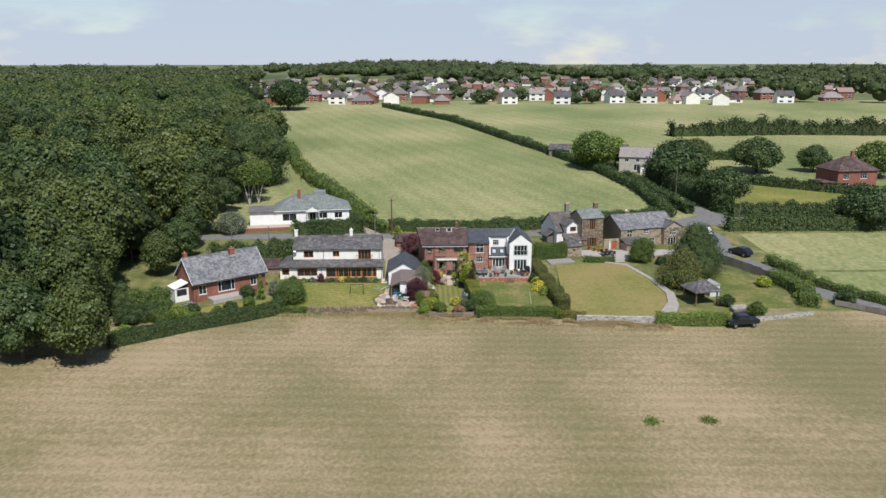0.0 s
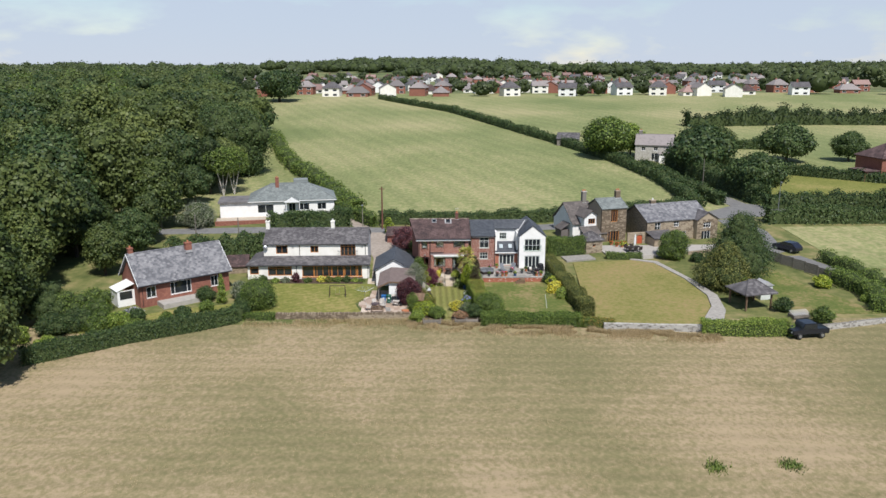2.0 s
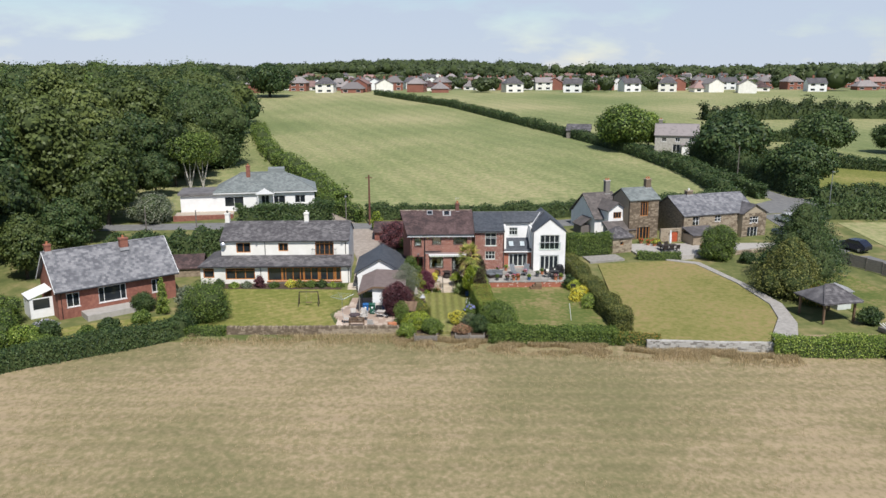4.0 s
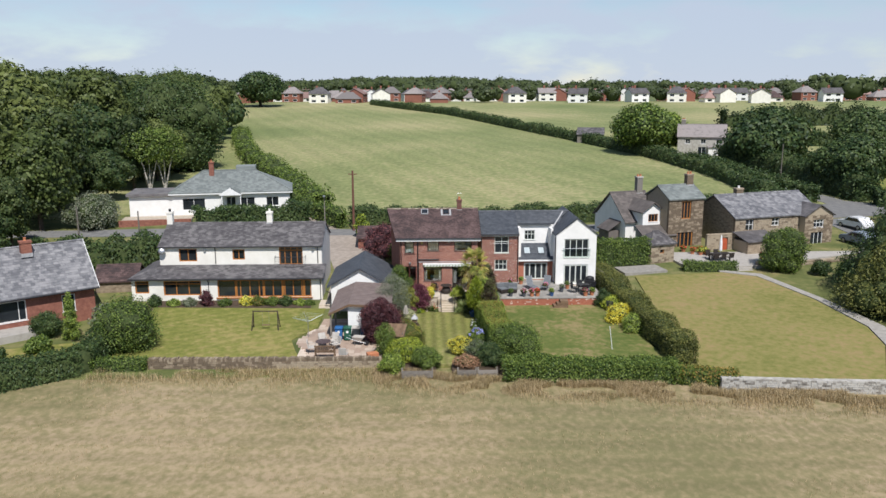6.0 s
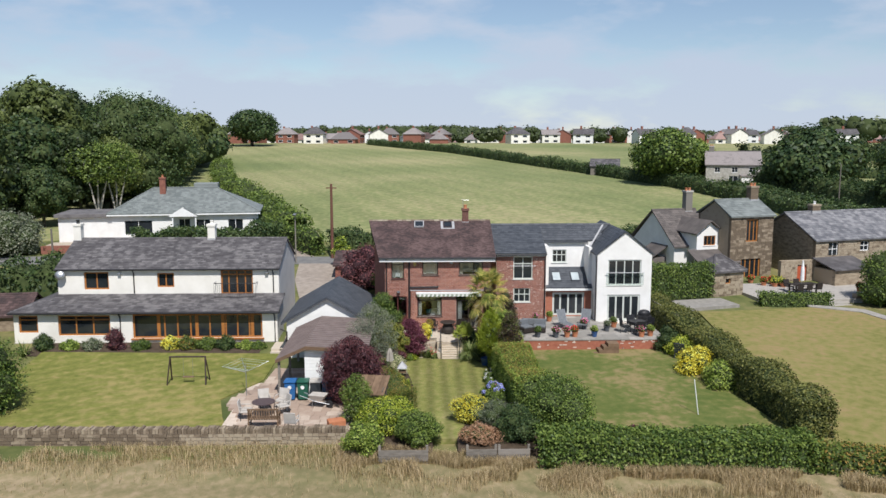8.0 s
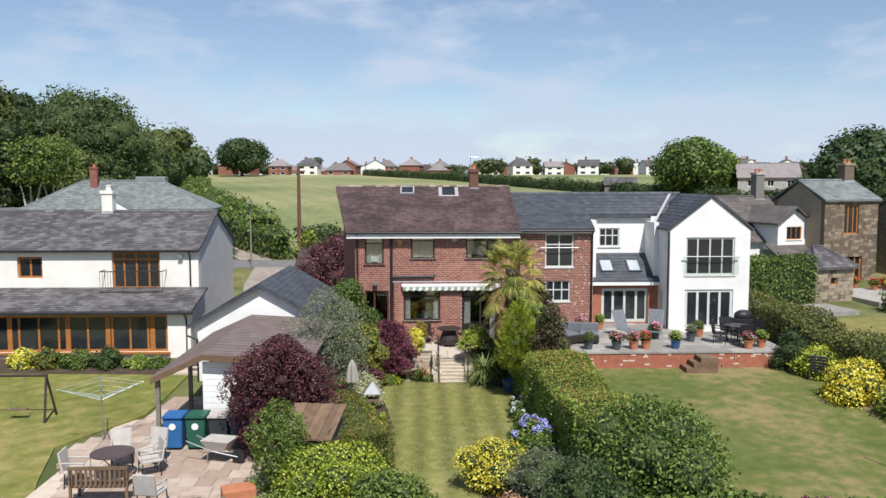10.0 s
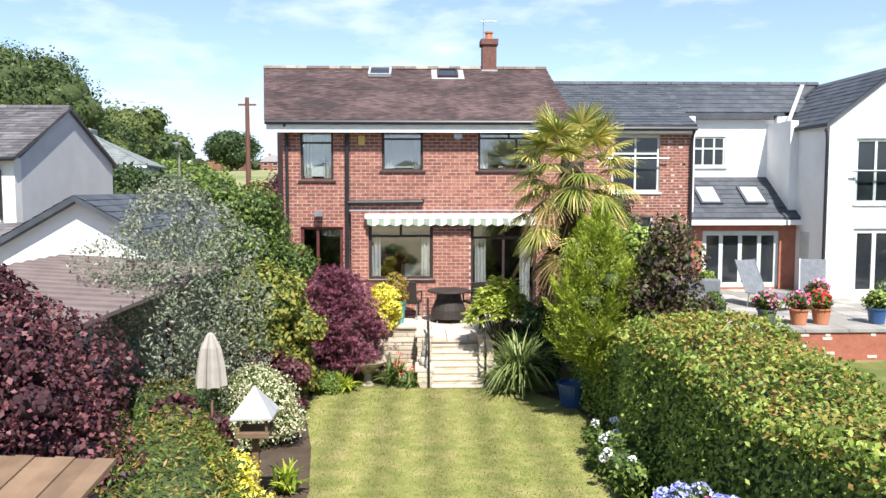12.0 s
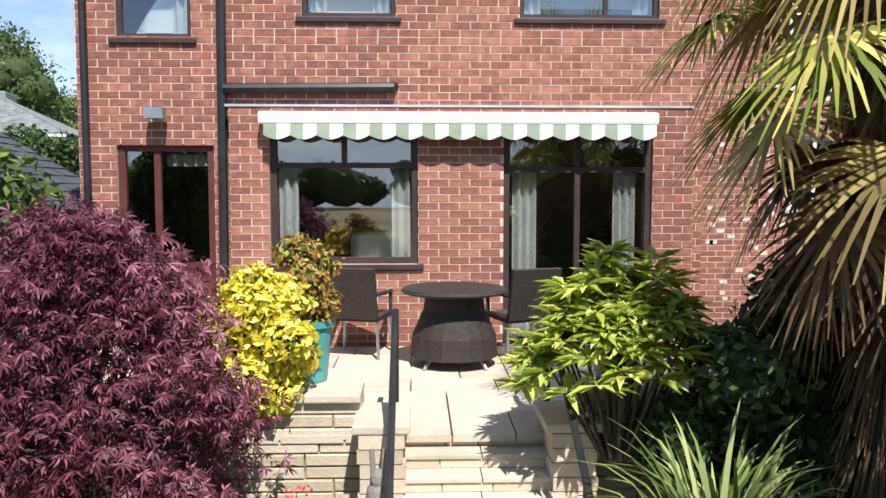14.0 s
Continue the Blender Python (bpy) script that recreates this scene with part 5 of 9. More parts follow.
# ---- upper bungalow with the hipped roof ----
def hip_roof(parent, x0, x1, y0, y1, ze, zr, xa, xb, material, tile=None, seed=1, thick=0.12):
    ym = (y0 + y1) / 2
    bm = bmesh.new()
    prism(bm, [(x0, y0, ze), (x1, y0, ze), (xb, ym, zr), (xa, ym, zr)], (0, 0, thick))
    prism(bm, [(x1, y1, ze), (x0, y1, ze), (xa, ym, zr), (xb, ym, zr)], (0, 0, thick))
    prism(bm, [(x0, y1, ze), (x0, y0, ze), (xa, ym, zr)], (0, 0, thick))
    prism(bm, [(x1, y0, ze), (x1, y1, ze), (xb, ym, zr)], (0, 0, thick))
    r = part("roof", bm, material, parent)
    if tile:
        w = x1 - x0
        tiles((x0, y0, ze + thick + 0.004), (w, 0, 0), (0, ym - y0, zr - ze), tile[0], tile[1], material, r, lim=lambda f: ((xa - x0) / w * f, 1 - (x1 - xb) / w * f), seed=seed)
    bm = bmesh.new()
    for p, q in (((x0, y0, ze), (xa, ym, zr)), ((x1, y0, ze), (xb, ym, zr)), ((xa, ym, zr), (xb, ym, zr))):
        tube(bm, [Vector(p) + Vector((0, 0, thick + 0.02)), Vector(q) + Vector((0, 0, thick + 0.02))], 0.08, 6)
    part("hip_tiles", bm, material, r)
    return r


B2 = thing("upper_bungalow", pose(-29.5, 155.0, 3.1, 0, 0, 9), "white bungalow with hipped grey-green slate roof", "house")
o2 = [(1.6, 4.4, 0.6, 2.1), (7.0, 8.2, 0.2, 2.2), (8.6, 10.6, 0.9, 2.1), (12.0, 13.6, 0.9, 2.1)]
bm = bmesh.new()
wall_x(bm, 0.4, 15.0, -1.0, 2.7, 0.4, 0.3, o2)
part("wall", bm, RENDER_W, B2)
bm = bmesh.new()
bx(bm, 0.4, 0.7, 0.7, 8.6, -1, 2.7), bx(bm, 14.7, 15.0, 0.7, 8.6, -1, 2.7), bx(bm, 0.7, 14.7, 8.3, 8.6, -1, 2.7)
part("wall", bm, RENDER_W, B2)
hip_roof(B2, 0, 15.4, 0, 9, 2.7, 5.1, 4.0, 10.6, SLATE_GREEN, (0.35, 0.28), 45)
for a, b, lo, hi in o2:
    window(B2, a, b, lo, hi, 0.46, WHITE, (0.5,), None, None)
part("gutter", box(0, 15.4, -0.06, 0.02, 2.6, 2.72), WHITE, B2)
bm = bmesh.new()
prism(bm, [(6.4, -0.7, 2.6), (9.0, -0.7, 2.6), (7.7, -0.7, 3.4)], (0, 2.2, 0))
part("porch_roof", bm, SLATE_GREEN, B2)
bm = bmesh.new()
prism(bm, [(6.3, -0.75, 2.5), (9.1, -0.75, 2.5), (7.7, -0.75, 3.35), (7.7, -0.75, 3.5), (6.2, -0.75, 2.6)], (0, 0.05, 0))
bx(bm, 6.5, 6.62, -0.65, -0.53, 0, 2.6), bx(bm, 8.8, 8.92, -0.65, -0.53, 0, 2.6)
part("porch_front", bm, WHITE, B2)
chimney(B2, 5.1, 3.6, 4.0, 6.4, 0.6, 0.6, BRICK_FAR, 1, "red-brick chimney")
bm = bmesh.new()
bx(bm, -4.8, 0.39, 0.5, 0.8, -1.2, 2.5), bx(bm, -4.8, -4.5, 0.8, 6, -1.2, 2.5)
part("annexe_wall", bm, RENDER_W, B2)
part("annexe_roof", box(-5.1, 0.1, 0.1, 6.4, 2.5, 2.85, 0.03), SLATE, B2, "flat grey annexe roof")
part("terrace_wall", box(-5.4, 3.0, -3.6, -3.2, -2.0, 0.1), BRICK_FAR, B2)
part("terrace", box(-5.4, 3.0, -3.2, 0.38, -2.0, -0.02), FLAG, B2)
part("dormer", box(8.0, 10.6, 6.0, 8.0, 4.2, 5.6, 0.1), SLATE_GREEN, B2)

# ---- stone tower house, white cottage, hut and stone row ----
def coursed(parent, x0, x1, z0, z1, y, opens, seed, course=0.2):
    """Rubble stones of uneven length standing a little proud of a wall along x."""
    rng = np.random.default_rng(seed)
    V, F = [], []
    z = z0
    while z < z1 - 0.05:
        hh = min(course * rng.uniform(0.7, 1.25), z1 - z)
        mid = z + hh / 2
        edges = [x0] + sorted(v for o in opens if o[2] < mid < o[3] for v in o[:2]) + [x1]
        for a, b in zip(edges[::2], edges[1::2]):
            x = a
            while x < b - 0.02:
                q = min(x + rng.uniform(0.22, 0.6), b)
                d = rng.uniform(0.008, 0.04)
                i = len(V)
                p0, p1, lo, hi = x + 0.008, q - 0.008, z + 0.008, z + hh - 0.008
                V += [(p0, y - d, lo), (p1, y - d, lo), (p1, y - d, hi), (p0, y - d, hi), (p0, y + 0.01, lo), (p1, y + 0.01, lo), (p1, y + 0.01, hi), (p0, y + 0.01, hi)]
                F += [(i, i + 1, i + 2, i + 3), (i, i + 4, i + 5, i + 1), (i + 3, i + 2, i + 6, i + 7), (i, i + 3, i + 7, i + 4), (i + 1, i + 5, i + 6, i + 2)]
                x = q
        z += hh
    me = bpy.data.meshes.new("stonework")
    me.from_pydata(V, [], F)
    finish(me, STONE)
    o = new("stonework", me)
    o.parent = parent
    tagged(o, kind="stuff")


ST = thing("stone_tower_house", pose(29.4, 139.95, 0, 0, 0, 16), "tall narrow gritstone house with oak windows", "house")
ot = [(1.6, 2.8, 4.7, 6.65), (1.2, 3.2, 1.3, 3.3)]
gable_walls(ST, 0, 4.4, 0, 4.6, 0.2, 6.9, 8.1, STONE, ot)
coursed(ST, 0, 4.4, 0.8, 6.9, -0.004, ot, 51)
gable_roof(ST, 0, 4.4, 0, 4.6, 6.95, 8.15, SLATE_GREEN, 0.2, 0.15, 0.1, (0.4, 0.3), 52)
window(ST, *ot[0], 0.08, OAK, (0.33, 0.67), None, STONE, None, "window", 0.1)
window(ST, *ot[1], 0.08, OAK, (0.25, 0.5, 0.75), None, None, None, "glazed_doors", 0.12)
chimney(ST, 3.9, 2.3, 7.9, 9.4, 0.8, 0.6, STONE, 2)
WC = thing("small_white_cottage", pose(25.2, 141.9, 0, 0, 0, 16), "white cottage with grey tiled roof and front gable", "house")
gable_walls(WC, 0, 4.3, 0, 7, 0.4, 4.2, 6.95, RENDER_W, ())
gable_roof(WC, 0, 4.3, 0, 7, 4.25, 7.0, TILE_BROWN, 0.3, 0.2, 0.1, (0.33, 0.3), 54)
bm = bmesh.new()
wall_x(bm, 1.3, 3.8, 3.6, 5.5, -1.4, 0.25, [(2.0, 3.2, 4.3, 5.15)])
prism(bm, [(1.3, -1.4, 5.5), (3.8, -1.4, 5.5), (2.55, -1.4, 6.35)], (0, 0.25, 0))
bx(bm, 1.3, 1.5, -1.15, 2, 3.6, 5.5), bx(bm, 3.6, 3.8, -1.15, 2, 3.6, 5.5)
part("gable_wall", bm, RENDER_W, WC)
window(WC, 2.0, 3.2, 4.3, 5.15, -1.36, OAK, (0.33, 0.67), None, RENDER_W)
bm = bmesh.new()
prism(bm, [(1.0, -1.7, 5.3), (2.55, -1.7, 6.42), (2.55, 3.2, 6.42), (1.0, 3.2, 5.3)], (0, 0, 0.1))
prism(bm, [(2.55, -1.7, 6.42), (4.1, -1.7, 5.3), (4.1, 3.2, 5.3), (2.55, 3.2, 6.42)], (0, 0, 0.1))
part("gable_roof", bm, TILE_BROWN, WC)
bm = bmesh.new()
prism(bm, [(0.4, -3.2, 2.9), (4.6, -3.2, 2.9), (4.6, -1.3, 3.9), (0.4, -1.3, 3.9)], (0, 0, 0.1))
part("lean_to_roof", bm, TILE_BROWN, WC)
part("lean_to_wall", box(0.5, 4.5, -3.0, -2.7, 0.4, 2.9), RENDER_W, WC)
bm = bmesh.new()
prism(bm, [(-1.6, 1.0, 3.0), (0.0, 1.0, 4.0), (0.0, 3.6, 4.0), (-1.6, 3.6, 3.0)], (0, 0, 0.1))
bx(bm, -1.4, 0, 1.2, 3.4, 0.4, 3.0)
part("porch", bm, TILE_BROWN, WC)
chimney(WC, 3.6, 3.5, 6.6, 8.8, 0.7, 0.6, STONE_GREY, 2, "tall pale stone chimney with two clay pots")
HU = thing("stone_hut", pose(25.6, 133.4, 0, 0, 0, 18), "small stone garden store with hipped slate roof", "shed")
bm = bmesh.new()
wall_x(bm, 0.2, 3.0, 0.6, 3.15, 0.2, 0.3, [(1.3, 1.8, 2.2, 2.7)])
bx(bm, 0.2, 0.5, 0.5, 3.0, 0.6, 3.15), bx(bm, 2.7, 3.0, 0.5, 3.0, 0.6, 3.15), bx(bm, 0.5, 2.7, 2.7, 3.0, 0.6, 3.15)
part("wall", bm, STONE, HU)
coursed(HU, 0.2, 3.0, 0.8, 3.15, 0.196, [(1.3, 1.8, 2.2, 2.7)], 56)
hip_roof(HU, 0, 3.2, 0, 3.2, 3.1, 4.2, 1.3, 1.9, SLATE, (0.3, 0.22), 57)
window(HU, 1.3, 1.8, 2.2, 2.7, 0.3, OAK, (), None, OAK)
LH = thing("stone_row_house", pose(36.5, 139.2, 0, 0, 0, 17), "long gritstone house with slate roof and white windows", "house")
ol = [(1.4, 2.45, 3.5, 4.75), (4.9, 5.9, 3.85, 4.75), (4.4, 5.2, 1.9, 3.0), (6.2, 7.3, 1.7, 3.0)]
gable_walls(LH, 0, 11.6, 0, 7.5, 0.2, 4.9, 6.9, STONE, ol)
coursed(LH, 0, 8.7, 0.8, 4.9, -0.004, ol, 58)
gable_roof(LH, 0, 11.6, 0, 7.5, 4.95, 6.95, SLATE_PALE, 0.2, 0.15, 0.1, (0.4, 0.3), 59)
for o in ol:
    window(LH, *o, 0.08, WHITE, (0.5,), 0.5, WHITE)
ow = [(1.2, 2.6, 3.5, 4.4), (0.9, 2.6, 1.2, 3.0)]
WG = part("wing_wall", bmesh.new(), STONE, LH)
bm = bmesh.new()
wall_x(bm, 8.7, 12.6, 0.2, 4.9, -0.9, 0.3, [(8.7 + a, 8.7 + b, c, d) for a, b, c, d in ow])
prism(bm, [(8.7, -0.9, 4.9), (12.6, -0.9, 4.9), (10.65, -0.9, 5.95)], (0, 0.3, 0))
bx(bm, 8.7, 9.0, -0.6, 4, 0.2, 4.9), bx(bm, 12.3, 12.6, -0.6, 4, 0.2, 4.9)
bm.to_mesh(WG.data)
bm.free()
coursed(LH, 8.7, 12.6, 0.8, 4.9, -0.904, [(8.7 + a, 8.7 + b, c, d) for a, b, c, d in ow], 60)
for a, b, c, d in ow:
    window(LH, 8.7 + a, 8.7 + b, c, d, -0.84, WHITE, (0.33, 0.67), 0.6 if c > 3 else None, WHITE)
bm = bmesh.new()
prism(bm, [(8.5, -1.1, 4.75), (10.65, -1.1, 6.0), (10.65, 4, 6.0), (8.5, 4, 4.75)], (0, 0, 0.1))
prism(bm, [(10.65, -1.1, 6.0), (12.8, -1.1, 4.75), (12.8, 4, 4.75), (10.65, 4, 6.0)], (0, 0, 0.1))
part("wing_roof", bm, SLATE, LH)
chimney(LH, 3.2, 3.75, 6.8, 7.7, 0.9, 0.6, STONE, 1, "", WHITE)
bm = bmesh.new()
prism(bm, [(-0.3, -2.6, 2.7), (4.0, -2.6, 2.7), (4.0, 0, 3.4), (-0.3, 0, 3.4)], (0, 0, 0.1))
part("lean_to_roof", bm, SLATE, LH)
bm = bmesh.new()
bx(bm, -0.1, 3.8, -2.4, -2.1, 0.4, 2.7), bx(bm, -0.1, 0.2, -2.1, 0, 0.4, 2.7)
part("lean_to_wall", bm, STONE, LH)
GW = thing("garden_wall", pose(33.3, 138.6, 0, 0, 0, 10), "stone garden wall with a red arched door", "wall")
bm = bmesh.new()
wall_x(bm, 0, 3.4, 0.5, 3.3, 0, 0.35, [(1.6, 2.5, 1.2, 2.9)])
part("wall", bm, STONE, GW)
coursed(GW, 0, 3.4, 0.9, 3.3, -0.004, [(1.6, 2.5, 1.2, 2.9)], 61)
bm = bmesh.new()
bx(bm, 1.6, 2.5, 0.1, 0.16, 1.2, 2.6)
prism(bm, [(1.6, 0.1, 2.6), (2.5, 0.1, 2.6), (2.3, 0.1, 2.82), (2.05, 0.1, 2.9), (1.8, 0.1, 2.82)], (0, 0.06, 0))
part("door", bm, mat("orange-red door paint", [(0.36, 0.07, 0.03), (0.45, 0.11, 0.05)], 4, 0.6), GW, "orange-red boarded arched door")

# ---- farmhouse, barn, brick villa up the lane ----
FH = thing("farmhouse", pose(55.5, 217.5, 0, 0, 0, -18), "grey stone farmhouse with pale roof and white end", "house")
of = [(1.5, 2.5, 7.6, 8.6), (4.5, 5.5, 7.6, 8.6), (7.5, 8.6, 7.6, 8.6), (4.0, 5.6, 5.2, 7.0)]
gable_walls(FH, 0, 9.5, 0, 8, 4.0, 9.0, 11.2, STONE_GREY, of)
gable_roof(FH, 0, 9.5, 0, 8, 9.05, 11.3, TILE_GREY, 0.3, 0.2, 0.12, (0.6, 0.5), 63)
for o in of:
    window(FH, *o, 0.06, WHITE, (0.5,), None, WHITE)
part("white_annexe", box(6.0, 11.0, -3.0, -0.05, 4, 7.0, 0.05), RENDER_W, FH)
part("annexe_roof", box(5.8, 11.2, -3.2, -0.02, 7.0, 7.25, 0.05), TILE_GREY, FH)
chimney(FH, 1.0, 4, 11, 12.4, 0.9, 0.7, STONE_GREY, 2)
BA = thing("barn", pose(40.5, 247.0, 5.2, 0, 0, -14), "grey weathered timber field barn", "barn")
gable_walls(BA, 0, 6.2, 0, 7, -0.6, 2.6, 4.0, GREYWOOD, ())
gable_roof(BA, 0, 6.2, 0, 7, 2.65, 4.0, SLATE, 0.3, 0.2, 0.12, (0.6, 0.5), 65)
VI = thing("brick_villa", pose(101, 186, 3.6, 0, 0, 8), "red-brick hipped villa with a brown tiled roof", "house")
ov = [(1.5, 3.6, 0.5, 2.4), (1.8, 3.4, 3.3, 4.6), (6.5, 8.5, 0.5, 2.4), (6.5, 8.3, 3.3, 4.6)]
bm = bmesh.new()
wall_x(bm, 0.4, 11.0, -1, 5.2, 0.4, 0.3, ov)
part("wall", bm, BRICK_FAR, VI)
bm = bmesh.new()
bx(bm, 0.4, 0.7, 0.7, 9, -1, 5.2), bx(bm, 10.7, 11, 0.7, 9, -1, 5.2), bx(bm, 0.7, 10.7, 8.7, 9, -1, 5.2)
part("wall", bm, BRICK_FAR, VI)
hip_roof(VI, 0, 11.4, 0, 9.4, 5.2, 8.2, 4.5, 6.9, TILE, (0.5, 0.4), 66)
for o in ov:
    window(VI, *o, 0.46, WHITE, (0.33, 0.67), None, WHITE)
chimney(VI, 6.8, 4.7, 7.5, 9.6, 0.7, 0.6, BRICK_FAR, 1)
part("lean_to", box(-3.0, 0.39, 1.0, 6, -1, 2.4, 0.05), BRICK_FAR, VI)
part("lean_to_roof", box(-3.3, 0.38, 0.7, 6.3, 2.4, 2.7, 0.05), TILE, VI)

# ---- garage roof behind the drive ----
DG = thing("low_garage", pose(-4.6, 140.5, 0, 0, 0, 0), "low brick garage with brown tiled roof", "garage")
gable_walls(DG, 0, 6.0, 0, 5, 0.6, 2.75, 3.5, BRICK_FAR, ())
gable_roof(DG, 0, 6.0, 0, 5, 2.8, 3.6, TILE, 0.25, 0.2, 0.1, (0.3, 0.25), 68)

# ---- the town on the crest ----
def town_house(kind, wm, rm, m):
    t = thing("town_house", m, "", "house", "houses of the far estate")
    w, d, e = (11.0, 8.5, 2.3) if kind == "low" else (9.0, 8.5, 4.6)
    ops = []
    for lv in range(1 if kind == "low" else 2):
        ops += [(1.2, 3.4, 0.7 + lv * 2.4, 1.9 + lv * 2.4), (w - 3.4, w - 1.2, 0.7 + lv * 2.4, 1.9 + lv * 2.4)]
    bm = bmesh.new()
    wall_x(bm, 0, w, -2, e, 0, 0.3, ops)
    bx(bm, 0, 0.3, 0.3, d, -2, e), bx(bm, w - 0.3, w, 0.3, d, -2, e), bx(bm, 0.3, w - 0.3, d - 0.3, d, -2, e)
    if kind == "gable":
        prism(bm, [(0, 0, e), (0, d, e), (0, d / 2, e + 2.3)], (0.3, 0, 0)), prism(bm, [(w, 0, e), (w, d, e), (w, d / 2, e + 2.3)], (-0.3, 0, 0))
    part("wall", bm, wm, t)
    bm = bmesh.new()
    if kind == "gable":
        prism(bm, [(-0.3, -0.4, e - 0.2), (w + 0.3, -0.4, e - 0.2), (w + 0.3, d / 2, e + 2.4), (-0.3, d / 2, e + 2.4)], (0, 0, 0.2))
        prism(bm, [(-0.3, d / 2, e + 2.4), (w + 0.3, d / 2, e + 2.4), (w + 0.3, d + 0.4, e - 0.2), (-0.3, d + 0.4, e - 0.2)], (0, 0, 0.2))
    else:
        a, b = 3.2, w - 3.2
        q = [(-0.4, -0.4, e), (w + 0.4, -0.4, e), (w + 0.4, d + 0.4, e), (-0.4, d + 0.4, e)]
        prism(bm, [q[0], q[1], (b, d / 2, e + 3.2), (a, d / 2, e + 3.2)], (0, 0, 0.15)), prism(bm, [q[2], q[3], (a, d / 2, e + 3.2), (b, d / 2, e + 3.2)], (0, 0, 0.15))
        prism(bm, [q[3], q[0], (a, d / 2, e + 3.2)], (0, 0, 0.15)), prism(bm, [q[1], q[2], (b, d / 2, e + 3.2)], (0, 0, 0.15))
    part("roof", bm, rm, t)
    for o in ops:
        w_ = part("window", box(o[0], o[1], 0.05, 0.12, o[2], o[3]), WHITE, t)
        part("pane", box(o[0] + 0.12, o[1] - 0.12, 0.03, 0.049, o[2] + 0.12, o[3] - 0.12), DARKGLASS, w_)
    part("chimney", box(w * 0.3, w * 0.3 + 0.9, d / 2 - 0.4, d / 2 + 0.4, e + 1.6, e + 3.9), BRICK_FAR, t)
    return t


protos = []
for kind, wm, rm, lab in (("low", RENDER_C, TILE_GREY, "pale bungalow with grey hipped roof"), ("hip", BRICK_FAR, TILE_GREY, "brick house with grey hipped roof"), ("low", RENDER_C, TILE_RED, "low cream house with faded red roof"), ("gable", RENDER_W, SLATE, "white gabled house with slate roof"), ("gable", BRICK_FAR, TILE_RED, "brick house with faded red roof"), ("low", RENDER_C, TILE, "cream bungalow with brown roof"), ("hip", RENDER_C, SLATE, "cream house with slate hipped roof"), ("gable", RENDER_C, TILE_GREY, "cream gabled house with grey roof"), ("low", BRICK_FAR, TILE_GREY, "low brick house with grey hipped roof")):
    protos.append((kind, wm, rm, lab))
rng = np.random.default_rng(77)
built = {}
def put_house(x, y, turn):
    k = int(rng.integers(0, len(protos)))
    m = pose(x, y, land(x, y) - 0.4, 0, 0, turn)
    if k not in built:
        built[k] = tagged(town_house(protos[k][0], protos[k][1], protos[k][2], m), protos[k][3])
    else:
        copy_thing(built[k], m)


for row, y in enumerate((440, 466, 498, 540, 590, 650, 720, 800, 880)):
    x = -115 - row * 22 + rng.uniform(0, 10)
    while x < 175 + row * 32:
        if rng.random() < 0.86:
            put_house(x, y + rng.uniform(-6, 6) - (max(0, x - 110) * 0.28 if row < 4 else 0), rng.uniform(-18, 18) + (0 if rng.random() < 0.7 else 90))
        x += rng.uniform(12, 17) + row * 0.8

# ---- stonework of the gardens ----
def stone_course_wall(name, m, length, hgt, depth, label, material, course=0.1, piece=(0.22, 0.5), seed=1, cap=None, uneven=0.012, cap_len=0.6, category="wall", kind=""):
    """A wall of separate stones in courses on a core, along local x, facing -y."""
    t = thing(name, m, label, category, kind=kind)
    part("core", box(0.02, length - 0.02, 0.02, depth - 0.02, -0.4, hgt - 0.01), MORTAR if material is STEPSTONE else STONE_GREY, t)
    rng = np.random.default_rng(seed)
    z, cache, count = 0.0, {}, 0
    rows = max(1, int(round(hgt / course)))
    for r in range(rows):
        z = r * hgt / rows
        x = 0.0
        while x < length - 0.01:
            w = round(rng.uniform(*piece), 1)
            if length - x - w < piece[0] * 0.6:
                w = round(length - x, 2)
            key = (w, round(hgt / rows, 3))
            if key not in cache:
                bm = box(-w / 2 + 0.005, w / 2 - 0.005, -0.02, depth + 0.02, 0.004, hgt / rows - 0.006)
                bmesh.ops.bevel(bm, geom=[e for e in bm.edges if abs(e.verts[0].co.y - e.verts[1].co.y) < 1e-5 and e.verts[0].co.y < 0], offset=0.008, segments=1, affect="EDGES")
                me = bpy.data.meshes.new("stone")
                bm.to_mesh(me)
                bm.free()
                finish(me, material)
                cache[key] = me
            o = new("stone", cache[key])
            o.parent, o.location = t, (x + w / 2, rng.uniform(-uneven, uneven), z)
            count += 1
            x += w
    if cap:
        x = 0.0
        while x < length - 0.01:
            w = min(cap_len, length - x)
            o = part("coping", box(x + 0.004, x + w - 0.004, -0.06, depth + 0.06, hgt, hgt + 0.06, 0.012), cap, t)
            x += w
    return t


PF, PZ = 120.75, 1.15
stone_course_wall("retaining_wall", pose(-0.3, PF, 0.28), 4.0, 1.1, 0.3, "buff coursed stone retaining wall under the patio", STEPSTONE, 0.095, (0.25, 0.5), 71, FLAG)
stone_course_wall("retaining_wall", pose(5.25, PF, 0.28), 2.0, 1.1, 0.3, "buff coursed stone retaining wall under the patio", STEPSTONE, 0.095, (0.25, 0.5), 72, FLAG)
PT = thing("patio", pose(0, 0, 0), "sunlit buff flagstone patio", "patio", kind="structure")
part("base", box(-0.28, 7.25, PF + 0.22, 123.85, -0.2, 1.085), MORTAR, PT)
rng = np.random.default_rng(5)
y = PF - 0.04
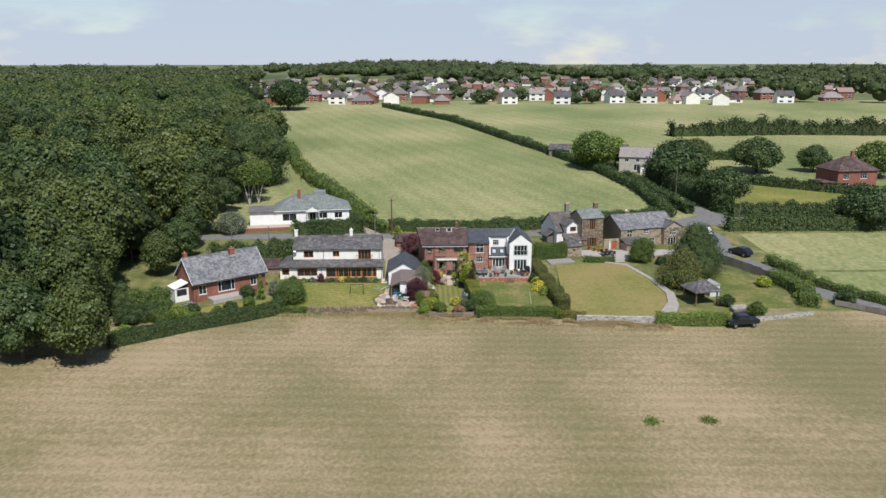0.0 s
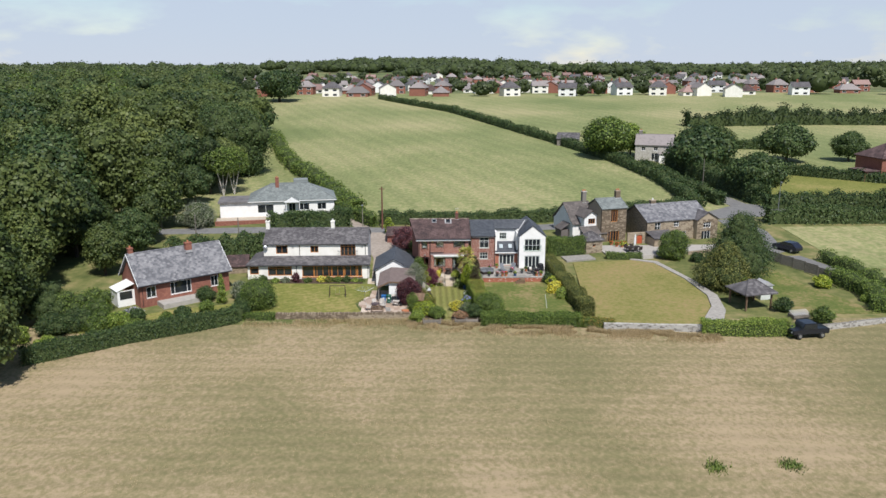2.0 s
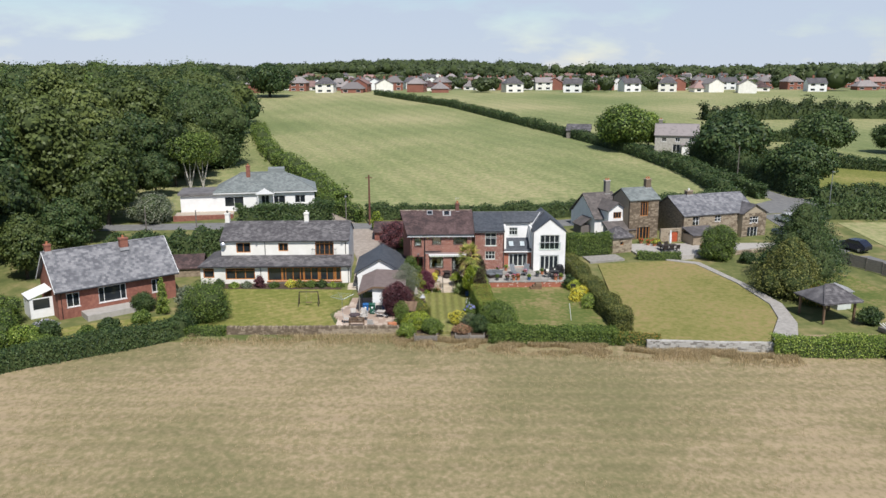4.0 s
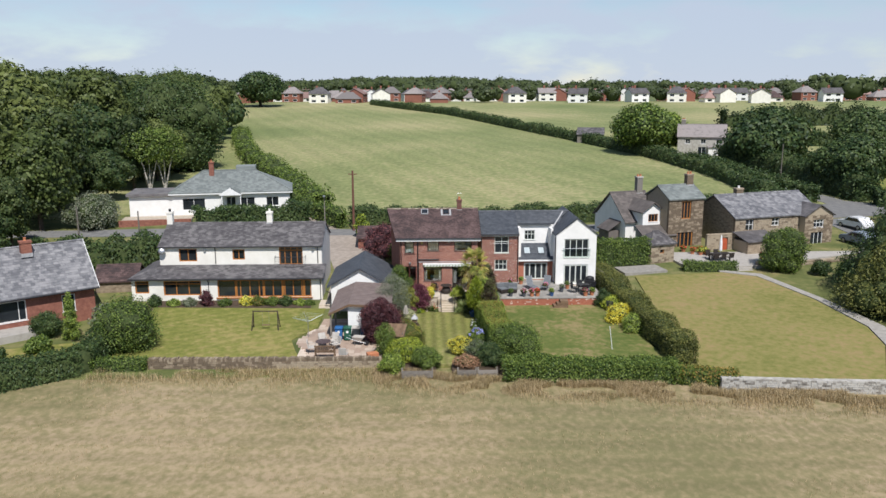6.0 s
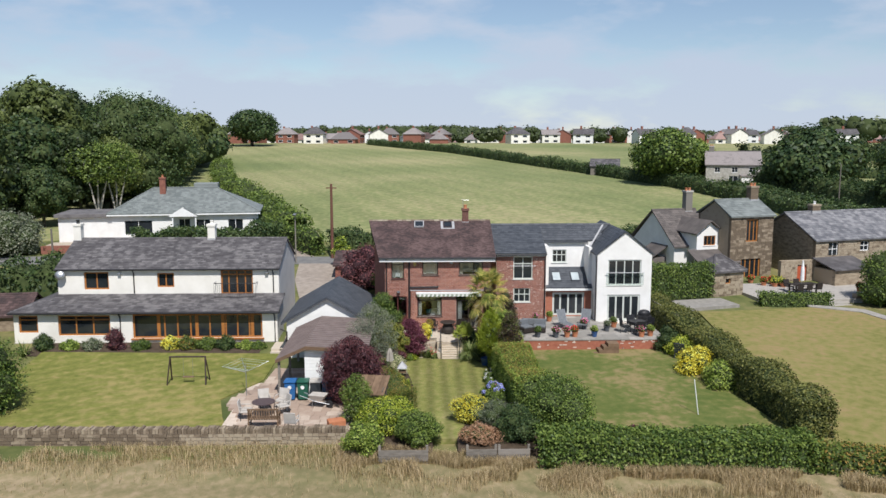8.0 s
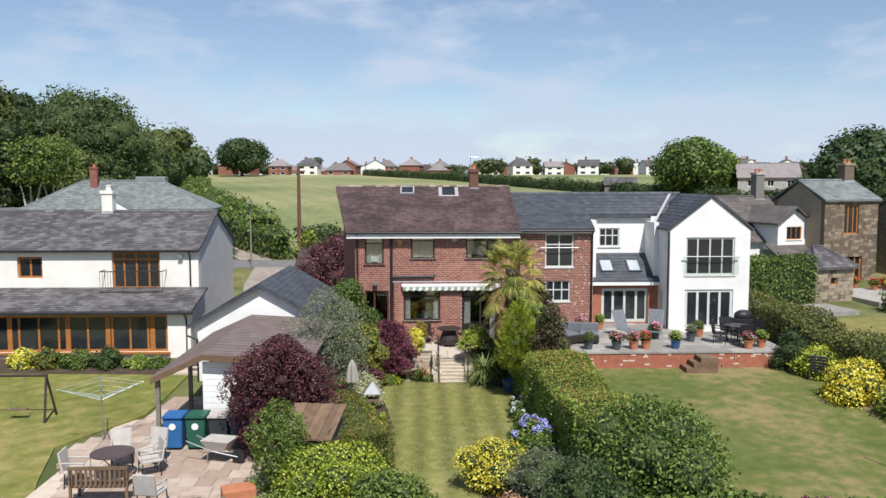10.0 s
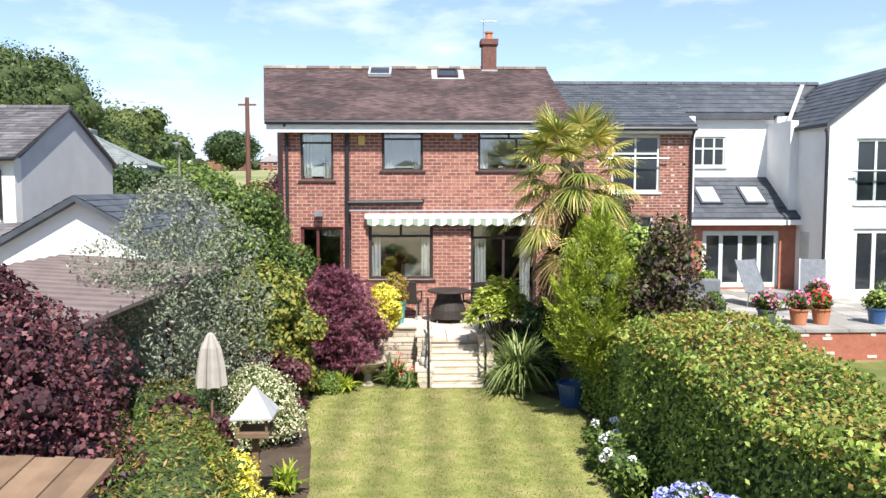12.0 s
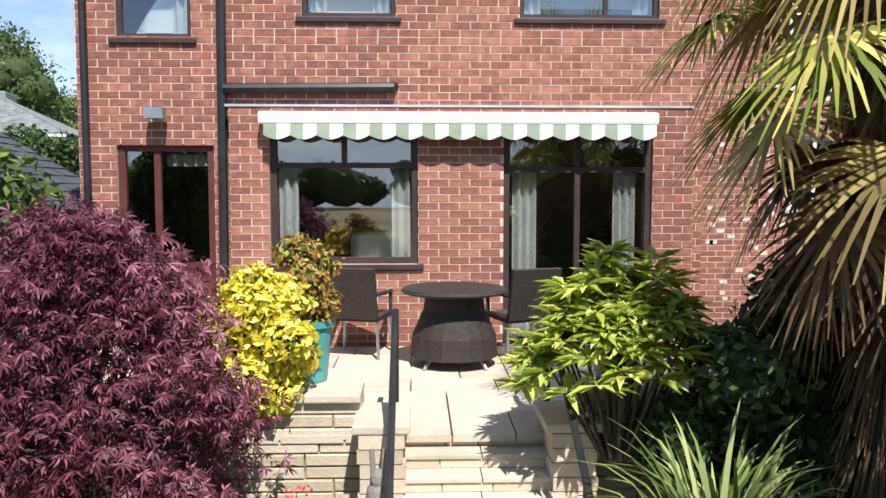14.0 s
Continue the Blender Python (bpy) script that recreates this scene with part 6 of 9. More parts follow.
while y < 123.8:
    dpt = min(rng.choice([0.45, 0.6]), 123.86 - y)
    x = -0.32
    while x < 7.24:
        w = min(rng.choice([0.45, 0.6, 0.75]), 7.26 - x)
        if w > 0.1:
            o = part("flag", box(x + 0.006, x + w - 0.006, y + 0.006, y + dpt - 0.006, 1.09, 1.15 + rng.uniform(-0.003, 0.003), 0.006), FLAG, PT)
        x += w
    y += dpt
SP = thing("garden_steps", pose(0, 0, 0), "pale stone garden steps with black handrails", "steps", kind="structure")
for k in range(8):
    zt, yf = PZ - 0.1 * k, PF - 0.175 * k
    if k:
        part("step_core", box(3.98, 4.99, yf + 0.03, yf + 0.4, 0.1, zt - 0.045), MORTAR, SP)
    cut = [3.98, 4.47 + rng.uniform(-0.1, 0.1), 4.99]
    for a, b in zip(cut, cut[1:]):
        if k:
            part("tread", box(a + 0.003, b - 0.003, yf, yf + 0.2, zt - 0.034, zt, 0.007), FLAG, SP)
    cut = [3.98, 4.2 + rng.uniform(0, 0.1), 4.55 + rng.uniform(-0.1, 0.1), 4.99]
    for a, b in zip(cut, cut[1:]):
        part("riser_stone", box(a + 0.004, b - 0.004, yf + 0.015, yf + 0.06, zt - 0.098, zt - 0.037, 0.005), STEPSTONE, SP)
for x0 in (3.72, 4.99):
    for y0, y1, hgt in ((119.66, 120.35, 0.42), (120.35, 120.95, 0.98)):
        stone_course_wall("step_wall", pose(x0 + 0.26, y0, 0.28, 0, 0, 90), y1 - y0, hgt, 0.26, "low coursed stone wall beside the steps", STEPSTONE, 0.095, (0.3, 0.5), int(x0 * 10), FLAG, cap_len=0.7)
for x in (3.93, 5.04):
    RL = thing("handrail", pose(0, 0, 0), "black steel handrail beside the steps", "handrail", "handrails")
    pts = [(x, 119.5, 1.1), (x, 119.62, 1.2), (x, 120.98, 1.98), (x, 121.15, 1.95)]
    bm = bmesh.new()
    tube(bm, pts, 0.024, 8)
    part("rail", bm, BLACK, RL)
    for px, pz, lo in ((119.62, 1.2, 0.3), (121.0, 1.97, 1.12)):
        bm = bmesh.new()
        tube(bm, [(x, px, lo), (x, px, pz)], 0.024, 8)
        part("post", bm, BLACK, RL)
# brick terrace of the white house
TB = thing("terrace", pose(0, 0, 0), "paved terrace behind a low red-brick wall", "terrace", kind="structure")
part("base", box(8.6, 17.7, 120.1, 124.65, 0.0, 1.38), MORTAR, TB)
part("base", box(8.6, 14.4, 124.65, 126.3, 0.0, 1.38), MORTAR, TB)
part("brick_wall", box(8.6, 17.7, 119.98, 120.1, 0.3, 1.38), BRICK_SPECK, TB)
rng = np.random.default_rng(15)
for j in range(11):
    y = 119.94 + j * 0.58
    x = 8.55
    while x < (17.7 if y < 124.0 else 14.3):
        w = min(rng.choice([0.6, 0.9]), 17.75 - x)
        part("flag", box(x + 0.006, x + w - 0.006, y + 0.006, min(y + 0.574, 126.3), 1.385, 1.45 + rng.uniform(-0.003, 0.003)), FLAG_GREY, TB)
        x += w
for k in range(4):
    part("step", box(13.1 + k * 0.28, 14.6, 119.2, 119.94, 0.6 + k * 0.19, 0.79 + k * 0.19, 0.01), BROWNWOOD, TB)
rng = np.random.default_rng(9)
bm = bmesh.new()
for i in range(36):
    x, z = rng.uniform(8.7, 17.4), 0.85 + 0.075 * rng.integers(0, 7)
    bx(bm, x, x + rng.choice([0.1, 0.2]), 119.97, 119.981, z, z + 0.06)
tagged(part("white_brick_faces", bm, FLECK, TB), kind="stuff")
# cottage patio
CPV = thing("paved_terrace", pose(0, 0, 0), "curving pink and buff flagged terrace", "patio", kind="structure")
part("base", box(-6.6, -0.6, 108.0, 120.0, 0.02, 0.24), MORTAR, CPV)
rng = np.random.default_rng(16)
for j in range(21):
    y = 107.95 + j * 0.58
    left = -5.9 - 1.2 * math.exp(-((y - 112.3) / 1.8) ** 2) if y < 115 else -5.9 + 0.05 * (y - 115)
    x = left
    while x < -0.7:
        w = min(rng.choice([0.45, 0.6, 0.75]), -0.65 - x)
        if w > 0.1:
            part("flag", box(x + 0.006, x + w - 0.006, y + 0.006, y + 0.574, 0.16, 0.3 + rng.uniform(-0.004, 0.004)), FLAG_PINK, CPV)
        x += w
for k in range(3):
    part("step", box(-6.5, -5.3, 120.4 + k * 0.3, 122.6, 0.3 + k * 0.15, 0.45 + k * 0.15, 0.01), FLAG, CPV)
# dry-stone field walls with upright copings
def field_wall(path, hgt, wid, label, seed, material=STONE_GREY, upright=True, zb=None):
    t = thing("field_wall", pose(0, 0, 0), label, "wall", kind="structure")
    rng = np.random.default_rng(seed)
    for (xa, ya), (xb, yb) in zip(path, path[1:]):
        ln, an = math.hypot(xb - xa, yb - ya), math.degrees(math.atan2(yb - ya, xb - xa))
        m0 = pose(xa, ya, (land(xa, ya) + land(xb, yb)) / 2 - 0.1 if zb is None else zb, 0, 0, an)
        bm = bmesh.new()
        bx(bm, 0, ln, -wid * 0.4, wid * 0.4, -0.3, hgt, m0)
        part("core", bm, material, t)
        bm = bmesh.new()
        rows = int(hgt / 0.13)
        for r in range(rows):
            x = rng.uniform(-0.2, 0)
            while x < ln:
                w = rng.uniform(0.18, 0.42)
                q = wid / 2 + rng.uniform(-0.02, 0.03)
                bx(bm, max(x, 0) + 0.01, min(x + w, ln) - 0.01, -q, q, r * hgt / rows + 0.01, (r + 1) * hgt / rows - 0.008, m0)
                x += w
        tagged(part("stonework", bm, material, t), kind="stuff")
        if upright:
            x = 0.0
            while x < ln - 0.05:
                w = rng.uniform(0.09, 0.16)
                hh = rng.uniform(0.18, 0.27)
                bm = bmesh.new()
                bx(bm, x + 0.008, x + w - 0.008, -wid * 0.5, wid * 0.5, hgt, hgt + hh, m0 @ Matrix.Shear("XZ", 4, (rng.uniform(-0.06, 0.06), 0)))
                part("coping_stone", bm, material, t)
                x += w


field_wall([(-16.5, 107.75), (-8, 107.55), (-0.5, 107.5)], 0.62, 0.42, "dry-stone garden wall with upright coping stones", 81, STONE)
field_wall([(21.5, 103.2), (27, 102.6), (32.4, 102.2)], 0.95, 0.45, "pale stone field wall", 82, upright=False)
field_wall([(45.5, 102.2), (50, 103.2), (55.5, 104.6)], 0.7, 0.4, "low pale stone wall", 83, upright=False)
# low timber edging in front of the brick house garden
FE = thing("low_fence", pose(0, 0, 0), "low weathered timber board fence", "fence")
for a, b in ((0.9, 3.0), (4.6, 5.9), (5.95, 7.3)):
    for k in range(2):
        part("board", box(a, b, 105.3, 105.34, 0.02 + k * 0.26, 0.26 + k * 0.26), GREYWOOD, FE)
    for x in (a + 0.05, b - 0.05):
        part("post", box(x - 0.05, x + 0.05, 105.34, 105.44, -0.1, 0.7), GREYWOOD, FE)
# paths and terraces of the stone houses
drape("garden_path", [(32.9, 103.4), (35.2, 103.2), (37.6, 108.5), (38.6, 114), (37.4, 121), (35.2, 129), (31.5, 130.6), (31.5, 129.9), (34.5, 128.3), (36.6, 121), (37.3, 114), (36.4, 110), (34.1, 106)], FLAG_GREY, "curving grey garden path", "path", zfun=lambda x, y: lawn_stone(x, y) + 0.03, thick=0.5)
drape("stone_terrace", [(28.6, 132.2), (31.0, 131.2), (36.5, 131.6), (44, 135), (50, 137.5), (49.5, 141), (36.5, 138.9), (29.8, 139.9), (28.2, 136)], FLAG_GREY, "grey flagged terrace of the stone houses", "terrace", zfun=lambda x, y: 1.45, thick=0.6)
drape("small_patio", [(22.0, 129.2), (26.5, 130.4), (26.0, 133), (21.6, 132)], FLAG_GREY, "small grey patio by the hut", "patio", zfun=lambda x, y: 1.3, thick=0.4)
stone_course_wall("terrace_wall", pose(36.0, 131.6, 0.9, 0, 0, 17), 3.2, 0.9, 0.4, "stone planter wall with red flowers", STONE, 0.15, (0.3, 0.6), 85)
stone_course_wall("terrace_wall", pose(41.0, 132.6, 0.5, 0, 0, 17), 9.0, 1.1, 0.4, "low stone terrace wall", STONE, 0.18, (0.3, 0.7), 86)
STP = thing("terrace_steps", pose(33.6, 130.6, 0, 0, 0, 10), "short flight of grey stone steps", "steps")
for k in range(3):
    part("step", box(0, 1.8, k * 0.35, 1.6, 0.95 + k * 0.16, 1.11 + k * 0.16, 0.01), FLAG_GREY, STP)

# ---- furniture and small garden things ----
def pot(x, y, z, r, hgt, material, label, name="plant_pot", foliage=None, fl_h=0.4, n=500, leaf=0.07, seed=1, group="", flowers=None):
    t = thing(name, pose(x, y, z), label, "plant pot", group)
    bm = bmesh.new()
    lathe(bm, [(r * 0.7, 0), (r * 0.74, 0.02), (r * 0.95, hgt * 0.9), (r * 1.06, hgt * 0.9), (r * 1.06, hgt), (r * 0.92, hgt), (r * 0.9, hgt - 0.05)], 20)
    part("pot", bm, material, t)
    if foliage:
        rng = np.random.default_rng(seed)
        b = clumps(rng, 5, r * 1.1, r * 1.1, hgt - 0.03, hgt + fl_h, r * 0.6, r * 0.85)
        o = new("foliage", crown_mesh("foliage", b, n, leaf, leaf * 0.55, foliage, seed))
        o.parent = t
        if flowers:
            o = new("flowers", crown_mesh("flowers", [((c[0], c[1], c[2] + 0.03), rr) for c, rr in b], n // 3, leaf * 0.9, leaf * 0.8, flowers, seed + 1, core=0))
            o.parent = t
    return t


TEAL = mat("teal glazed ceramic", [(0.05, 0.25, 0.25), (0.09, 0.34, 0.33)], 3, 0.3, spec=0.6)
BLUE = mat("blue glazed ceramic", [(0.02, 0.06, 0.16), (0.04, 0.1, 0.24)], 3, 0.3, spec=0.6)
LEADGREY = mat("grey planter", [(0.06, 0.065, 0.075), (0.1, 0.105, 0.115)], 3, 0.6)
RATTAN = mat("dark woven rattan", [(0.02, 0.016, 0.014), (0.045, 0.036, 0.03)], 30, 0.6, 0.5, 90)
FL_RED = leafmat("red petals", [(0.4, 0.012, 0.015), (0.6, 0.04, 0.04)], tr=0.1)
FL_PINK = leafmat("pink petals", [(0.5, 0.06, 0.2), (0.75, 0.25, 0.4)], tr=0.1)
FL_BLUE = leafmat("blue hydrangea petals", [(0.16, 0.2, 0.55), (0.35, 0.4, 0.75)], tr=0.1)
FL_LILAC = leafmat("lilac hydrangea petals and leaves", [(0.05, 0.09, 0.03), (0.2, 0.21, 0.33), (0.4, 0.4, 0.5)], tr=0.1)
FL_WHITE = leafmat("white petals", [(0.6, 0.6, 0.55), (0.8, 0.8, 0.76)], tr=0.1)
LF_ORANGE = leafmat("orange brown foliage", [(0.16, 0.09, 0.02), (0.28, 0.2, 0.04), (0.2, 0.24, 0.05)])
tp = pot(3.28, 121.12, 1.44, 0.19, 0.46, TEAL, "tall teal glazed pot with a small conifer", foliage=LF_ORANGE, fl_h=0.62, n=1500, leaf=0.05, seed=3)
part("emblem", box(-0.08, 0.08, -0.19, -0.16, 0.16, 0.32), LEADGREY, tp, "square leaf emblem")
pot(1.25, 121.6, PZ, 0.2, 0.42, TEAL, "teal glazed pot by the back door", foliage=LF_MID, seed=4)
pot(5.55, 121.0, 1.44, 0.2, 0.36, BLUE, "dark blue glazed pot with a broad-leaved plant", foliage=LF_BRIGHT, fl_h=0.3, seed=5)
pot(6.5, 118.35, 0.35, 0.27, 0.46, BLUE, "large blue tub beside the lawn", foliage=None)
RT = thing("round_table", pose(4.45, 122.95, PZ), "round dark rattan garden table", "table")
bm = bmesh.new()
lathe(bm, [(0.44, 0.7), (0.5, 0.71), (0.52, 0.73), (0.5, 0.755), (0.44, 0.757)], 32)
part("tabletop", bm, RATTAN, RT)
bm = bmesh.new()
lathe(bm, [(0.43, 0.1), (0.41, 0.3), (0.3, 0.55), (0.28, 0.7)], 20)
part("apron", bm, RATTAN, RT)
for k in range(4):
    a = k * math.pi / 2 + 0.78
    bm = bmesh.new()
    tube(bm, [(0.42 * math.cos(a), 0.42 * math.sin(a), 0), (0.3 * math.cos(a), 0.3 * math.sin(a), 0.14)], 0.02, 8)
    part("leg", bm, METAL, RT)


def chair(name, m, label, material, group, legs=BLACK, recline=10):
    t = thing(name, m, label, "chair", group)
    part("seat", box(-0.27, 0.27, -0.26, 0.26, 0.38, 0.44, 0.02), material, t)
    bm = bmesh.new()
    bx(bm, -0.27, 0.27, 0.0, 0.05, 0.0, 0.52, pose(0, 0.24, 0.42, -recline))
    part("backrest", bm, material, t)
    for sx in (-0.25, 0.25):
        bm = bmesh.new()
        tube(bm, [(sx, -0.24, 0.42), (sx, -0.26, 0.64), (sx, 0.3, 0.66)], 0.022, 6)
        part("armrest", bm, material, t)
        for sy in (-0.22, 0.22):
            bm = bmesh.new()
            tube(bm, [(sx, sy, 0.38), (sx * 1.08, sy * 1.1, 0)], 0.017, 6)
            part("leg", bm, legs, t)
    return t


ch = chair("garden_chair", pose(5.15, 123.35, PZ, 0, 0, 200), "dark woven rattan garden chair", RATTAN, "chairs round the table", METAL)
for x, y, r in ((3.5, 123.45, 165), (3.55, 122.1, 80), (5.1, 121.9, -70)):
    if y > 122.5:
        copy_thing(ch, pose(x, y, PZ, 0, 0, r))
WH_CH = mat("bleached grey timber", [(0.4, 0.37, 0.33), (0.52, 0.49, 0.45)], 4, 0.8)
c2 = chair("wooden_garden_chair", pose(-4.0, 110.6, 0.3, 0, 0, -60), "pale folding garden chair", WH_CH, "chairs on the terrace")
for x, y, r in ((-4.2, 111.4, -20), (-5.6, 109.9, 95), (-3.2, 108.4, 170), (-5.0, 111.3, 20)):
    copy_thing(c2, pose(x, y, 0.3, 0, 0, r))
TT = thing("garden_table", pose(-4.85, 110.3, 0.3), "round dark mosaic garden table", "table")
bm = bmesh.new()
lathe(bm, [(0.52, 0.68), (0.55, 0.69), (0.55, 0.72), (0.5, 0.725)], 28)
part("tabletop", bm, mat("brown mosaic", [(0.05, 0.035, 0.035), (0.12, 0.08, 0.075)], 18, 0.4), TT)
for k in range(3):
    a = k * 2.09
    bm = bmesh.new()
    tube(bm, [(0.4 * math.cos(a), 0.4 * math.sin(a), 0), (0.1 * math.cos(a), 0.1 * math.sin(a), 0.4), (0.35 * math.cos(a), 0.35 * math.sin(a), 0.68)], 0.018, 6)
    part("leg", bm, BLACK, TT)
BN = thing("garden_bench", pose(-4.55, 108.9, 0.3), "brown slatted wooden garden bench", "bench")
for k in range(5):
    part("seat_slat", box(-0.7, 0.7, -0.25 + k * 0.1, -0.17 + k * 0.1, 0.4, 0.43), BROWNWOOD, BN)
for k in range(12):
    part("back_slat", box(-0.66 + k * 0.115, -0.6 + k * 0.115, -0.3, -0.27, 0.45, 0.88), BROWNWOOD, BN)
part("top_rail", box(-0.72, 0.72, -0.31, -0.26, 0.86, 0.94), BROWNWOOD, BN)
for sx in (-0.7, 0.64):
    for sy in (-0.3, 0.2):
        part("leg", box(sx, sx + 0.06, sy, sy + 0.06, 0, 0.62 if sy > 0 else 0.92), BROWNWOOD, BN)
    part("armrest", box(sx - 0.01, sx + 0.07, -0.3, 0.28, 0.62, 0.65), BROWNWOOD, BN)
for i, (x, c, lab) in enumerate(((-3.95, (0.03, 0.12, 0.3), "blue plastic wheelie bin by the carport"), (-3.3, (0.02, 0.09, 0.06), "dark green plastic wheelie bin by the carport"), (-2.65, (0.03, 0.035, 0.04), "charcoal wheelie bin with pale lid"), (-2.05, (0.04, 0.07, 0.12), "navy plastic wheelie bin by the carport"))):
    t = thing("wheelie_bin", pose(x, 112.7, 0.3), lab, "bin", "bins by the carport")
    bmat = mat("bin plastic", [c, tuple(k * 1.25 for k in c)], 3, 0.5)
    bm = bmesh.new()
    v = bx(bm, -0.28, 0.28, -0.32, 0.3, 0.06, 0.95)
    for q in v[:4]:
        q.co.x *= 0.82
        q.co.y *= 0.82
    bmesh.ops.bevel(bm, geom=bm.edges[:], offset=0.03, segments=2, affect="EDGES")
    part("body", bm, bmat, t)
    bm = bmesh.new()
    bx(bm, -0.3, 0.3, -0.37, 0.36, 0.955, 1.03)
    bmesh.ops.bevel(bm, geom=bm.edges[:], offset=0.025, segments=2, affect="EDGES")
    part("lid", bm, bmat if i != 2 else WH_CH, t)
    for sx in (-0.27, 0.22):
        bm = bmesh.new()
        lathe(bm, [(0.1, 0), (0.1, 0.05)], 12)
        bmesh.ops.transform(bm, matrix=pose(sx, 0.28, 0.1, 0, 90, 0), verts=bm.verts[:])
        part("wheel", bm, BLACK, t)
    if i < 2:
        bm = bmesh.new()
        lathe(bm, [(0.1, 0), (0.1, 0.004)], 16)
        bmesh.ops.transform(bm, matrix=pose(0, -0.322, 0.72, 90, 0, 0), verts=bm.verts[:])
        part("badge", bm, WHITE, t, "round pale badge")
WB = thing("wheelbarrow", pose(-2.4, 111.5, 0.3, 0, 0, 75), "pale wheelbarrow with black tyre", "wheelbarrow")
bm = bmesh.new()
v = bx(bm, -0.32, 0.32, -0.45, 0.4, 0.38, 0.66)
for q in v[:4]:
    q.co.x *= 0.6
    q.co.y *= 0.6
part("tray", bm, WH_CH, WB)
bm = bmesh.new()
lathe(bm, [(0.1, -0.05), (0.19, -0.04), (0.19, 0.04), (0.1, 0.05)], 16)
bmesh.ops.transform(bm, matrix=pose(0, -0.6, 0.19, 0, 90, 0), verts=bm.verts[:])
part("wheel", bm, BLACK, WB)
for sx in (-0.22, 0.22):
    bm = bmesh.new()
    tube(bm, [(sx * 0.3, -0.6, 0.2), (sx, 0.1, 0.36), (sx * 1.2, 0.85, 0.6)], 0.018, 6), tube(bm, [(sx, 0.2, 0.38), (sx, 0.25, 0)], 0.016, 6)
    part("handle", bm, METAL, WB)
PL = thing("potting_planter", pose(-1.2, 108.6, 0.3, 0, 0, 20), "orange terracotta planter on its side", "planter")
part("body", box(-0.4, 0.4, -0.25, 0.25, 0, 0.42, 0.05), TERRACOTTA, PL)
# rotary dryer, swing, washing-line prop
RD = thing("rotary_dryer", pose(-6.35, 113.4, 0.2), "rotary clothes dryer with fanned lines", "clothes dryer")
bm = bmesh.new()
tube(bm, [(0, 0, 0), (0, 0, 1.75)], 0.022, 8)
part("pole", bm, METAL, RD)
for k in range(4):
    a = k * math.pi / 2 + 0.4
    bm = bmesh.new()
    tube(bm, [(0, 0, 1.35), (1.2 * math.cos(a), 1.2 * math.sin(a), 1.8)], 0.014, 6)
    part("arm", bm, METAL, RD)
bm = bmesh.new()
for r in (0.5, 0.75, 1.0, 1.18):
    for k in range(4):
        a, b = k * math.pi / 2 + 0.4, (k + 1) * math.pi / 2 + 0.4
        tube(bm, [(r * math.cos(a), r * math.sin(a), 1.35 + 0.37 * r), (r * math.cos(b), r * math.sin(b), 1.35 + 0.37 * r)], 0.007, 4)
part("lines", bm, mat("green line", [(0.3, 0.36, 0.3), (0.4, 0.46, 0.4)], 2, 0.6), RD)
SW = thing("swing_seat", pose(-10.0, 115.7, 0.25), "dark timber A-frame garden swing", "swing")
for sx in (-0.95, 0.95):
    for sy in (-0.45, 0.45):
        bm = bmesh.new()
        tube(bm, [(sx * 1.1, sy, 0), (sx, 0, 1.5)], 0.04, 6)
        part("leg", bm, BROWN, SW)
bm = bmesh.new()
tube(bm, [(-1.0, 0, 1.5), (1.0, 0, 1.5)], 0.045, 8)
part("beam", bm, BROWN, SW)
for sx in (-0.25, 0.25):
    bm = bmesh.new()
    tube(bm, [(sx, 0, 1.48), (sx, 0, 0.4)], 0.008, 4)
    part("rope", bm, METAL, SW)
part("seat", box(-0.3, 0.3, -0.1, 0.1, 0.36, 0.4), BROWNWOOD, SW)
PR = thing("line_prop", pose(16.0, 109.6, 0.4), "white washing-line post leaning on the lawn", "post")
bm = bmesh.new()
tube(bm, [(0, 0, 0), (-0.22, 0.1, 1.7)], 0.022, 8)
part("pole", bm, WHITE, PR)
# bird table, parasol, fountain, rabbit statue
BT = thing("bird_table", pose(1.72, 114.05, 0.33), "wooden bird table with grey pitched roof", "bird table")
part("post", box(-0.04, 0.04, -0.04, 0.04, 0, 0.95), BROWNWOOD, BT)
part("tray", box(-0.2, 0.2, -0.2, 0.2, 0.95, 1.02, 0.01), BROWNWOOD, BT)
for sx in (-0.17, 0.17):
    for sy in (-0.17, 0.17):
        part("strut", box(sx - 0.015, sx + 0.015, sy - 0.015, sy + 0.015, 1.02, 1.2), BROWNWOOD, BT)
bm = bmesh.new()
lathe(bm, [(0.36, 1.19), (0.36, 1.21), (0.06, 1.5), (0.02, 1.55)], 4)
bmesh.ops.rotate(bm, cent=(0, 0, 0), matrix=Matrix.Rotation(math.pi / 4, 3, "Z"), verts=bm.verts[:])
part("roof", bm, LEAD, BT)
PA = thing("parasol", pose(1.05, 114.6, 0.3), "folded cream garden parasol", "parasol")
bm = bmesh.new()
tube(bm, [(0, 0, 0), (0, 0, 2.1)], 0.018, 8)
part("pole", bm, BROWNWOOD, PA)
bm = bmesh.new()
n = 24
prev = None
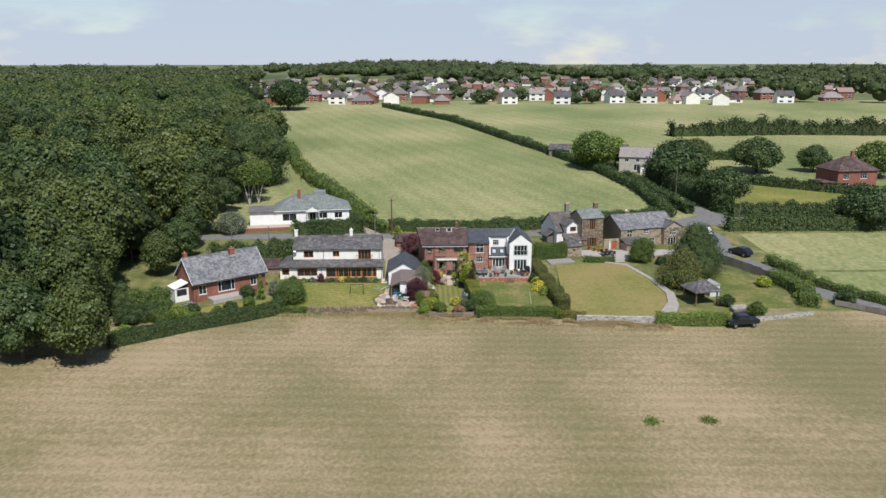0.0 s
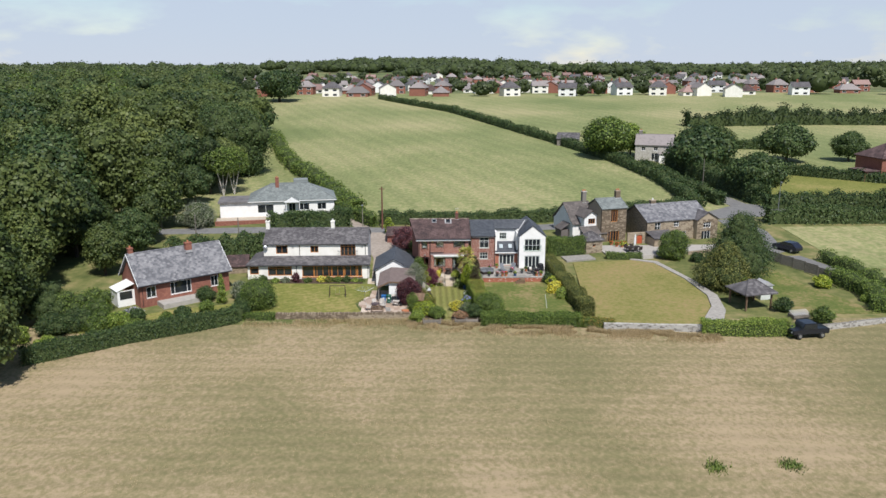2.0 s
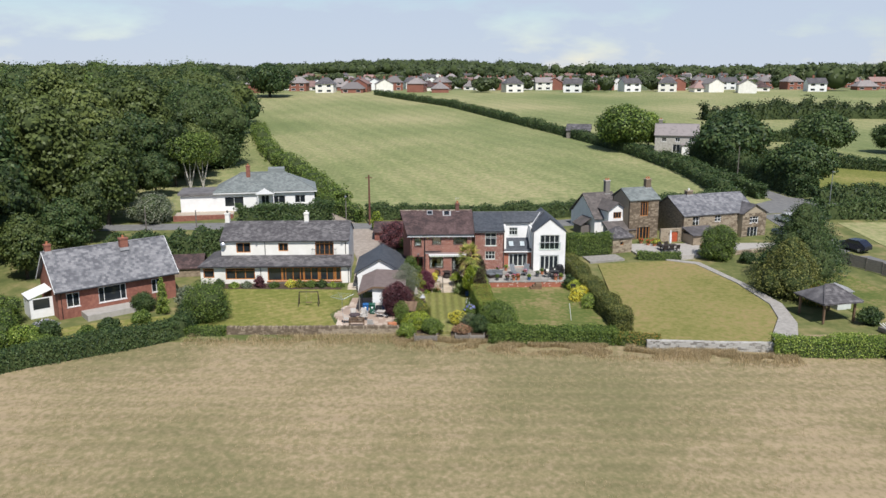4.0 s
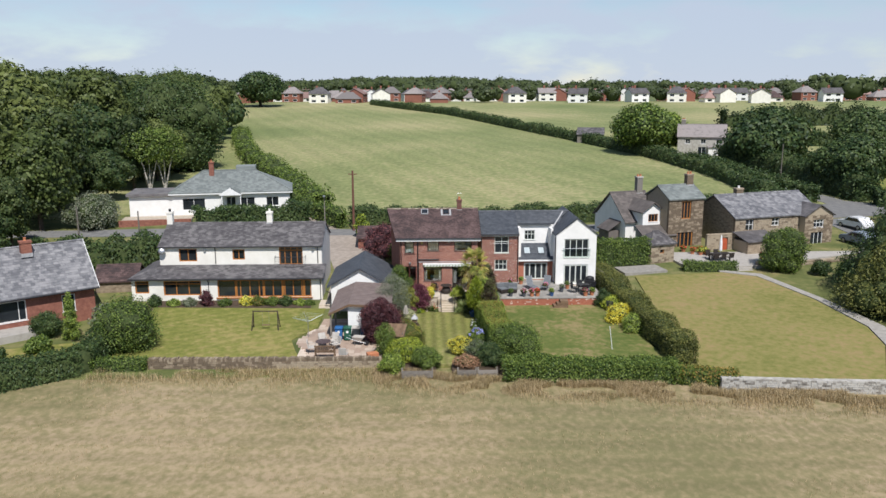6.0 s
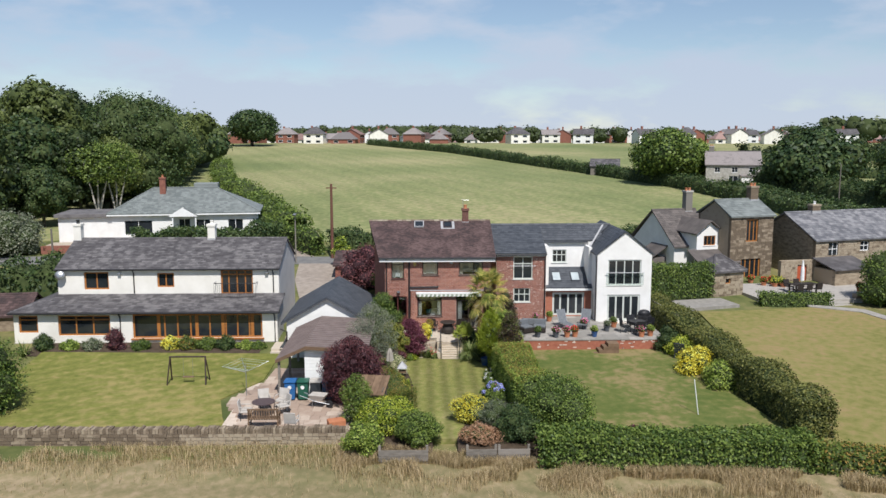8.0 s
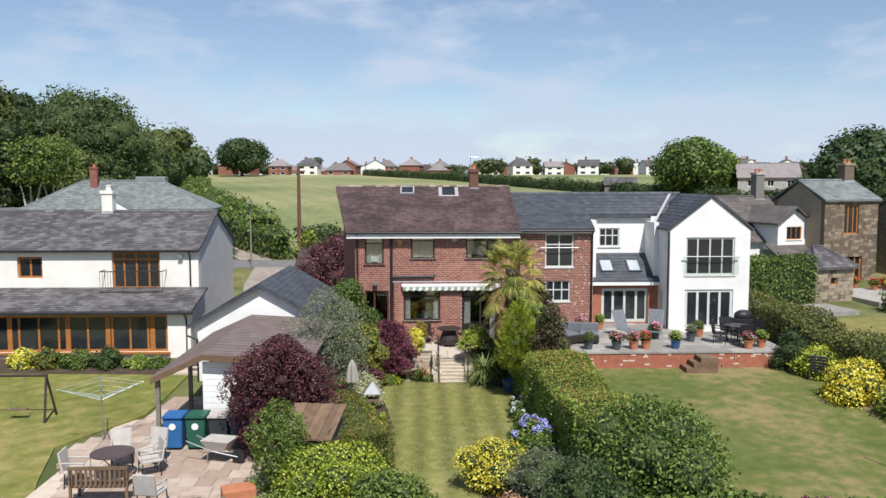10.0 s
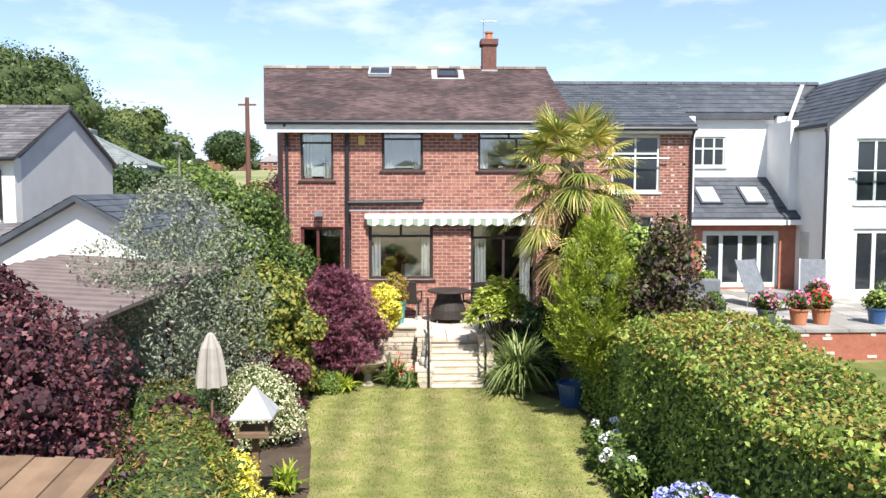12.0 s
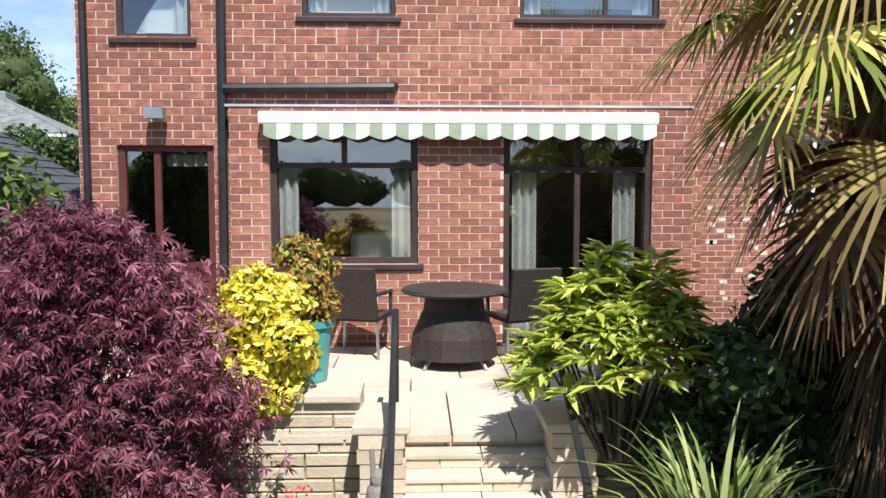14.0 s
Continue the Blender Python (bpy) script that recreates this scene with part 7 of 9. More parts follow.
for r, z in ((0.17, 1.45), (0.15, 1.7), (0.11, 1.95), (0.04, 2.12), (0.01, 2.15)):
    ring = [bm.verts.new(((r * (1 + 0.22 * math.cos(j * math.pi * 2 / 3))) * math.cos(2 * math.pi * j / n), (r * (1 + 0.22 * math.cos(j * math.pi * 2 / 3))) * math.sin(2 * math.pi * j / n), z)) for j in range(n)]
    if prev:
        for j in range(n):
            bm.faces.new((prev[j], prev[(j + 1) % n], ring[(j + 1) % n], ring[j]))
    prev = ring
part("canopy", bm, mat("cream canvas", [(0.3, 0.27, 0.23), (0.38, 0.35, 0.3)], 4, 0.9), PA)
BB = thing("bird_bath", pose(2.72, 119.95, 0.3), "weathered stone bird bath with a finial", "bird bath")
bm = bmesh.new()
lathe(bm, [(0.2, 0), (0.2, 0.06), (0.1, 0.12), (0.08, 0.3), (0.14, 0.4), (0.34, 0.52), (0.38, 0.58), (0.34, 0.58), (0.12, 0.5), (0.08, 0.6), (0.11, 0.66), (0.07, 0.72), (0.08, 0.78), (0.02, 0.84)], 24)
part("basin", bm, STONE, BB)
bm = bmesh.new()
for r, z in ((0.1, 0.1), (0.08, 0.24), (0.055, 0.34)):
    bmesh.ops.create_icosphere(bm, subdivisions=2, radius=r, matrix=Matrix.Translation((0, 0, z)) @ Matrix.Diagonal((1, 1.1, 1.25, 1)))
for sx in (-0.03, 0.03):
    tube(bm, [(sx, 0, 0.36), (sx * 1.3, 0.02, 0.52)], 0.018, 6)
bm.normal_update()
RB = tagged(part("rabbit_statue", bm, STONE_GREY), "small grey stone rabbit statue on the step wall", "statue")
RB.location = (3.85, 120.0, 0.76)
# garden shed below the purple tree
GS = thing("garden_shed", pose(-0.45, 109.6, 0.2, 0, 0, -8), "old weathered timber shed with mossy roof", "shed")
for k in range(8):
    part("board", box(0, 1.35, 0, 0.03, 0.0 + k * 0.17, 0.165 + k * 0.17), GREYWOOD, GS)
    if k < 8:
        part("board", box(1.32, 1.35, 0.04, 1.5, 0.0 + k * 0.2, 0.195 + k * 0.2), GREYWOOD, GS)
for k in range(8):
    a = 0.02 + 0.18 * k
    bm = bmesh.new()
    prism(bm, [(a, -0.15, 1.38 + 0.012 * (k % 2)), (a + 0.172, -0.15, 1.38 + 0.012 * (k % 2)), (a + 0.172, 1.6, 1.8 + 0.012 * (k % 2)), (a, 1.6, 1.8 + 0.012 * (k % 2))], (0, 0, 0.04))
    part("roof_board", bm, BROWNWOOD, GS)
# terrace pots and chairs of the white house
SLING = mat("grey sling fabric", [(0.12, 0.13, 0.14), (0.18, 0.19, 0.2)], 10, 0.7)
for i, (x, y, c, fo, fl) in enumerate(((9.9, 120.6, LEADGREY, LF_MID, None), (11.0, 120.5, LEADGREY, LF_MID, FL_PINK), (11.7, 120.55, TERRACOTTA, LF_MID, FL_PINK), (12.2, 120.6, TERRACOTTA, LF_MID, FL_RED), (13.4, 120.6, BLUE, LF_BRIGHT, None), (14.5, 122.0, LEADGREY, LF_SILVER, None), (13.2, 122.6, LEADGREY, LF_MID, FL_PINK), (16.3, 120.5, TERRACOTTA, LF_MID, FL_PINK), (16.9, 120.7, TERRACOTTA, LF_BRIGHT, None), (11.3, 124.8, TERRACOTTA, LF_BRIGHT, None), (15.2, 123.0, TERRACOTTA, LF_MID, None), (10.3, 124.2, LEADGREY, LF_MID, FL_PINK))):
    pot(x, y, 1.45, 0.2, 0.34, c, "terrace pot with leafy plant" if fl is None else "terrace pot with bright flowers", foliage=fo, fl_h=0.35, n=420, seed=20 + i, group="pots on the terrace", flowers=fl)
for x, y, r in ((12.0, 123.0, 20), (13.3, 123.1, -25)):
    t = thing("sun_lounger", pose(x, y, 1.45, 0, 0, r), "grey sling sun lounger tilted up", "sun lounger", "loungers on the terrace")
    bm = bmesh.new()
    bx(bm, -0.28, 0.28, -0.9, 0.2, 0.32, 0.35), bx(bm, -0.28, 0.28, 0.0, 0.03, 0, 0.85, pose(0, 0.2, 0.34, -28))
    part("sling", bm, SLING, t)
    for sx in (-0.3, 0.3):
        bm = bmesh.new()
        tube(bm, [(sx, -0.9, 0.34), (sx, 0.2, 0.34), (sx, 0.6, 1.1)], 0.018, 6), tube(bm, [(sx, -0.7, 0.33), (sx, -0.75, 0)], 0.016, 6), tube(bm, [(sx, 0.1, 0.33), (sx, 0.15, 0)], 0.016, 6)
        part("side_rail", bm, METAL, t)
for x, y, r in ((9.3, 121.8, 30), (10.2, 121.9, -10), (9.6, 122.7, 170)):
    t = thing("lounge_chair", pose(x, y, 1.45, 0, 0, r), "charcoal cushioned lounge chair", "chair", "lounge chairs on the terrace")
    part("base", box(-0.4, 0.4, -0.4, 0.4, 0.06, 0.34, 0.04), RATTAN, t)
    part("cushion", box(-0.37, 0.37, -0.38, 0.25, 0.345, 0.46, 0.05), SLING, t)
    part("backrest", box(-0.4, 0.4, 0.26, 0.4, 0.35, 0.78, 0.05), SLING, t)
c3 = chair("bistro_chair", pose(15.6, 121.6, 1.45, 0, 0, 60), "black metal terrace chair", BLACK, "chairs at the terrace table")
for x, y, r in ((16.2, 122.2, 10), (17.0, 121.7, -60), (16.3, 121.0, 180)):
    copy_thing(c3, pose(x, y, 1.45, 0, 0, r))
t = thing("terrace_table", pose(16.3, 121.6, 1.45), "round black metal terrace table", "table")
bm = bmesh.new()
lathe(bm, [(0.5, 0.7), (0.52, 0.71), (0.52, 0.74), (0.48, 0.74)], 20)
part("tabletop", bm, BLACK, t)
bm = bmesh.new()
tube(bm, [(0, 0, 0), (0, 0, 0.7)], 0.03, 8)
part("pedestal", bm, BLACK, t)
BQ = thing("barbecue", pose(17.2, 123.2, 1.45), "black lidded gas barbecue on a cart", "barbecue")
part("cart", box(-0.45, 0.45, -0.25, 0.25, 0.05, 0.75, 0.03), BLACK, BQ)
bm = bmesh.new()
bmesh.ops.create_uvsphere(bm, u_segments=20, v_segments=10, radius=0.36, matrix=Matrix.Translation((0, 0, 0.85)) @ Matrix.Diagonal((1.15, 0.75, 0.75, 1)))
part("lid", bm, BLACK, BQ)
t = thing("blue_garden_chair", pose(18.0, 118.2, 0.75, 0, 0, 150), "grey-blue slatted reclining garden chair", "chair")
for k in range(9):
    bm = bmesh.new()
    bx(bm, -0.3, 0.3, -0.9 + k * 0.13, -0.81 + k * 0.13, 0.3, 0.33)
    part("slat", bm, LEADGREY, t)
for k in range(6):
    bm = bmesh.new()
    bx(bm, -0.3, 0.3, 0, 0.03, k * 0.13, k * 0.13 + 0.09, pose(0, 0.3, 0.33, -25))
    part("slat", bm, LEADGREY, t)
for sx in (-0.3, 0.27):
    part("leg", box(sx, sx + 0.04, -0.85, -0.8, 0, 0.3), LEADGREY, t)
    part("leg", box(sx, sx + 0.04, 0.25, 0.3, 0, 0.6), LEADGREY, t)
# gazebo, shed, cold frame and fence by the lane
GZ = thing("gazebo", pose(41.3, 110.4, 0.2, 0, 0, 12), "open timber gazebo with hipped slate roof", "gazebo")
for sx in (-1.7, 1.7):
    for sy in (-1.7, 1.7):
        part("post", box(sx - 0.09, sx + 0.09, sy - 0.09, sy + 0.09, 0, 2.0), BROWNWOOD, GZ)
hip_roof(GZ, -2.2, 2.2, -2.2, 2.2, 1.95, 3.2, -0.5, 0.5, SLATE, (0.35, 0.28), 91)
t = thing("small_shed", pose(44.2, 113.5, 0.2, 0, 0, 12), "small pale green shed with pitched roof", "shed")
part("body", box(-0.8, 0.8, -0.8, 0.8, 0, 1.9), SAGE, t)
bm = bmesh.new()
prism(bm, [(-0.95, -0.95, 1.85), (0.95, -0.95, 1.85), (0, -0.95, 2.4)], (0, 1.9, 0))
part("roof", bm, LEAD, t)
t = thing("cold_frame", pose(45.5, 106.2, 0.1, 0, 0, 10), "slatted white cold frame", "cold frame")
part("body", box(-1.1, 1.1, -0.6, 0.6, 0, 0.35), GREYWOOD, t)
for k in range(8):
    bm = bmesh.new()
    bx(bm, -1.1 + k * 0.3, -1.04 + k * 0.3, -0.6, 0.6, 0.36, 0.4, pose(0, 0, 0.2, 15))
    part("bar", bm, WHITE, t)
def fence(path, hgt, label, group=""):
    t = thing("fence", pose(0, 0, 0), label, "fence", group)
    for (xa, ya), (xb, yb) in zip(path, path[1:]):
        ln, an = math.hypot(xb - xa, yb - ya), math.degrees(math.atan2(yb - ya, xb - xa))
        k = max(1, int(ln / 1.8))
        for i in range(k):
            fx, fy = xa + (xb - xa) * i / k, ya + (yb - ya) * i / k
            m0 = pose(fx, fy, land(fx, fy), 0, 0, an)
            bm = bmesh.new()
            bx(bm, -0.05, 0.05, -0.05, 0.05, -0.2, hgt + 0.1, m0)
            part("post", bm, GREYWOOD, t)
            bm = bmesh.new()
            bx(bm, 0.05, ln / k - 0.05, -0.02, 0.02, 0.1, hgt, m0)
            part("panel", bm, GREYWOOD, t)
fence([(51.0, 131.0), (55.3, 121.5), (58.8, 113.0)], 1.5, "weathered board fence beside the track")
fence([(60.5, 108.0), (68.0, 102.0)], 0.9, "low timber fence at the field gate")
fence([(18.4, 126.5), (18.9, 121.5)], 1.7, "dark stained boundary fence panels")
# poles
def pole(x, y, hgt, r, material, label, arm=False, lamp=False):
    t = thing("street_lamp" if lamp else "utility_pole", pose(x, y, land(x, y)), label, "street lamp" if lamp else "pole")
    bm = bmesh.new()
    tube(bm, [(0, 0, -0.3), (0, 0, hgt)], r, 10, r * 0.7)
    part("pole", bm, material, t)
    if arm:
        part("crossarm", box(-0.5, 0.5, -0.05, 0.05, hgt - 0.45, hgt - 0.35), material, t)
    if lamp:
        part("lamp_head", box(-0.12, 0.12, -0.55, 0.1, hgt - 0.02, hgt + 0.1, 0.02), METAL, t)
pole(-5.75, 148.8, 7.2, 0.16, POLEWOOD, "tall red-brown telegraph pole", True)
pole(-8.9, 146.6, 4.6, 0.07, GREYWOOD, "thin grey street lamp post", lamp=True)
pole(-34.5, 140.0, 5.0, 0.11, GREYWOOD, "grey wooden pole by the wood")
pole(-27.5, 138.5, 4.8, 0.1, GREYWOOD, "grey wooden pole behind the bungalow")
pole(58.5, 176.5, 7.0, 0.1, GREYWOOD, "grey utility pole on the lane")
pole(66.5, 159.0, 5.5, 0.07, METAL, "street lamp at the lane junction", lamp=True)
t = thing("road_marker", pose(-5.2, 147.2, land(-5.2, 147.2)), "slanting yellow guy-wire marker", "marker")
bm = bmesh.new()
tube(bm, [(0.6, 0, 0), (0.2, 0, 2.2)], 0.04, 6)
part("sleeve", bm, mat("yellow plastic", [(0.5, 0.42, 0.04), (0.6, 0.52, 0.08)], 3, 0.5), t)
pole(-36.2, 143.0, 0.3, 0.05, GREYWOOD, "short grey stump post by the wood")
# vehicles
def car(x, y, turn, col, label, kind="hatch", z=None):
    t = thing("car", pose(x, y, (land(x, y) + 0.06) if z is None else z, 0, 0, turn), label, "car")
    paint = mat("car paint", [col, tuple(k * 1.15 for k in col)], 2, 0.25, spec=0.6)
    prof = [(-2.1, 0.35), (-2.15, 0.7), (-1.95, 0.9), (-1.0, 1.0), (-0.3, 1.5), (1.2, 1.5), (1.95, 1.0), (2.1, 0.85), (2.1, 0.35)] if kind == "hatch" else [(-2.2, 0.5), (-2.2, 1.0), (-1.2, 1.1), (-0.9, 1.75), (0.6, 1.75), (0.7, 1.1), (2.2, 1.1), (2.2, 0.5)]
    bm = bmesh.new()
    prism(bm, [(a, -0.85, b) for a, b in prof], (0, 1.7, 0))
    bmesh.ops.bevel(bm, geom=bm.edges[:], offset=0.06, segments=2, affect="EDGES")
    part("body", bm, paint, t)
    for s in (-0.862, 0.85):
        bm = bmesh.new()
        w = [(-0.75, 1.02), (-0.2, 1.4), (1.1, 1.4), (1.6, 1.02)] if kind == "hatch" else [(-1.0, 1.15), (-0.8, 1.65), (0.5, 1.65), (0.55, 1.15)]
        prism(bm, [(a, s, b) for a, b in w], (0, 0.012, 0))
        part("side_window", bm, DARKGLASS, t)
    for sx in (-1.35, 1.35):
        for sy in (-0.86, 0.7):
            bm = bmesh.new()
            lathe(bm, [(0.2, -0.0), (0.32, 0.01), (0.33, 0.05), (0.33, 0.15), (0.3, 0.18)], 18)
            bmesh.ops.transform(bm, matrix=pose(sx, sy + 0.17, 0.33, 90, 0, 0), verts=bm.verts[:])
            wh = part("wheel", bm, BLACK, t)
            bm = bmesh.new()
            lathe(bm, [(0.18, 0), (0.18, 0.02)], 12)
            bmesh.ops.transform(bm, matrix=pose(sx, -0.875 if sy < 0 else 0.885, 0.33, 90, 0, 0), verts=bm.verts[:])
            part("rim", bm, METAL, wh)
    for sy in (-0.65, 0.5):
        part("headlight", box(-2.19 if kind == "hatch" else -2.22, -2.1, sy, sy + 0.2, 0.68, 0.8), WHITE, t)
car(43.6, 100.4, 8, (0.012, 0.014, 0.02), "dark blue pick-up parked on the field edge", "pickup")
car(56.9, 134.3, -62, (0.012, 0.014, 0.025), "dark blue family car on the parking strip")
car(53.8, 142.2, -70, (0.04, 0.045, 0.06), "dark people carrier by the stone house")
car(54.8, 148.0, -75, (0.65, 0.65, 0.65), "white hatchback near the lane")
car(51.2, 140.6, -75, (0.2, 0.23, 0.28), "silver-blue car beside the stone house")
# stone terrace furniture
t = thing("dining_table", pose(33.0, 134.0, 1.45, 0, 0, 15), "dark garden dining table", "table")
part("tabletop", box(-1.1, 1.1, -0.5, 0.5, 0.7, 0.75), RATTAN, t)
for sx in (-1, 0.92):
    for sy in (-0.4, 0.32):
        part("leg", box(sx, sx + 0.08, sy, sy + 0.08, 0, 0.7), RATTAN, t)
c4 = chair("dining_chair", pose(32.2, 133.2, 1.45, 0, 0, 195), "dark rattan dining chair", RATTAN, "chairs on the stone terrace")
for x, y, r in ((33.0, 133.35, 195), (33.9, 133.6, 195), (32.2, 134.7, 15), (33.1, 134.9, 15)):
    copy_thing(c4, pose(x, y, 1.45, 0, 0, r))
t = thing("closed_parasol", pose(33.6, 135.4, 1.45), "tall closed white parasol", "parasol")
bm = bmesh.new()
lathe(bm, [(0.03, 0), (0.03, 0.7), (0.16, 0.75), (0.14, 1.6), (0.05, 2.35), (0.01, 2.4)], 12)
part("canopy", bm, WHITE, t)
rngp = np.random.default_rng(4)
for i in range(14):
    x, y = ((29.2 + rngp.uniform(0, 3.5), 137.8 + rngp.uniform(-1.5, 1.2)) if i < 8 else (36.3 + rngp.uniform(0, 3.0), 132.4 + rngp.uniform(0, 0.5)))
    pot(x, y, 1.45 if i < 8 else 1.8, 0.25, 0.3, TERRACOTTA, "terracotta pot of bright flowers", foliage=LF_BRIGHT if i < 8 else LF_MID, fl_h=0.4, n=250, leaf=0.1, seed=40 + i, group="flower pots of the stone houses", flowers=FL_RED if i >= 8 else LF_YELLOW if i % 2 else FL_RED)
t = thing("goal_frame", pose(44.2, 128.5, 0.9, 0, 0, 20), "small white football goal", "goal")
bm = bmesh.new()
tube(bm, [(0, 0, 0), (0, 0, 1.2), (2.4, 0, 1.2), (2.4, 0, 0)], 0.04, 8)
part("posts", bm, WHITE, t)

def unit(v):
    return v / (np.linalg.norm(v) + 1e-9)


def spray_leaves(V, base, way, ln, rng, steps, reach, w, angle):
    """A flat feathery spray: narrow leaflets in pairs along a stem, shorter towards its tip."""
    side = unit(np.cross(way, rng.normal(0, 1, 3)))
    up = np.cross(side, way)
    for i in range(steps):
        f = (i + rng.uniform(0.2, 0.8)) / steps
        for sg in (-1, 1):
            d = unit(way * math.cos(angle) + side * sg * math.sin(angle) + up * rng.normal(0, 0.25))
            L = reach * (1.15 - f) * rng.uniform(0.7, 1.25)
            p = base + way * ln * f
            n = unit(np.cross(d, up)) * w * rng.uniform(0.7, 1.3)
            V += [p, p + d * L * 0.5 + n, p + d * L, p + d * L * 0.5 - n]


def quads_part(name, V, material, parent):
    o = new(name, raw_mesh(name, V, np.arange(len(V)).reshape(-1, 4), [material]))
    o.parent = parent
    return o


def plume_conifer(x, y, z, w, hgt, label, material, seed):
    """A feathery conifer: upswept plumes of flat sprays round a twiggy middle coloured dark as inner shade."""
    rng = np.random.default_rng(seed)
    b = clumps(rng, 16, w * 0.26, w * 0.26, 0, hgt * 0.86, w * 0.16, w * 0.22)
    t = plant("conifer", pose(x, y, z), label, "tree", b, 14000, 0.045, 0.009, material, seed, (hgt * 0.6, 0.09, 3, 0.4), core=0.45, keep_low=True)
    V = []
    for i in range(84):
        f = (i + 0.5) / 84
        a = i * 2.4 + rng.uniform(-0.3, 0.3)
        out = np.array([math.cos(a), math.sin(a), 0])
        r = w * 0.56 * min(1, 0.55 + 1.7 * f) * (1 - f) ** 0.6
        tip = out * r * rng.uniform(0.8, 1.12) + np.array([0, 0, hgt * (0.1 + 0.9 * f) * rng.uniform(0.93, 1.05)])
        L = rng.uniform(0.6, 0.95)
        ax = unit(out * (0.85 - 0.5 * f) + np.array([0, 0, 0.6 + 0.3 * f]) + rng.normal(0, 0.12, 3))
        root = tip - ax * L
        for j in range(34):
            g = (j + 0.5) / 34
            d = unit(ax * 1.0 + unit(rng.normal(0, 1, 3)) * (0.75 - 0.35 * g))
            spray_leaves(V, root + ax * L * g * 0.92, d, 0.38 * (1.1 - 0.75 * g), rng, 18, 0.066, 0.0062, 0.6)
    quads_part("spray", V, material, t)
    return t


def fingers(V, p, way, n, ln, w, rng, droop):
    """A hand-shaped whorl of n narrow pointed leaflets."""
    side = unit(np.cross(way, rng.normal(0, 1, 3)))
    up = np.cross(side, way)
    for k in range(n):
        a = (k / max(1, n - 1) - 0.5) * 3.6
        d = unit(way * math.cos(a) + side * math.sin(a) - np.array([0, 0, droop]) + rng.normal(0, 0.1, 3))
        L = ln * rng.uniform(0.75, 1.2) * (1 - 0.12 * abs(a))
        nrm = unit(np.cross(d, up)) * w
        V += [p, p + d * L * 0.45 + nrm, p + d * L + np.array([0, 0, -L * 0.12]), p + d * L * 0.45 - nrm]


def layered_maple(x, y, z, w, d, hgt, label, material, seed):
    """A cut-leaved maple: drooping shelves of fingered leaves on thin forked limbs."""
    rng = np.random.default_rng(seed)
    t = thing("maple", pose(x, y, z), label, "tree")
    bm = bmesh.new()
    tube(bm, [(0, 0, 0), (0.05, 0.02, hgt * 0.25), (-0.04, 0, hgt * 0.5)], 0.06, 8, 0.045)
    V = []
    for i in range(34):
        f = (i + 0.5) / 34
        a = i * 2.4 + rng.uniform(-0.4, 0.4)
        r = math.sqrt(max(0.05, 1 - (1.75 * f - 0.62) ** 2)) * rng.uniform(0.35, 0.8)
        c = np.array([math.cos(a) * w * 0.5 * r, math.sin(a) * d * 0.5 * r, hgt * (0.16 + 0.8 * f)])
        tube(bm, [(0, 0, hgt * 0.2 + c[2] * 0.3), tuple(c * np.array([0.55, 0.55, 0.85])), tuple(c)], 0.022, 5, 0.006)
        pr = rng.uniform(0.24, 0.38)
        for j in range(190):
            q = rng.normal(0, 0.5, 2) * pr * 1.2
            rr = math.hypot(q[0], q[1])
            p = c + np.array([q[0], q[1], 0.07 * rng.normal() - rr * rr * 0.7])
            way = unit(np.array([q[0] + 0.4 * math.cos(a) * pr, q[1] + 0.4 * math.sin(a) * pr, -0.05 + 0.1 * rng.normal()]))
            fingers(V, p, way, 6, 0.085, 0.008, rng, 0.25)
    part("trunk", bm, BARK, t)
    quads_part("crown", V, material, t)
    return t


def whorled_shrub(x, y, z, w, d, hgt, label, material, seed, n=120, ln=0.2):
    """A shrub of upright stems that end in rosettes of long pointed leaves."""
    rng = np.random.default_rng(seed)
    t = thing("shrub", pose(x, y, z), label, "shrub")
    bm, V = bmesh.new(), []
    for i in range(n):
        a, r = i * 2.4, math.sqrt((i + 0.5) / n)
        h = hgt * (1 - 0.55 * r * r) * rng.uniform(0.72, 1.0)
        p = np.array([math.cos(a) * r * w * 0.46, math.sin(a) * r * d * 0.46, h])
        if i % 4 == 0:
            tube(bm, [(p[0] * 0.2, p[1] * 0.2, 0), (p[0] * 0.6, p[1] * 0.6, h * 0.5), tuple(p)], 0.014, 5, 0.008)
        for k in range(17):
            b = rng.uniform(0, 6.28)
            e = rng.uniform(-0.25, 0.75)
            dr = unit(np.array([math.cos(b) + 0.5 * p[0], math.sin(b) + 0.5 * p[1], e]))
            s = unit(np.cross(dr, (0, 0, 1.0))) * ln * 0.13
            L = ln * rng.uniform(0.7, 1.25)
            V += [p, p + dr * L * 0.5 + s, p + dr * L - np.array([0, 0, L * 0.2]), p + dr * L * 0.5 - s]
    part("branchwork", bm, BARK, t)
    quads_part("foliage", V, material, t)
    return t


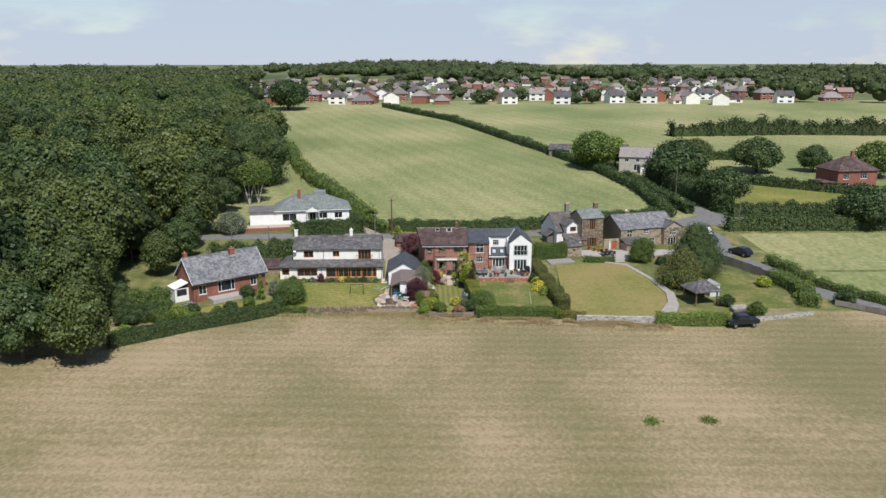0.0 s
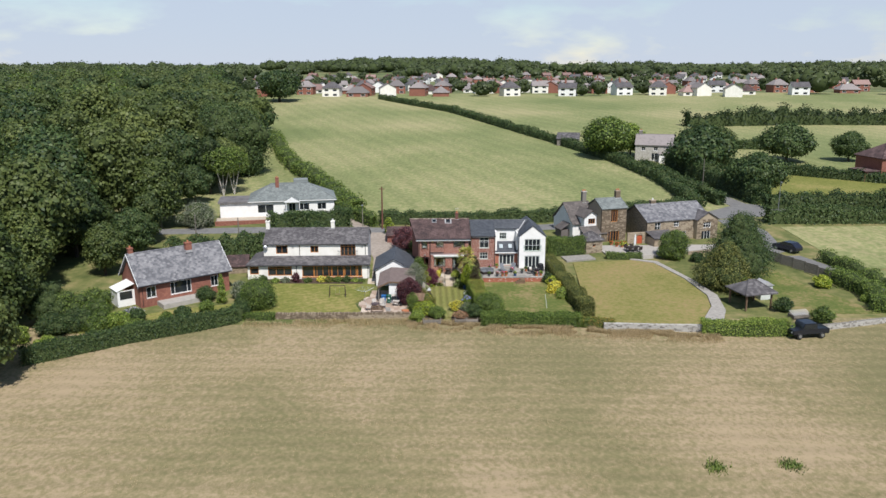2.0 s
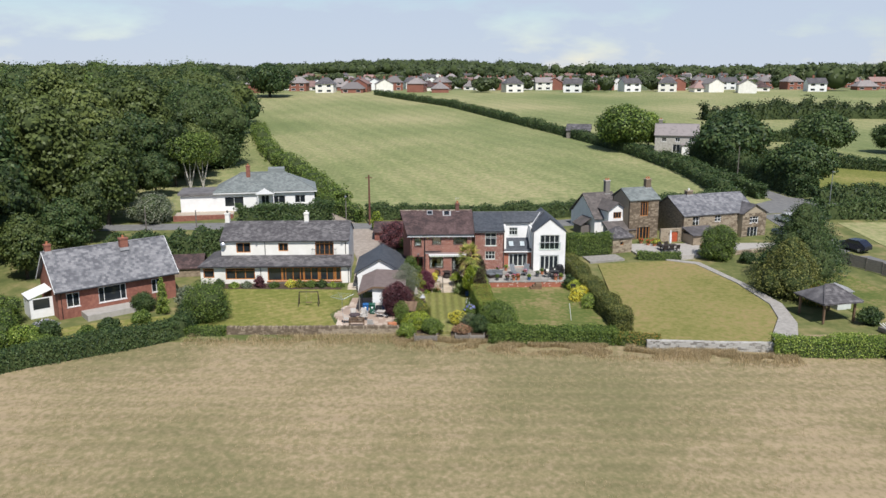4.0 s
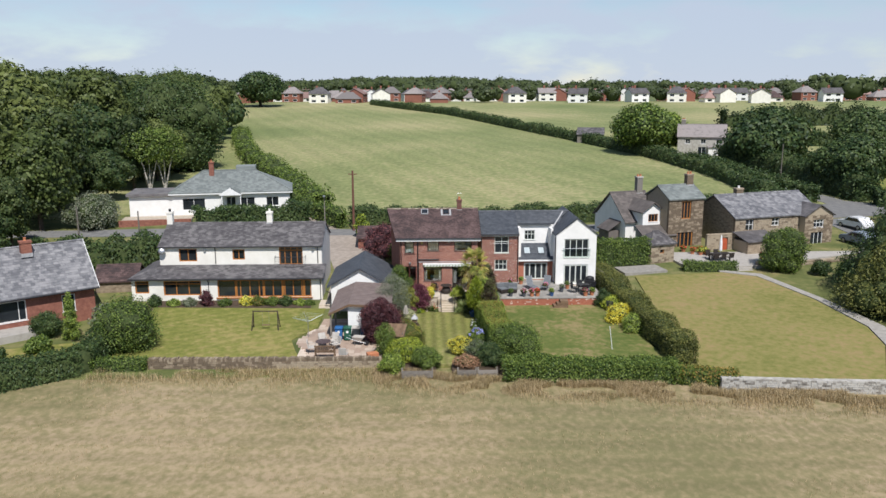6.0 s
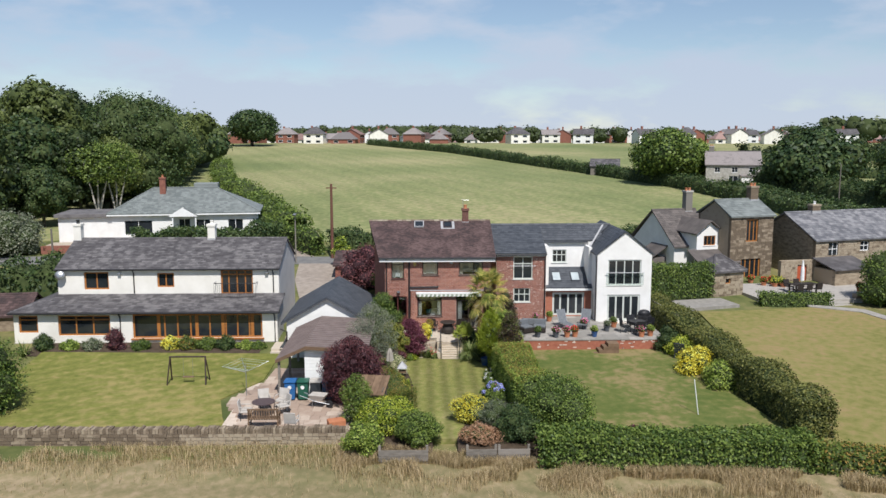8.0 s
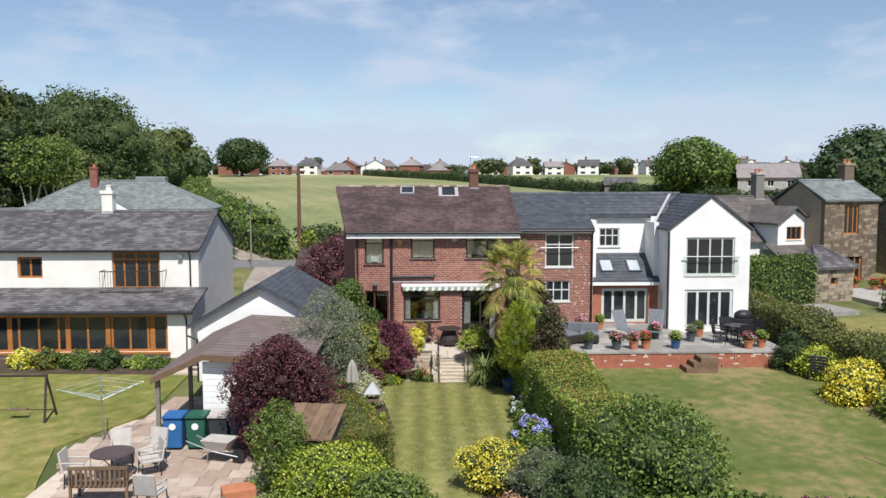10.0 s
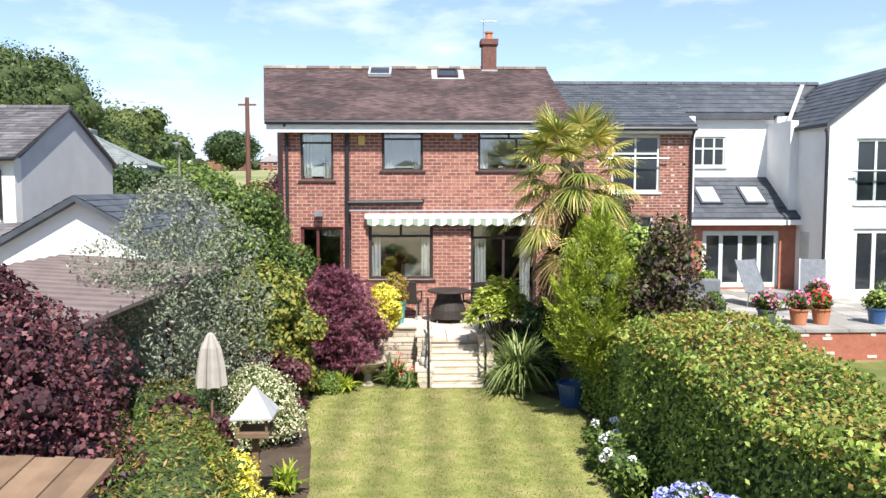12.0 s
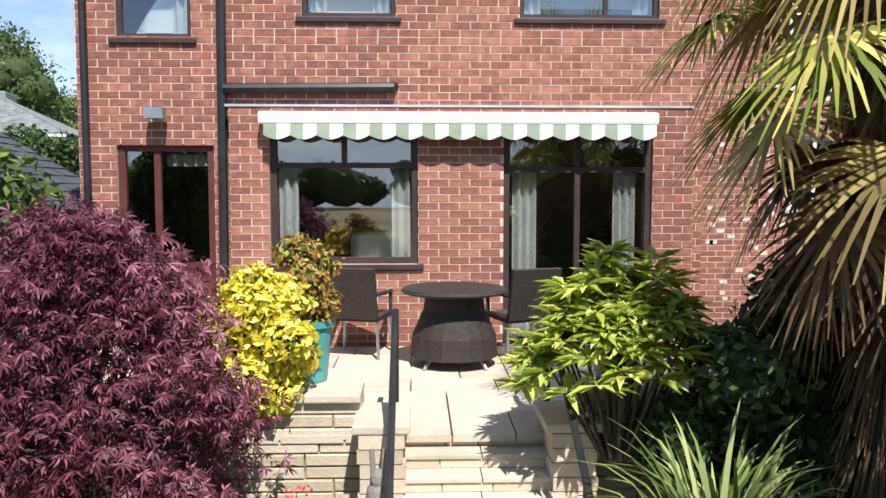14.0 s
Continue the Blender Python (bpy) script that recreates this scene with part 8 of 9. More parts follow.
# ---- hedges ----
hedge([(7.6, 119.6), (7.65, 115.5), (7.85, 112.0), (8.1, 110.0)], 1.9, 2.0, "mixed clipped garden hedge with browned top", LF_BRIGHT, 58000, 0.072, 101, zfun=lawn_brick, top_mat=LF_BROWNED, bulge=0.3)
bush(8.8, 108.8, 3.5, 3.0, 2.45, "large rounded dark green laurel", LF_MID, 17000, 0.1, 102, k=22, keep_low=True)
hedge([(8.2, 105.6), (13, 105.2), (18.6, 104.9)], 2.0, 1.35, "broad green boundary hedge", LF_MID, 18000, 0.14, 103, bulge=0.3)
hedge([(18.9, 127.5), (19.4, 120), (20.0, 112), (20.4, 107.2)], 1.8, 1.95, "tall olive-green side hedge", LF_OLIVE, 26000, 0.13, 104, bulge=0.35)
hedge([(19.5, 104.6), (22.5, 103.9)], 1.6, 0.9, "rough browned bramble bank", LF_BROWNED, 3500, 0.14, 105)
hedge([(32.6, 101.8), (37, 101.2), (41.6, 101.2)], 1.7, 1.6, "bright green field hedge", LF_BRIGHT, 8000, 0.15, 106, bulge=0.3)
hedge([(-40.0, 95.8), (-38, 97.0), (-31.5, 101.4), (-25, 104.8), (-20.9, 107.2), (-20.7, 112.5)], 1.9, 1.7, "dark clipped boundary hedge", LF_DARK, 16000, 0.17, 107, bulge=0.2)
hedge([(-20, 107.6), (-16.8, 107.6)], 0.9, 0.8, "low green hedge beside the wall", LF_MID, 2000, 0.14, 108)
hedge([(20.0, 132.9), (25.0, 133.6)], 1.4, 2.6, "ivy-clad garden screen with a dark arch", LF_MID, 7000, 0.16, 109, zoff=0.1, bulge=0.06)
hedge([(28.4, 131.0), (33.2, 130.6)], 1.0, 0.95, "low clipped hedge by the terrace", LF_MID, 2500, 0.14, 110)
hedge([(-24, 149.2), (-12, 151.6)], 3.0, 2.6, "thick shrubbery behind the cottage", LF_DARK, 6000, 0.3, 111, bulge=0.5)
hedge([(-36, 134), (-26, 135), (-14, 138.5)], 4.0, 2.6, "thick dark garden shrubbery", LF_DARK, 9000, 0.3, 112, bulge=0.7)
hedge([(-6, 152.6), (10, 151.6), (22, 153.2), (42, 158.6), (51.5, 161.2)], 2.2, 2.0, "lane hedge below the field", LF_DARK, 14000, 0.25, 113, bulge=0.4)
hedge([(-11, 160), (-14, 166), (-20, 185), (-29, 205), (-36, 228), (-44, 262)], 3.2, 2.4, "overgrown hedge along the field", LF_MID, 14000, 0.35, 114, bulge=0.8)
hedge([(-19, 418), (-3, 384), (14, 350), (32, 287), (42, 250), (50, 215), (53.5, 190), (53.0, 172), (52.5, 162)], 2.6, 2.2, "long dark hawthorn hedge across the hill", LF_DARK, 26000, 0.4, 115, bulge=0.6)
hedge([(58.0, 165), (56.0, 182), (54.4, 205)], 1.8, 2.3, "clipped hedge on the near side of the climbing lane", LF_DARK, 5000, 0.35, 125, bulge=0.4)
hedge([(66.0, 166), (63.2, 190), (61.2, 206)], 4.0, 3.6, "tall dark lane hedge", LF_DARK, 9000, 0.4, 116, bulge=0.5)
hedge([(66, 162.5), (95, 161.5), (140, 161)], 3.0, 2.8, "high dark roadside hedge", LF_DARK, 11000, 0.4, 117, bulge=0.5)
hedge([(61, 151.0), (90, 150.6), (150, 150)], 2.6, 2.4, "roadside hedge above the paddock", LF_DARK, 11000, 0.4, 118, bulge=0.5)
hedge([(72, 206), (96, 189), (110, 180)], 2.4, 2.2, "garden hedge below the villa", LF_DARK, 6000, 0.4, 119, bulge=0.3)
hedge([(60, 238), (80, 240), (105, 236)], 3.0, 2.4, "field hedge behind the farm", LF_DARK, 5000, 0.5, 120, bulge=0.6)
hedge([(95, 296), (140, 300), (185, 296), (250, 290)], 5.0, 4.6, "line of field trees and thorns", LF_WOOD, 9000, 0.8, 121, bulge=0.9)
hedge([(60, 129), (61.5, 120), (66, 111.5), (70, 106)], 1.8, 1.3, "rough green track-side growth", LF_MID, 6000, 0.2, 122, bulge=0.8)
hedge([(57, 120), (58.5, 114), (56.5, 107.5)], 2.4, 1.6, "dense border shrubs by the side lawn", LF_MID, 6000, 0.2, 123, bulge=0.9)
hedge([(-7.4, 150.2), (-12.8, 158.2), (-17, 165.5)], 1.6, 2.0, "hedge beside the upper drive", LF_MID, 4000, 0.25, 124, bulge=0.4)
# clipped shrubs in the brick house garden, left bed
hedge([(0.55, 113.4), (1.75, 110.6)], 1.5, 1.25, "rounded clipped conifer hedge with orange-brown top", LF_BROWNED, 14000, 0.07, 131, zfun=lawn_brick, bulge=0.2, aspect=0.3)
hedge([(-0.4, 115.9), (0.7, 115.6)], 0.9, 1.2, "small clipped dark green hedge", LF_DARK, 6000, 0.06, 132, zfun=lawn_brick, aspect=0.3, top_mat=LF_BROWNED)

# ---- shrubs round the brick house ----
layered_maple(2.1, 120.1, 0.4, 2.1, 1.5, 2.4, "layered plum-coloured Japanese maple", LF_ACER, 141)
bush(2.95, 120.8, 0.9, 0.6, 1.0, "golden yellow-leaved shrub by the pot", LF_YELLOW, 4200, 0.08, 142, z=1.3, k=10)
bush(-0.75, 112.2, 3.7, 2.8, 3.3, "large dark purple-leaved smoke bush", LF_PURPLE, 40000, 0.062, 143, name="purple_tree", category="tree", k=80, cs=0.46, z=0.3, aspect=0.7, jit=0.5, core=0.5)
bush(0.0, 116.6, 3.1, 2.6, 4.1, "airy silver-grey leaved tree", LF_SILVER, 22000, 0.068, 144, name="silver_tree", category="tree", k=80, cs=0.42, z=0.3, aspect=0.4, jit=0.6, core=0)
bush(0.45, 120.3, 1.9, 1.6, 3.9, "tall dense dark green laurel", LF_MID, 16000, 0.09, 145, k=14, z=0.4, keep_low=True)
bush(1.0, 118.5, 1.9, 1.6, 2.6, "russet-tipped green photinia shrub", LF_RUSSET, 12000, 0.11, 146, k=24, cs=0.75, z=0.35)
bush(1.25, 116.4, 1.1, 1.2, 1.25, "cream variegated mounded garden shrub", LF_VARIEG, 11000, 0.045, 147, k=10, z=0.33)
bush(1.15, 117.9, 1.3, 1.0, 1.3, "low dark red-leaved shrub", LF_PURPLE, 4200, 0.09, 148, k=8, z=0.33)
bush(1.88, 119.35, 0.55, 0.55, 0.5, "small clipped green box ball", LF_BRIGHT, 2600, 0.04, 149, k=8, z=0.33)
bush(0.7, 114.5, 1.1, 0.9, 1.3, "low purple heuchera-like shrub", LF_PURPLE, 2600, 0.1, 150, k=8, z=0.33, aspect=0.8)
bush(1.6, 113.2, 0.9, 0.8, 1.0, "low yellow-flecked euonymus bush", LF_YELLOW, 2200, 0.06, 151, k=8, z=0.33)
bush(0.3, 117.9, 0.9, 0.8, 1.3, "upright plum-leaved ninebark shrub", LF_PURPLE, 2400, 0.09, 161, k=8, z=0.33)
bush(-0.3, 109.2, 1.8, 1.5, 2.3, "young rowan with bright divided leaves", LF_MID, 7000, 0.1, 152, k=36, cs=0.6, z=0.3, jit=0.4, core=0, aspect=0.35)
bush(1.2, 108.4, 2.9, 2.4, 1.5, "broad yellow-green rounded euonymus", LF_LIME, 8500, 0.08, 153, k=14, z=0.25)
bush(2.5, 107.0, 2.2, 1.9, 1.35, "glossy green red-tipped shrub", LF_MID, 6500, 0.09, 154, k=12, z=0.25)
bush(0.2, 106.3, 1.7, 1.5, 1.3, "rough green bramble at the fence", LF_BRIGHT, 4200, 0.09, 155, k=8, z=0.1)
bush(1.1, 110.0, 1.4, 0.9, 1.0, "golden low shrub beside the shed", LF_YELLOW, 2600, 0.07, 156, k=8, z=0.28)
# right bed
plume_conifer(6.7, 117.4, 1.35, 2.0, 2.65, "feathery yellow-green upright conifer", LF_LIME, 157)
bush(7.75, 117.0, 1.4, 1.4, 3.5, "tall dark purple-brown shrub", LF_BRONZE, 7500, 0.085, 158, k=34, cs=0.6, z=0.35, aspect=0.6, jit=0.5, core=0.4)
bush(7.9, 121.0, 2.0, 1.2, 3.9, "tall dark bronze-leaved shrub behind the palm", LF_BRONZE, 8000, 0.09, 170, k=16, z=0.35, aspect=0.6)
bush(7.6, 118.3, 1.5, 1.3, 3.3, "tall bright green leafy shrub", LF_BRIGHT, 4500, 0.11, 159, k=12, z=0.35)
whorled_shrub(5.4, 120.35, 1.1, 1.4, 1.0, 1.4, "lush pale green shrub with long pointed leaves", LF_PALE, 160)
bush(6.55, 120.2, 1.7, 1.2, 2.0, "glossy green shrub below the palm", LF_DARK, 9000, 0.09, 162, k=10, z=0.35)
bush(5.0, 109.3, 1.9, 1.8, 1.25, "mounded golden euonymus shrub", LF_YELLOW, 4200, 0.07, 163, k=10, z=0.28)
bush(6.2, 108.3, 2.4, 2.2, 1.4, "low spreading blue-grey juniper", LF_SILVER, 5200, 0.07, 164, k=12, z=0.25, aspect=0.3)
bush(6.9, 107.2, 1.8, 1.8, 1.5, "dense dark green shrub", LF_DARK, 4500, 0.09, 165, k=12, z=0.25)
bush(5.4, 106.7, 2.1, 1.4, 0.9, "heap of dry orange clippings", LF_CLIP, 2600, 0.14, 166, name="clippings_heap", category="clippings", k=8, z=0.2, aspect=0.2)
hy = bush(6.35, 111.5, 1.4, 1.3, 1.05, "blue hydrangea bush in flower", LF_MID, 2600, 0.1, 167, name="hydrangea", k=9, z=0.3)
rng = np.random.default_rng(6)
for i in range(16):
    a, r = rng.uniform(0, 6.28), rng.uniform(0.2, 0.7)
    b = [((math.cos(a) * r, math.sin(a) * r, 1.15 - r * 0.5 + rng.uniform(-0.1, 0.1)), (0.095,) * 3)]
    o = new("flower_head", crown_mesh("flower_head", b, 110, 0.045, 0.04, FL_BLUE if i < 15 else FL_PINK, i, jit=0.05, core=0.9, keep_low=True))
    o.parent = hy
wf = bush(6.5, 114.9, 0.9, 2.6, 0.6, "low white-flowered border perennials", LF_MID, 2600, 0.08, 168, name="flower_border", category="flowers", k=10, z=0.32)
for i in range(14):
    b = [((rng.uniform(-0.45, 0.3), rng.uniform(-1.2, 1.2), rng.uniform(0.4, 0.62)), (0.05,) * 3)]
    o = new("flower_head", crown_mesh("flower_head", b, 40, 0.04, 0.035, FL_WHITE, 60 + i, jit=0.05, core=0.8))
    o.parent = wf


def strap(x, y, z, n, ln, label, material, seed, name="strap_plant", width=0.035, spread=1.0, flowers=None, arch=0.75, least=0.15):
    """A tuft of long arching strap leaves, each a folded ribbon."""
    rng = np.random.default_rng(seed)
    V, Q = [], []
    for i in range(n):
        a, lean, L = rng.uniform(0, 6.28), rng.uniform(least, 1.0) * spread, ln * rng.uniform(0.6, 1.1)
        w = width * rng.uniform(0.7, 1.2)
        ox, oy = rng.normal(0, 0.06, 2)
        b = len(V)
        for k in range(6):
            f = k / 5
            out, up = L * lean * (f * 0.55 + 0.35 * f * f), L * (f - arch * lean * f * f)
            ww = w * (1 - f ** 2) + 0.002
            cx, cy = ox + math.cos(a) * out, oy + math.sin(a) * out
            V += [(cx - math.sin(a) * ww, cy + math.cos(a) * ww, up + ww * 0.4), (cx + math.sin(a) * ww, cy - math.cos(a) * ww, up + ww * 0.4)]
            if k:
                j = b + 2 * k
                Q.append((j - 2, j - 1, j + 1, j))
    t = thing(name, pose(x, y, z), label, "plant")
    o = new("leaves", raw_mesh("leaves", V, Q, [material]))
    o.parent = t
    if flowers:
        pts = [((rng.normal(0, ln * 0.35), rng.normal(0, ln * 0.35), ln * rng.uniform(0.6, 0.9)), (0.035,) * 3) for _ in range(9)]
        for k, b in enumerate(pts):
            o = new("flower", crown_mesh("flower", [b], 6, 0.035, 0.022, flowers, seed + k, core=0))
            o.parent = t
    return t


strap(3.25, 119.95, 0.36, 130, 0.75, "arching daylily clump with red flowers", LF_BLADE, 171, flowers=FL_RED)
strap(2.3, 119.5, 0.36, 80, 0.5, "yellow-green low strap-leaved plant", LF_LIME, 172)
strap(3.55, 119.75, 0.36, 60, 0.5, "green strap-leaved clump beside the steps", LF_BLADE, 173, flowers=FL_RED)
strap(5.65, 119.3, 0.5, 400, 1.75, "large arching flax with long grey-green leaves", LF_BLADE, 174, width=0.019, spread=0.75, arch=1.35, least=0.38)
strap(5.4, 119.2, 0.36, 60, 0.45, "small green strap-leaved plant", LF_BLADE, 175)
strap(1.3, 118.9, 0.36, 60, 0.6, "pale strap-leaved clump in the bed", LF_LIME, 176)
strap(2.0, 114.6, 0.33, 50, 0.5, "yellow-green tufted plant in the bed", LF_LIME, 177)

# ---- the fan palm ----
PM = thing("palm_tree", pose(6.68, 119.5, 0.35), "shaggy windmill palm with fan leaves, some browned", "palm tree")
bm = bmesh.new()
tube(bm, [(0, 0, 0), (0.02, 0, 1.4), (-0.02, 0.02, 2.8), (0, 0, 4.45)], 0.16, 12, 0.22)
part("trunk", bm, BARK, PM)
rng = np.random.default_rng(31)
V, Q = [], []
for i in range(1500):
    a, z = rng.uniform(0, 6.28), rng.uniform(1.0, 4.4)
    L = rng.uniform(0.15, 0.45)
    c = np.array([math.cos(a) * 0.2, math.sin(a) * 0.2, z])
    e = c + np.array([math.cos(a) * 0.12, math.sin(a) * 0.12, -L])
    s = np.array([-math.sin(a), math.cos(a), 0]) * 0.012
    b = len(V)
    V += [c - s, c + s, e + s * 0.3, e - s * 0.3]
    Q.append((b, b + 1, b + 2, b + 3))
o = new("trunk_fibre", raw_mesh("trunk_fibre", V, Q, [mat("palm fibre", [(0.07, 0.045, 0.025), (0.15, 0.1, 0.06)], 4, 0.95, island=0.6)]))
o.parent = PM


def fan(parent, base, way, stalk, size, seed, droopy, material):
    rng = np.random.default_rng(seed)
    way = np.array(way, float) / np.linalg.norm(way)
    side = np.cross(way, (0, 0, 1.0))
    side /= np.linalg.norm(side) + 1e-9
    up = np.cross(side, way)
    tip = np.array(base) + way * stalk - np.array([0, 0, droopy * stalk * 0.35])
    V, Q = [], []

    def ribbon(pts, w0, w1, across):
        b = len(V)
        for k, p in enumerate(pts):
            w = w0 + (w1 - w0) * k / (len(pts) - 1)
            V.extend([p - across * w, p + across * w])
            if k:
                j = b + 2 * k
                Q.append((j - 2, j - 1, j + 1, j))

    ribbon([np.array(base), (np.array(base) + tip) / 2 + up * 0.05, tip], 0.018, 0.01, side)
    n = 40
    for k in range(n):
        a = math.radians(-128 + 256 * k / (n - 1)) + rng.normal(0, 0.03)
        d = way * math.cos(a) + side * math.sin(a)
        L = size * (0.75 + 0.25 * math.cos(a * 0.7)) * rng.uniform(0.85, 1.1)
        across = np.cross(d, up)
        fold = up * 0.06 * (1 if k % 2 else -1)
        pts = []
        for s in range(5):
            f = s / 4
            pts.append(tip + d * L * f + fold * f * (1 - f) - np.array([0, 0, 1.0]) * L * (droopy * 0.55 * f ** 2.5 + 0.05 * f))
        ribbon(pts, 0.03 * size / 0.6, 0.004, across)
    o = new("frond", raw_mesh("frond", V, Q, [material]))
    o.parent = parent


LF_PALMOLD = leafmat("withered palm blade", [(0.05, 0.035, 0.02), (0.09, 0.065, 0.035), (0.15, 0.11, 0.06)])
LF_PALMDRY = leafmat("browned palm blade", [(0.11, 0.09, 0.03), (0.2, 0.17, 0.06), (0.3, 0.26, 0.11)])
for i in range(36):
    a, el = i * 2.4 + rng.uniform(-0.2, 0.2), 1.25 - 2.0 * i / 36
    fan(PM, (math.cos(a) * 0.12, math.sin(a) * 0.12, 4.4 + 0.12 * math.sin(el)), (math.cos(a) * math.cos(el), math.sin(a) * math.cos(el), math.sin(el)), 0.72, 0.6, 200 + i, max(0.12, 0.62 - el * 0.42), LF_PALM if i < 33 else LF_PALMDRY)
for i in range(24):
    a, el = i * 2.4 + 0.5, -0.45 - 0.035 * i
    fan(PM, (math.cos(a) * 0.14, math.sin(a) * 0.14, 4.1 - 0.06 * i), (math.cos(a) * math.cos(el), math.sin(a) * math.cos(el), math.sin(el)), 0.95 - 0.015 * i, 0.56, 240 + i, 0.5, LF_PALM if i < 9 else LF_PALMDRY if i % 3 == 0 else LF_PALMOLD)

# ---- other gardens ----
bush(18.2, 116.0, 2.3, 2.2, 1.7, "bright yellow rounded garden shrub", LF_YELLOW, 5200, 0.11, 181, k=12)
bush(18.3, 118.6, 1.8, 1.8, 1.6, "rounded olive-gold rounded garden shrub", LF_LIME, 3600, 0.11, 182, k=10)
bush(18.6, 113.6, 1.7, 1.8, 1.6, "green shrub by the side hedge", LF_BRIGHT, 3200, 0.11, 183, k=10)
bush(17.6, 119.6, 1.3, 1.2, 2.0, "wiry grey-green climber at the terrace end", LF_DARK, 2600, 0.09, 184, k=10)
bush(8.3, 119.6, 1.2, 1.2, 1.6, "blue-flowered grey-green ceanothus shrub", LF_SILVER, 2600, 0.08, 185, k=8, z=0.6)
bush(12.6, 107.7, 2.4, 0.9, 0.35, "low pinkish heather patch", LF_ACER, 1200, 0.08, 186, k=8, z=0.25)
bush(-19.3, 111.4, 4.0, 3.6, 3.7, "spreading dark olive garden tree", LF_MID, 12000, 0.14, 187, name="garden_tree", category="tree", k=26, jit=0.3)
bush(-24.2, 113.6, 1.1, 1.1, 3.9, "slim upright green conifer", LF_BRIGHT, 4200, 0.1, 188, name="conifer", category="tree", k=16, shape="cone", keep_low=True)
bush(-26.5, 114.6, 2.4, 2.0, 1.9, "rounded dark shrub by the bungalow", LF_DARK, 3500, 0.13, 189, k=10)
bush(-33.2, 108.0, 2.6, 2.0, 1.5, "pale lilac hydrangea by the bungalow steps", FL_LILAC, 3000, 0.13, 190, name="hydrangea", k=12)
for i, (x, y, w, hgt, mt) in enumerate(((-37.0, 106.8, 4.0, 2.6, LF_MID), (-40.5, 103.6, 3.6, 2.4, LF_DARK), (-36.2, 104.2, 3.0, 1.8, LF_MID), (-42.5, 107.5, 4.5, 3.2, LF_DARK), (-43.5, 101.2, 3.0, 2.0, LF_BRIGHT), (-38.5, 110.5, 4.0, 3.0, LF_MID), (-39.5, 99.8, 2.6, 1.3, LF_BRIGHT), (-34.8, 101.8, 1.8, 1.0, LF_BRIGHT), (-29.2, 107.2, 1.6, 1.1, LF_MID), (-45.5, 112, 4.5, 3.4, LF_DARK), (-22.3, 115.5, 2.2, 2.2, LF_SILVER), (-31.5, 104.2, 2.6, 1.5, LF_MID), (-27.6, 108.6, 2.2, 1.3, LF_DARK), (-35.6, 99.6, 2.4, 1.3, LF_MID), (-38.4, 104.8, 3.4, 2.6, LF_DARK), (-34.0, 105.4, 2.4, 1.9, LF_BRIGHT), (-25.4, 111.0, 1.8, 1.2, LF_MID), (-32.6, 107.0, 2.0, 1.6, LF_DARK), (-40.8, 108.4, 4.0, 3.4, LF_MID))):
    bush(x, y, w, w * 0.9, hgt, "dense rounded garden shrub", mt, 3200, 0.17, 300 + i, k=11, group="shrubs by the wood")
for i, (x, mt, hgt) in enumerate(((-20.6, LF_DARK, 1.2), (-19.0, LF_BRIGHT, 0.8), (-17.6, LF_SILVER, 0.9), (-16.2, LF_PURPLE, 1.5), (-14.6, LF_MID, 0.8), (-12.8, LF_YELLOW, 1.0), (-11.8, LF_BROWNED, 1.0), (-10.6, LF_MID, 0.9), (-9.4, LF_DARK, 1.0), (-8.2, LF_BRIGHT, 0.7), (-7.4, LF_MID, 0.6))):
    bush(x, 121.7, 1.3, 1.0, hgt, "border shrub along the cottage", mt, 1500, 0.1, 320 + i, k=7, z=0.4, group="border shrubs of the cottage")
strap(-21.3, 120.6, 0.4, 70, 1.3, "sword-leaved yucca by the cottage", LF_BLADE, 178, width=0.04)
bush(38.3, 130.8, 4.0, 3.8, 4.4, "large dense clipped dome of bay", LF_MID, 9000, 0.16, 191, k=20, z=0.9, keep_low=True, jit=0.08)
bush(41.0, 129.0, 2.0, 1.8, 1.4, "dark mounded shrub by the path", LF_DARK, 2200, 0.15, 192, k=8)
bush(43.0, 127.2, 2.4, 2.2, 2.0, "mixed flowering shrub by the terrace", LF_MID, 2600, 0.15, 193, k=9)
for i, (x, y, w, hgt) in enumerate(((43.4, 121.0, 6.6, 9.4), (40.8, 117.6, 5.4, 6.2), (46.0, 124.2, 6.0, 8.2))):
    bush(x, y, w, w, hgt, "large tiered dark green conifer", LF_DARK if i != 1 else LF_OLIVE, 12000, 0.24, 194 + i, name="conifer", category="tree", k=34, shape="cone", jit=0.35, aspect=0.4, keep_low=True, core=0.7)
bush(42.2, 113.8, 2.6, 2.4, 2.6, "golden-brown leaved shrub beside the gazebo", LF_BROWNED, 3200, 0.16, 198, k=10)
bush(47.2, 103.9, 2.0, 2.0, 2.3, "rounded green shrub at the field corner", LF_MID, 2600, 0.16, 199, k=9)
bush(44.6, 108.3, 2.2, 1.8, 1.7, "feathery green fern-like shrub", LF_DARK, 2200, 0.18, 205, k=9)
bush(54.2, 117.8, 2.4, 2.2, 1.6, "bright yellow-green shrub by the side lawn", LF_LIME, 2600, 0.18, 206, k=9)
bush(56.6, 111.6, 1.6, 1.6, 1.0, "small round green shrub", LF_BRIGHT, 1400, 0.16, 207, k=8)
bush(62.2, 108.4, 2.6, 2.4, 2.4, "dark holly bush by the track", LF_DARK, 2600, 0.18, 208, k=9)
bush(73, 104.6, 4.6, 4.0, 3.4, "brownish hawthorn at the gate", LF_BROWNED, 3600, 0.22, 209, k=12)

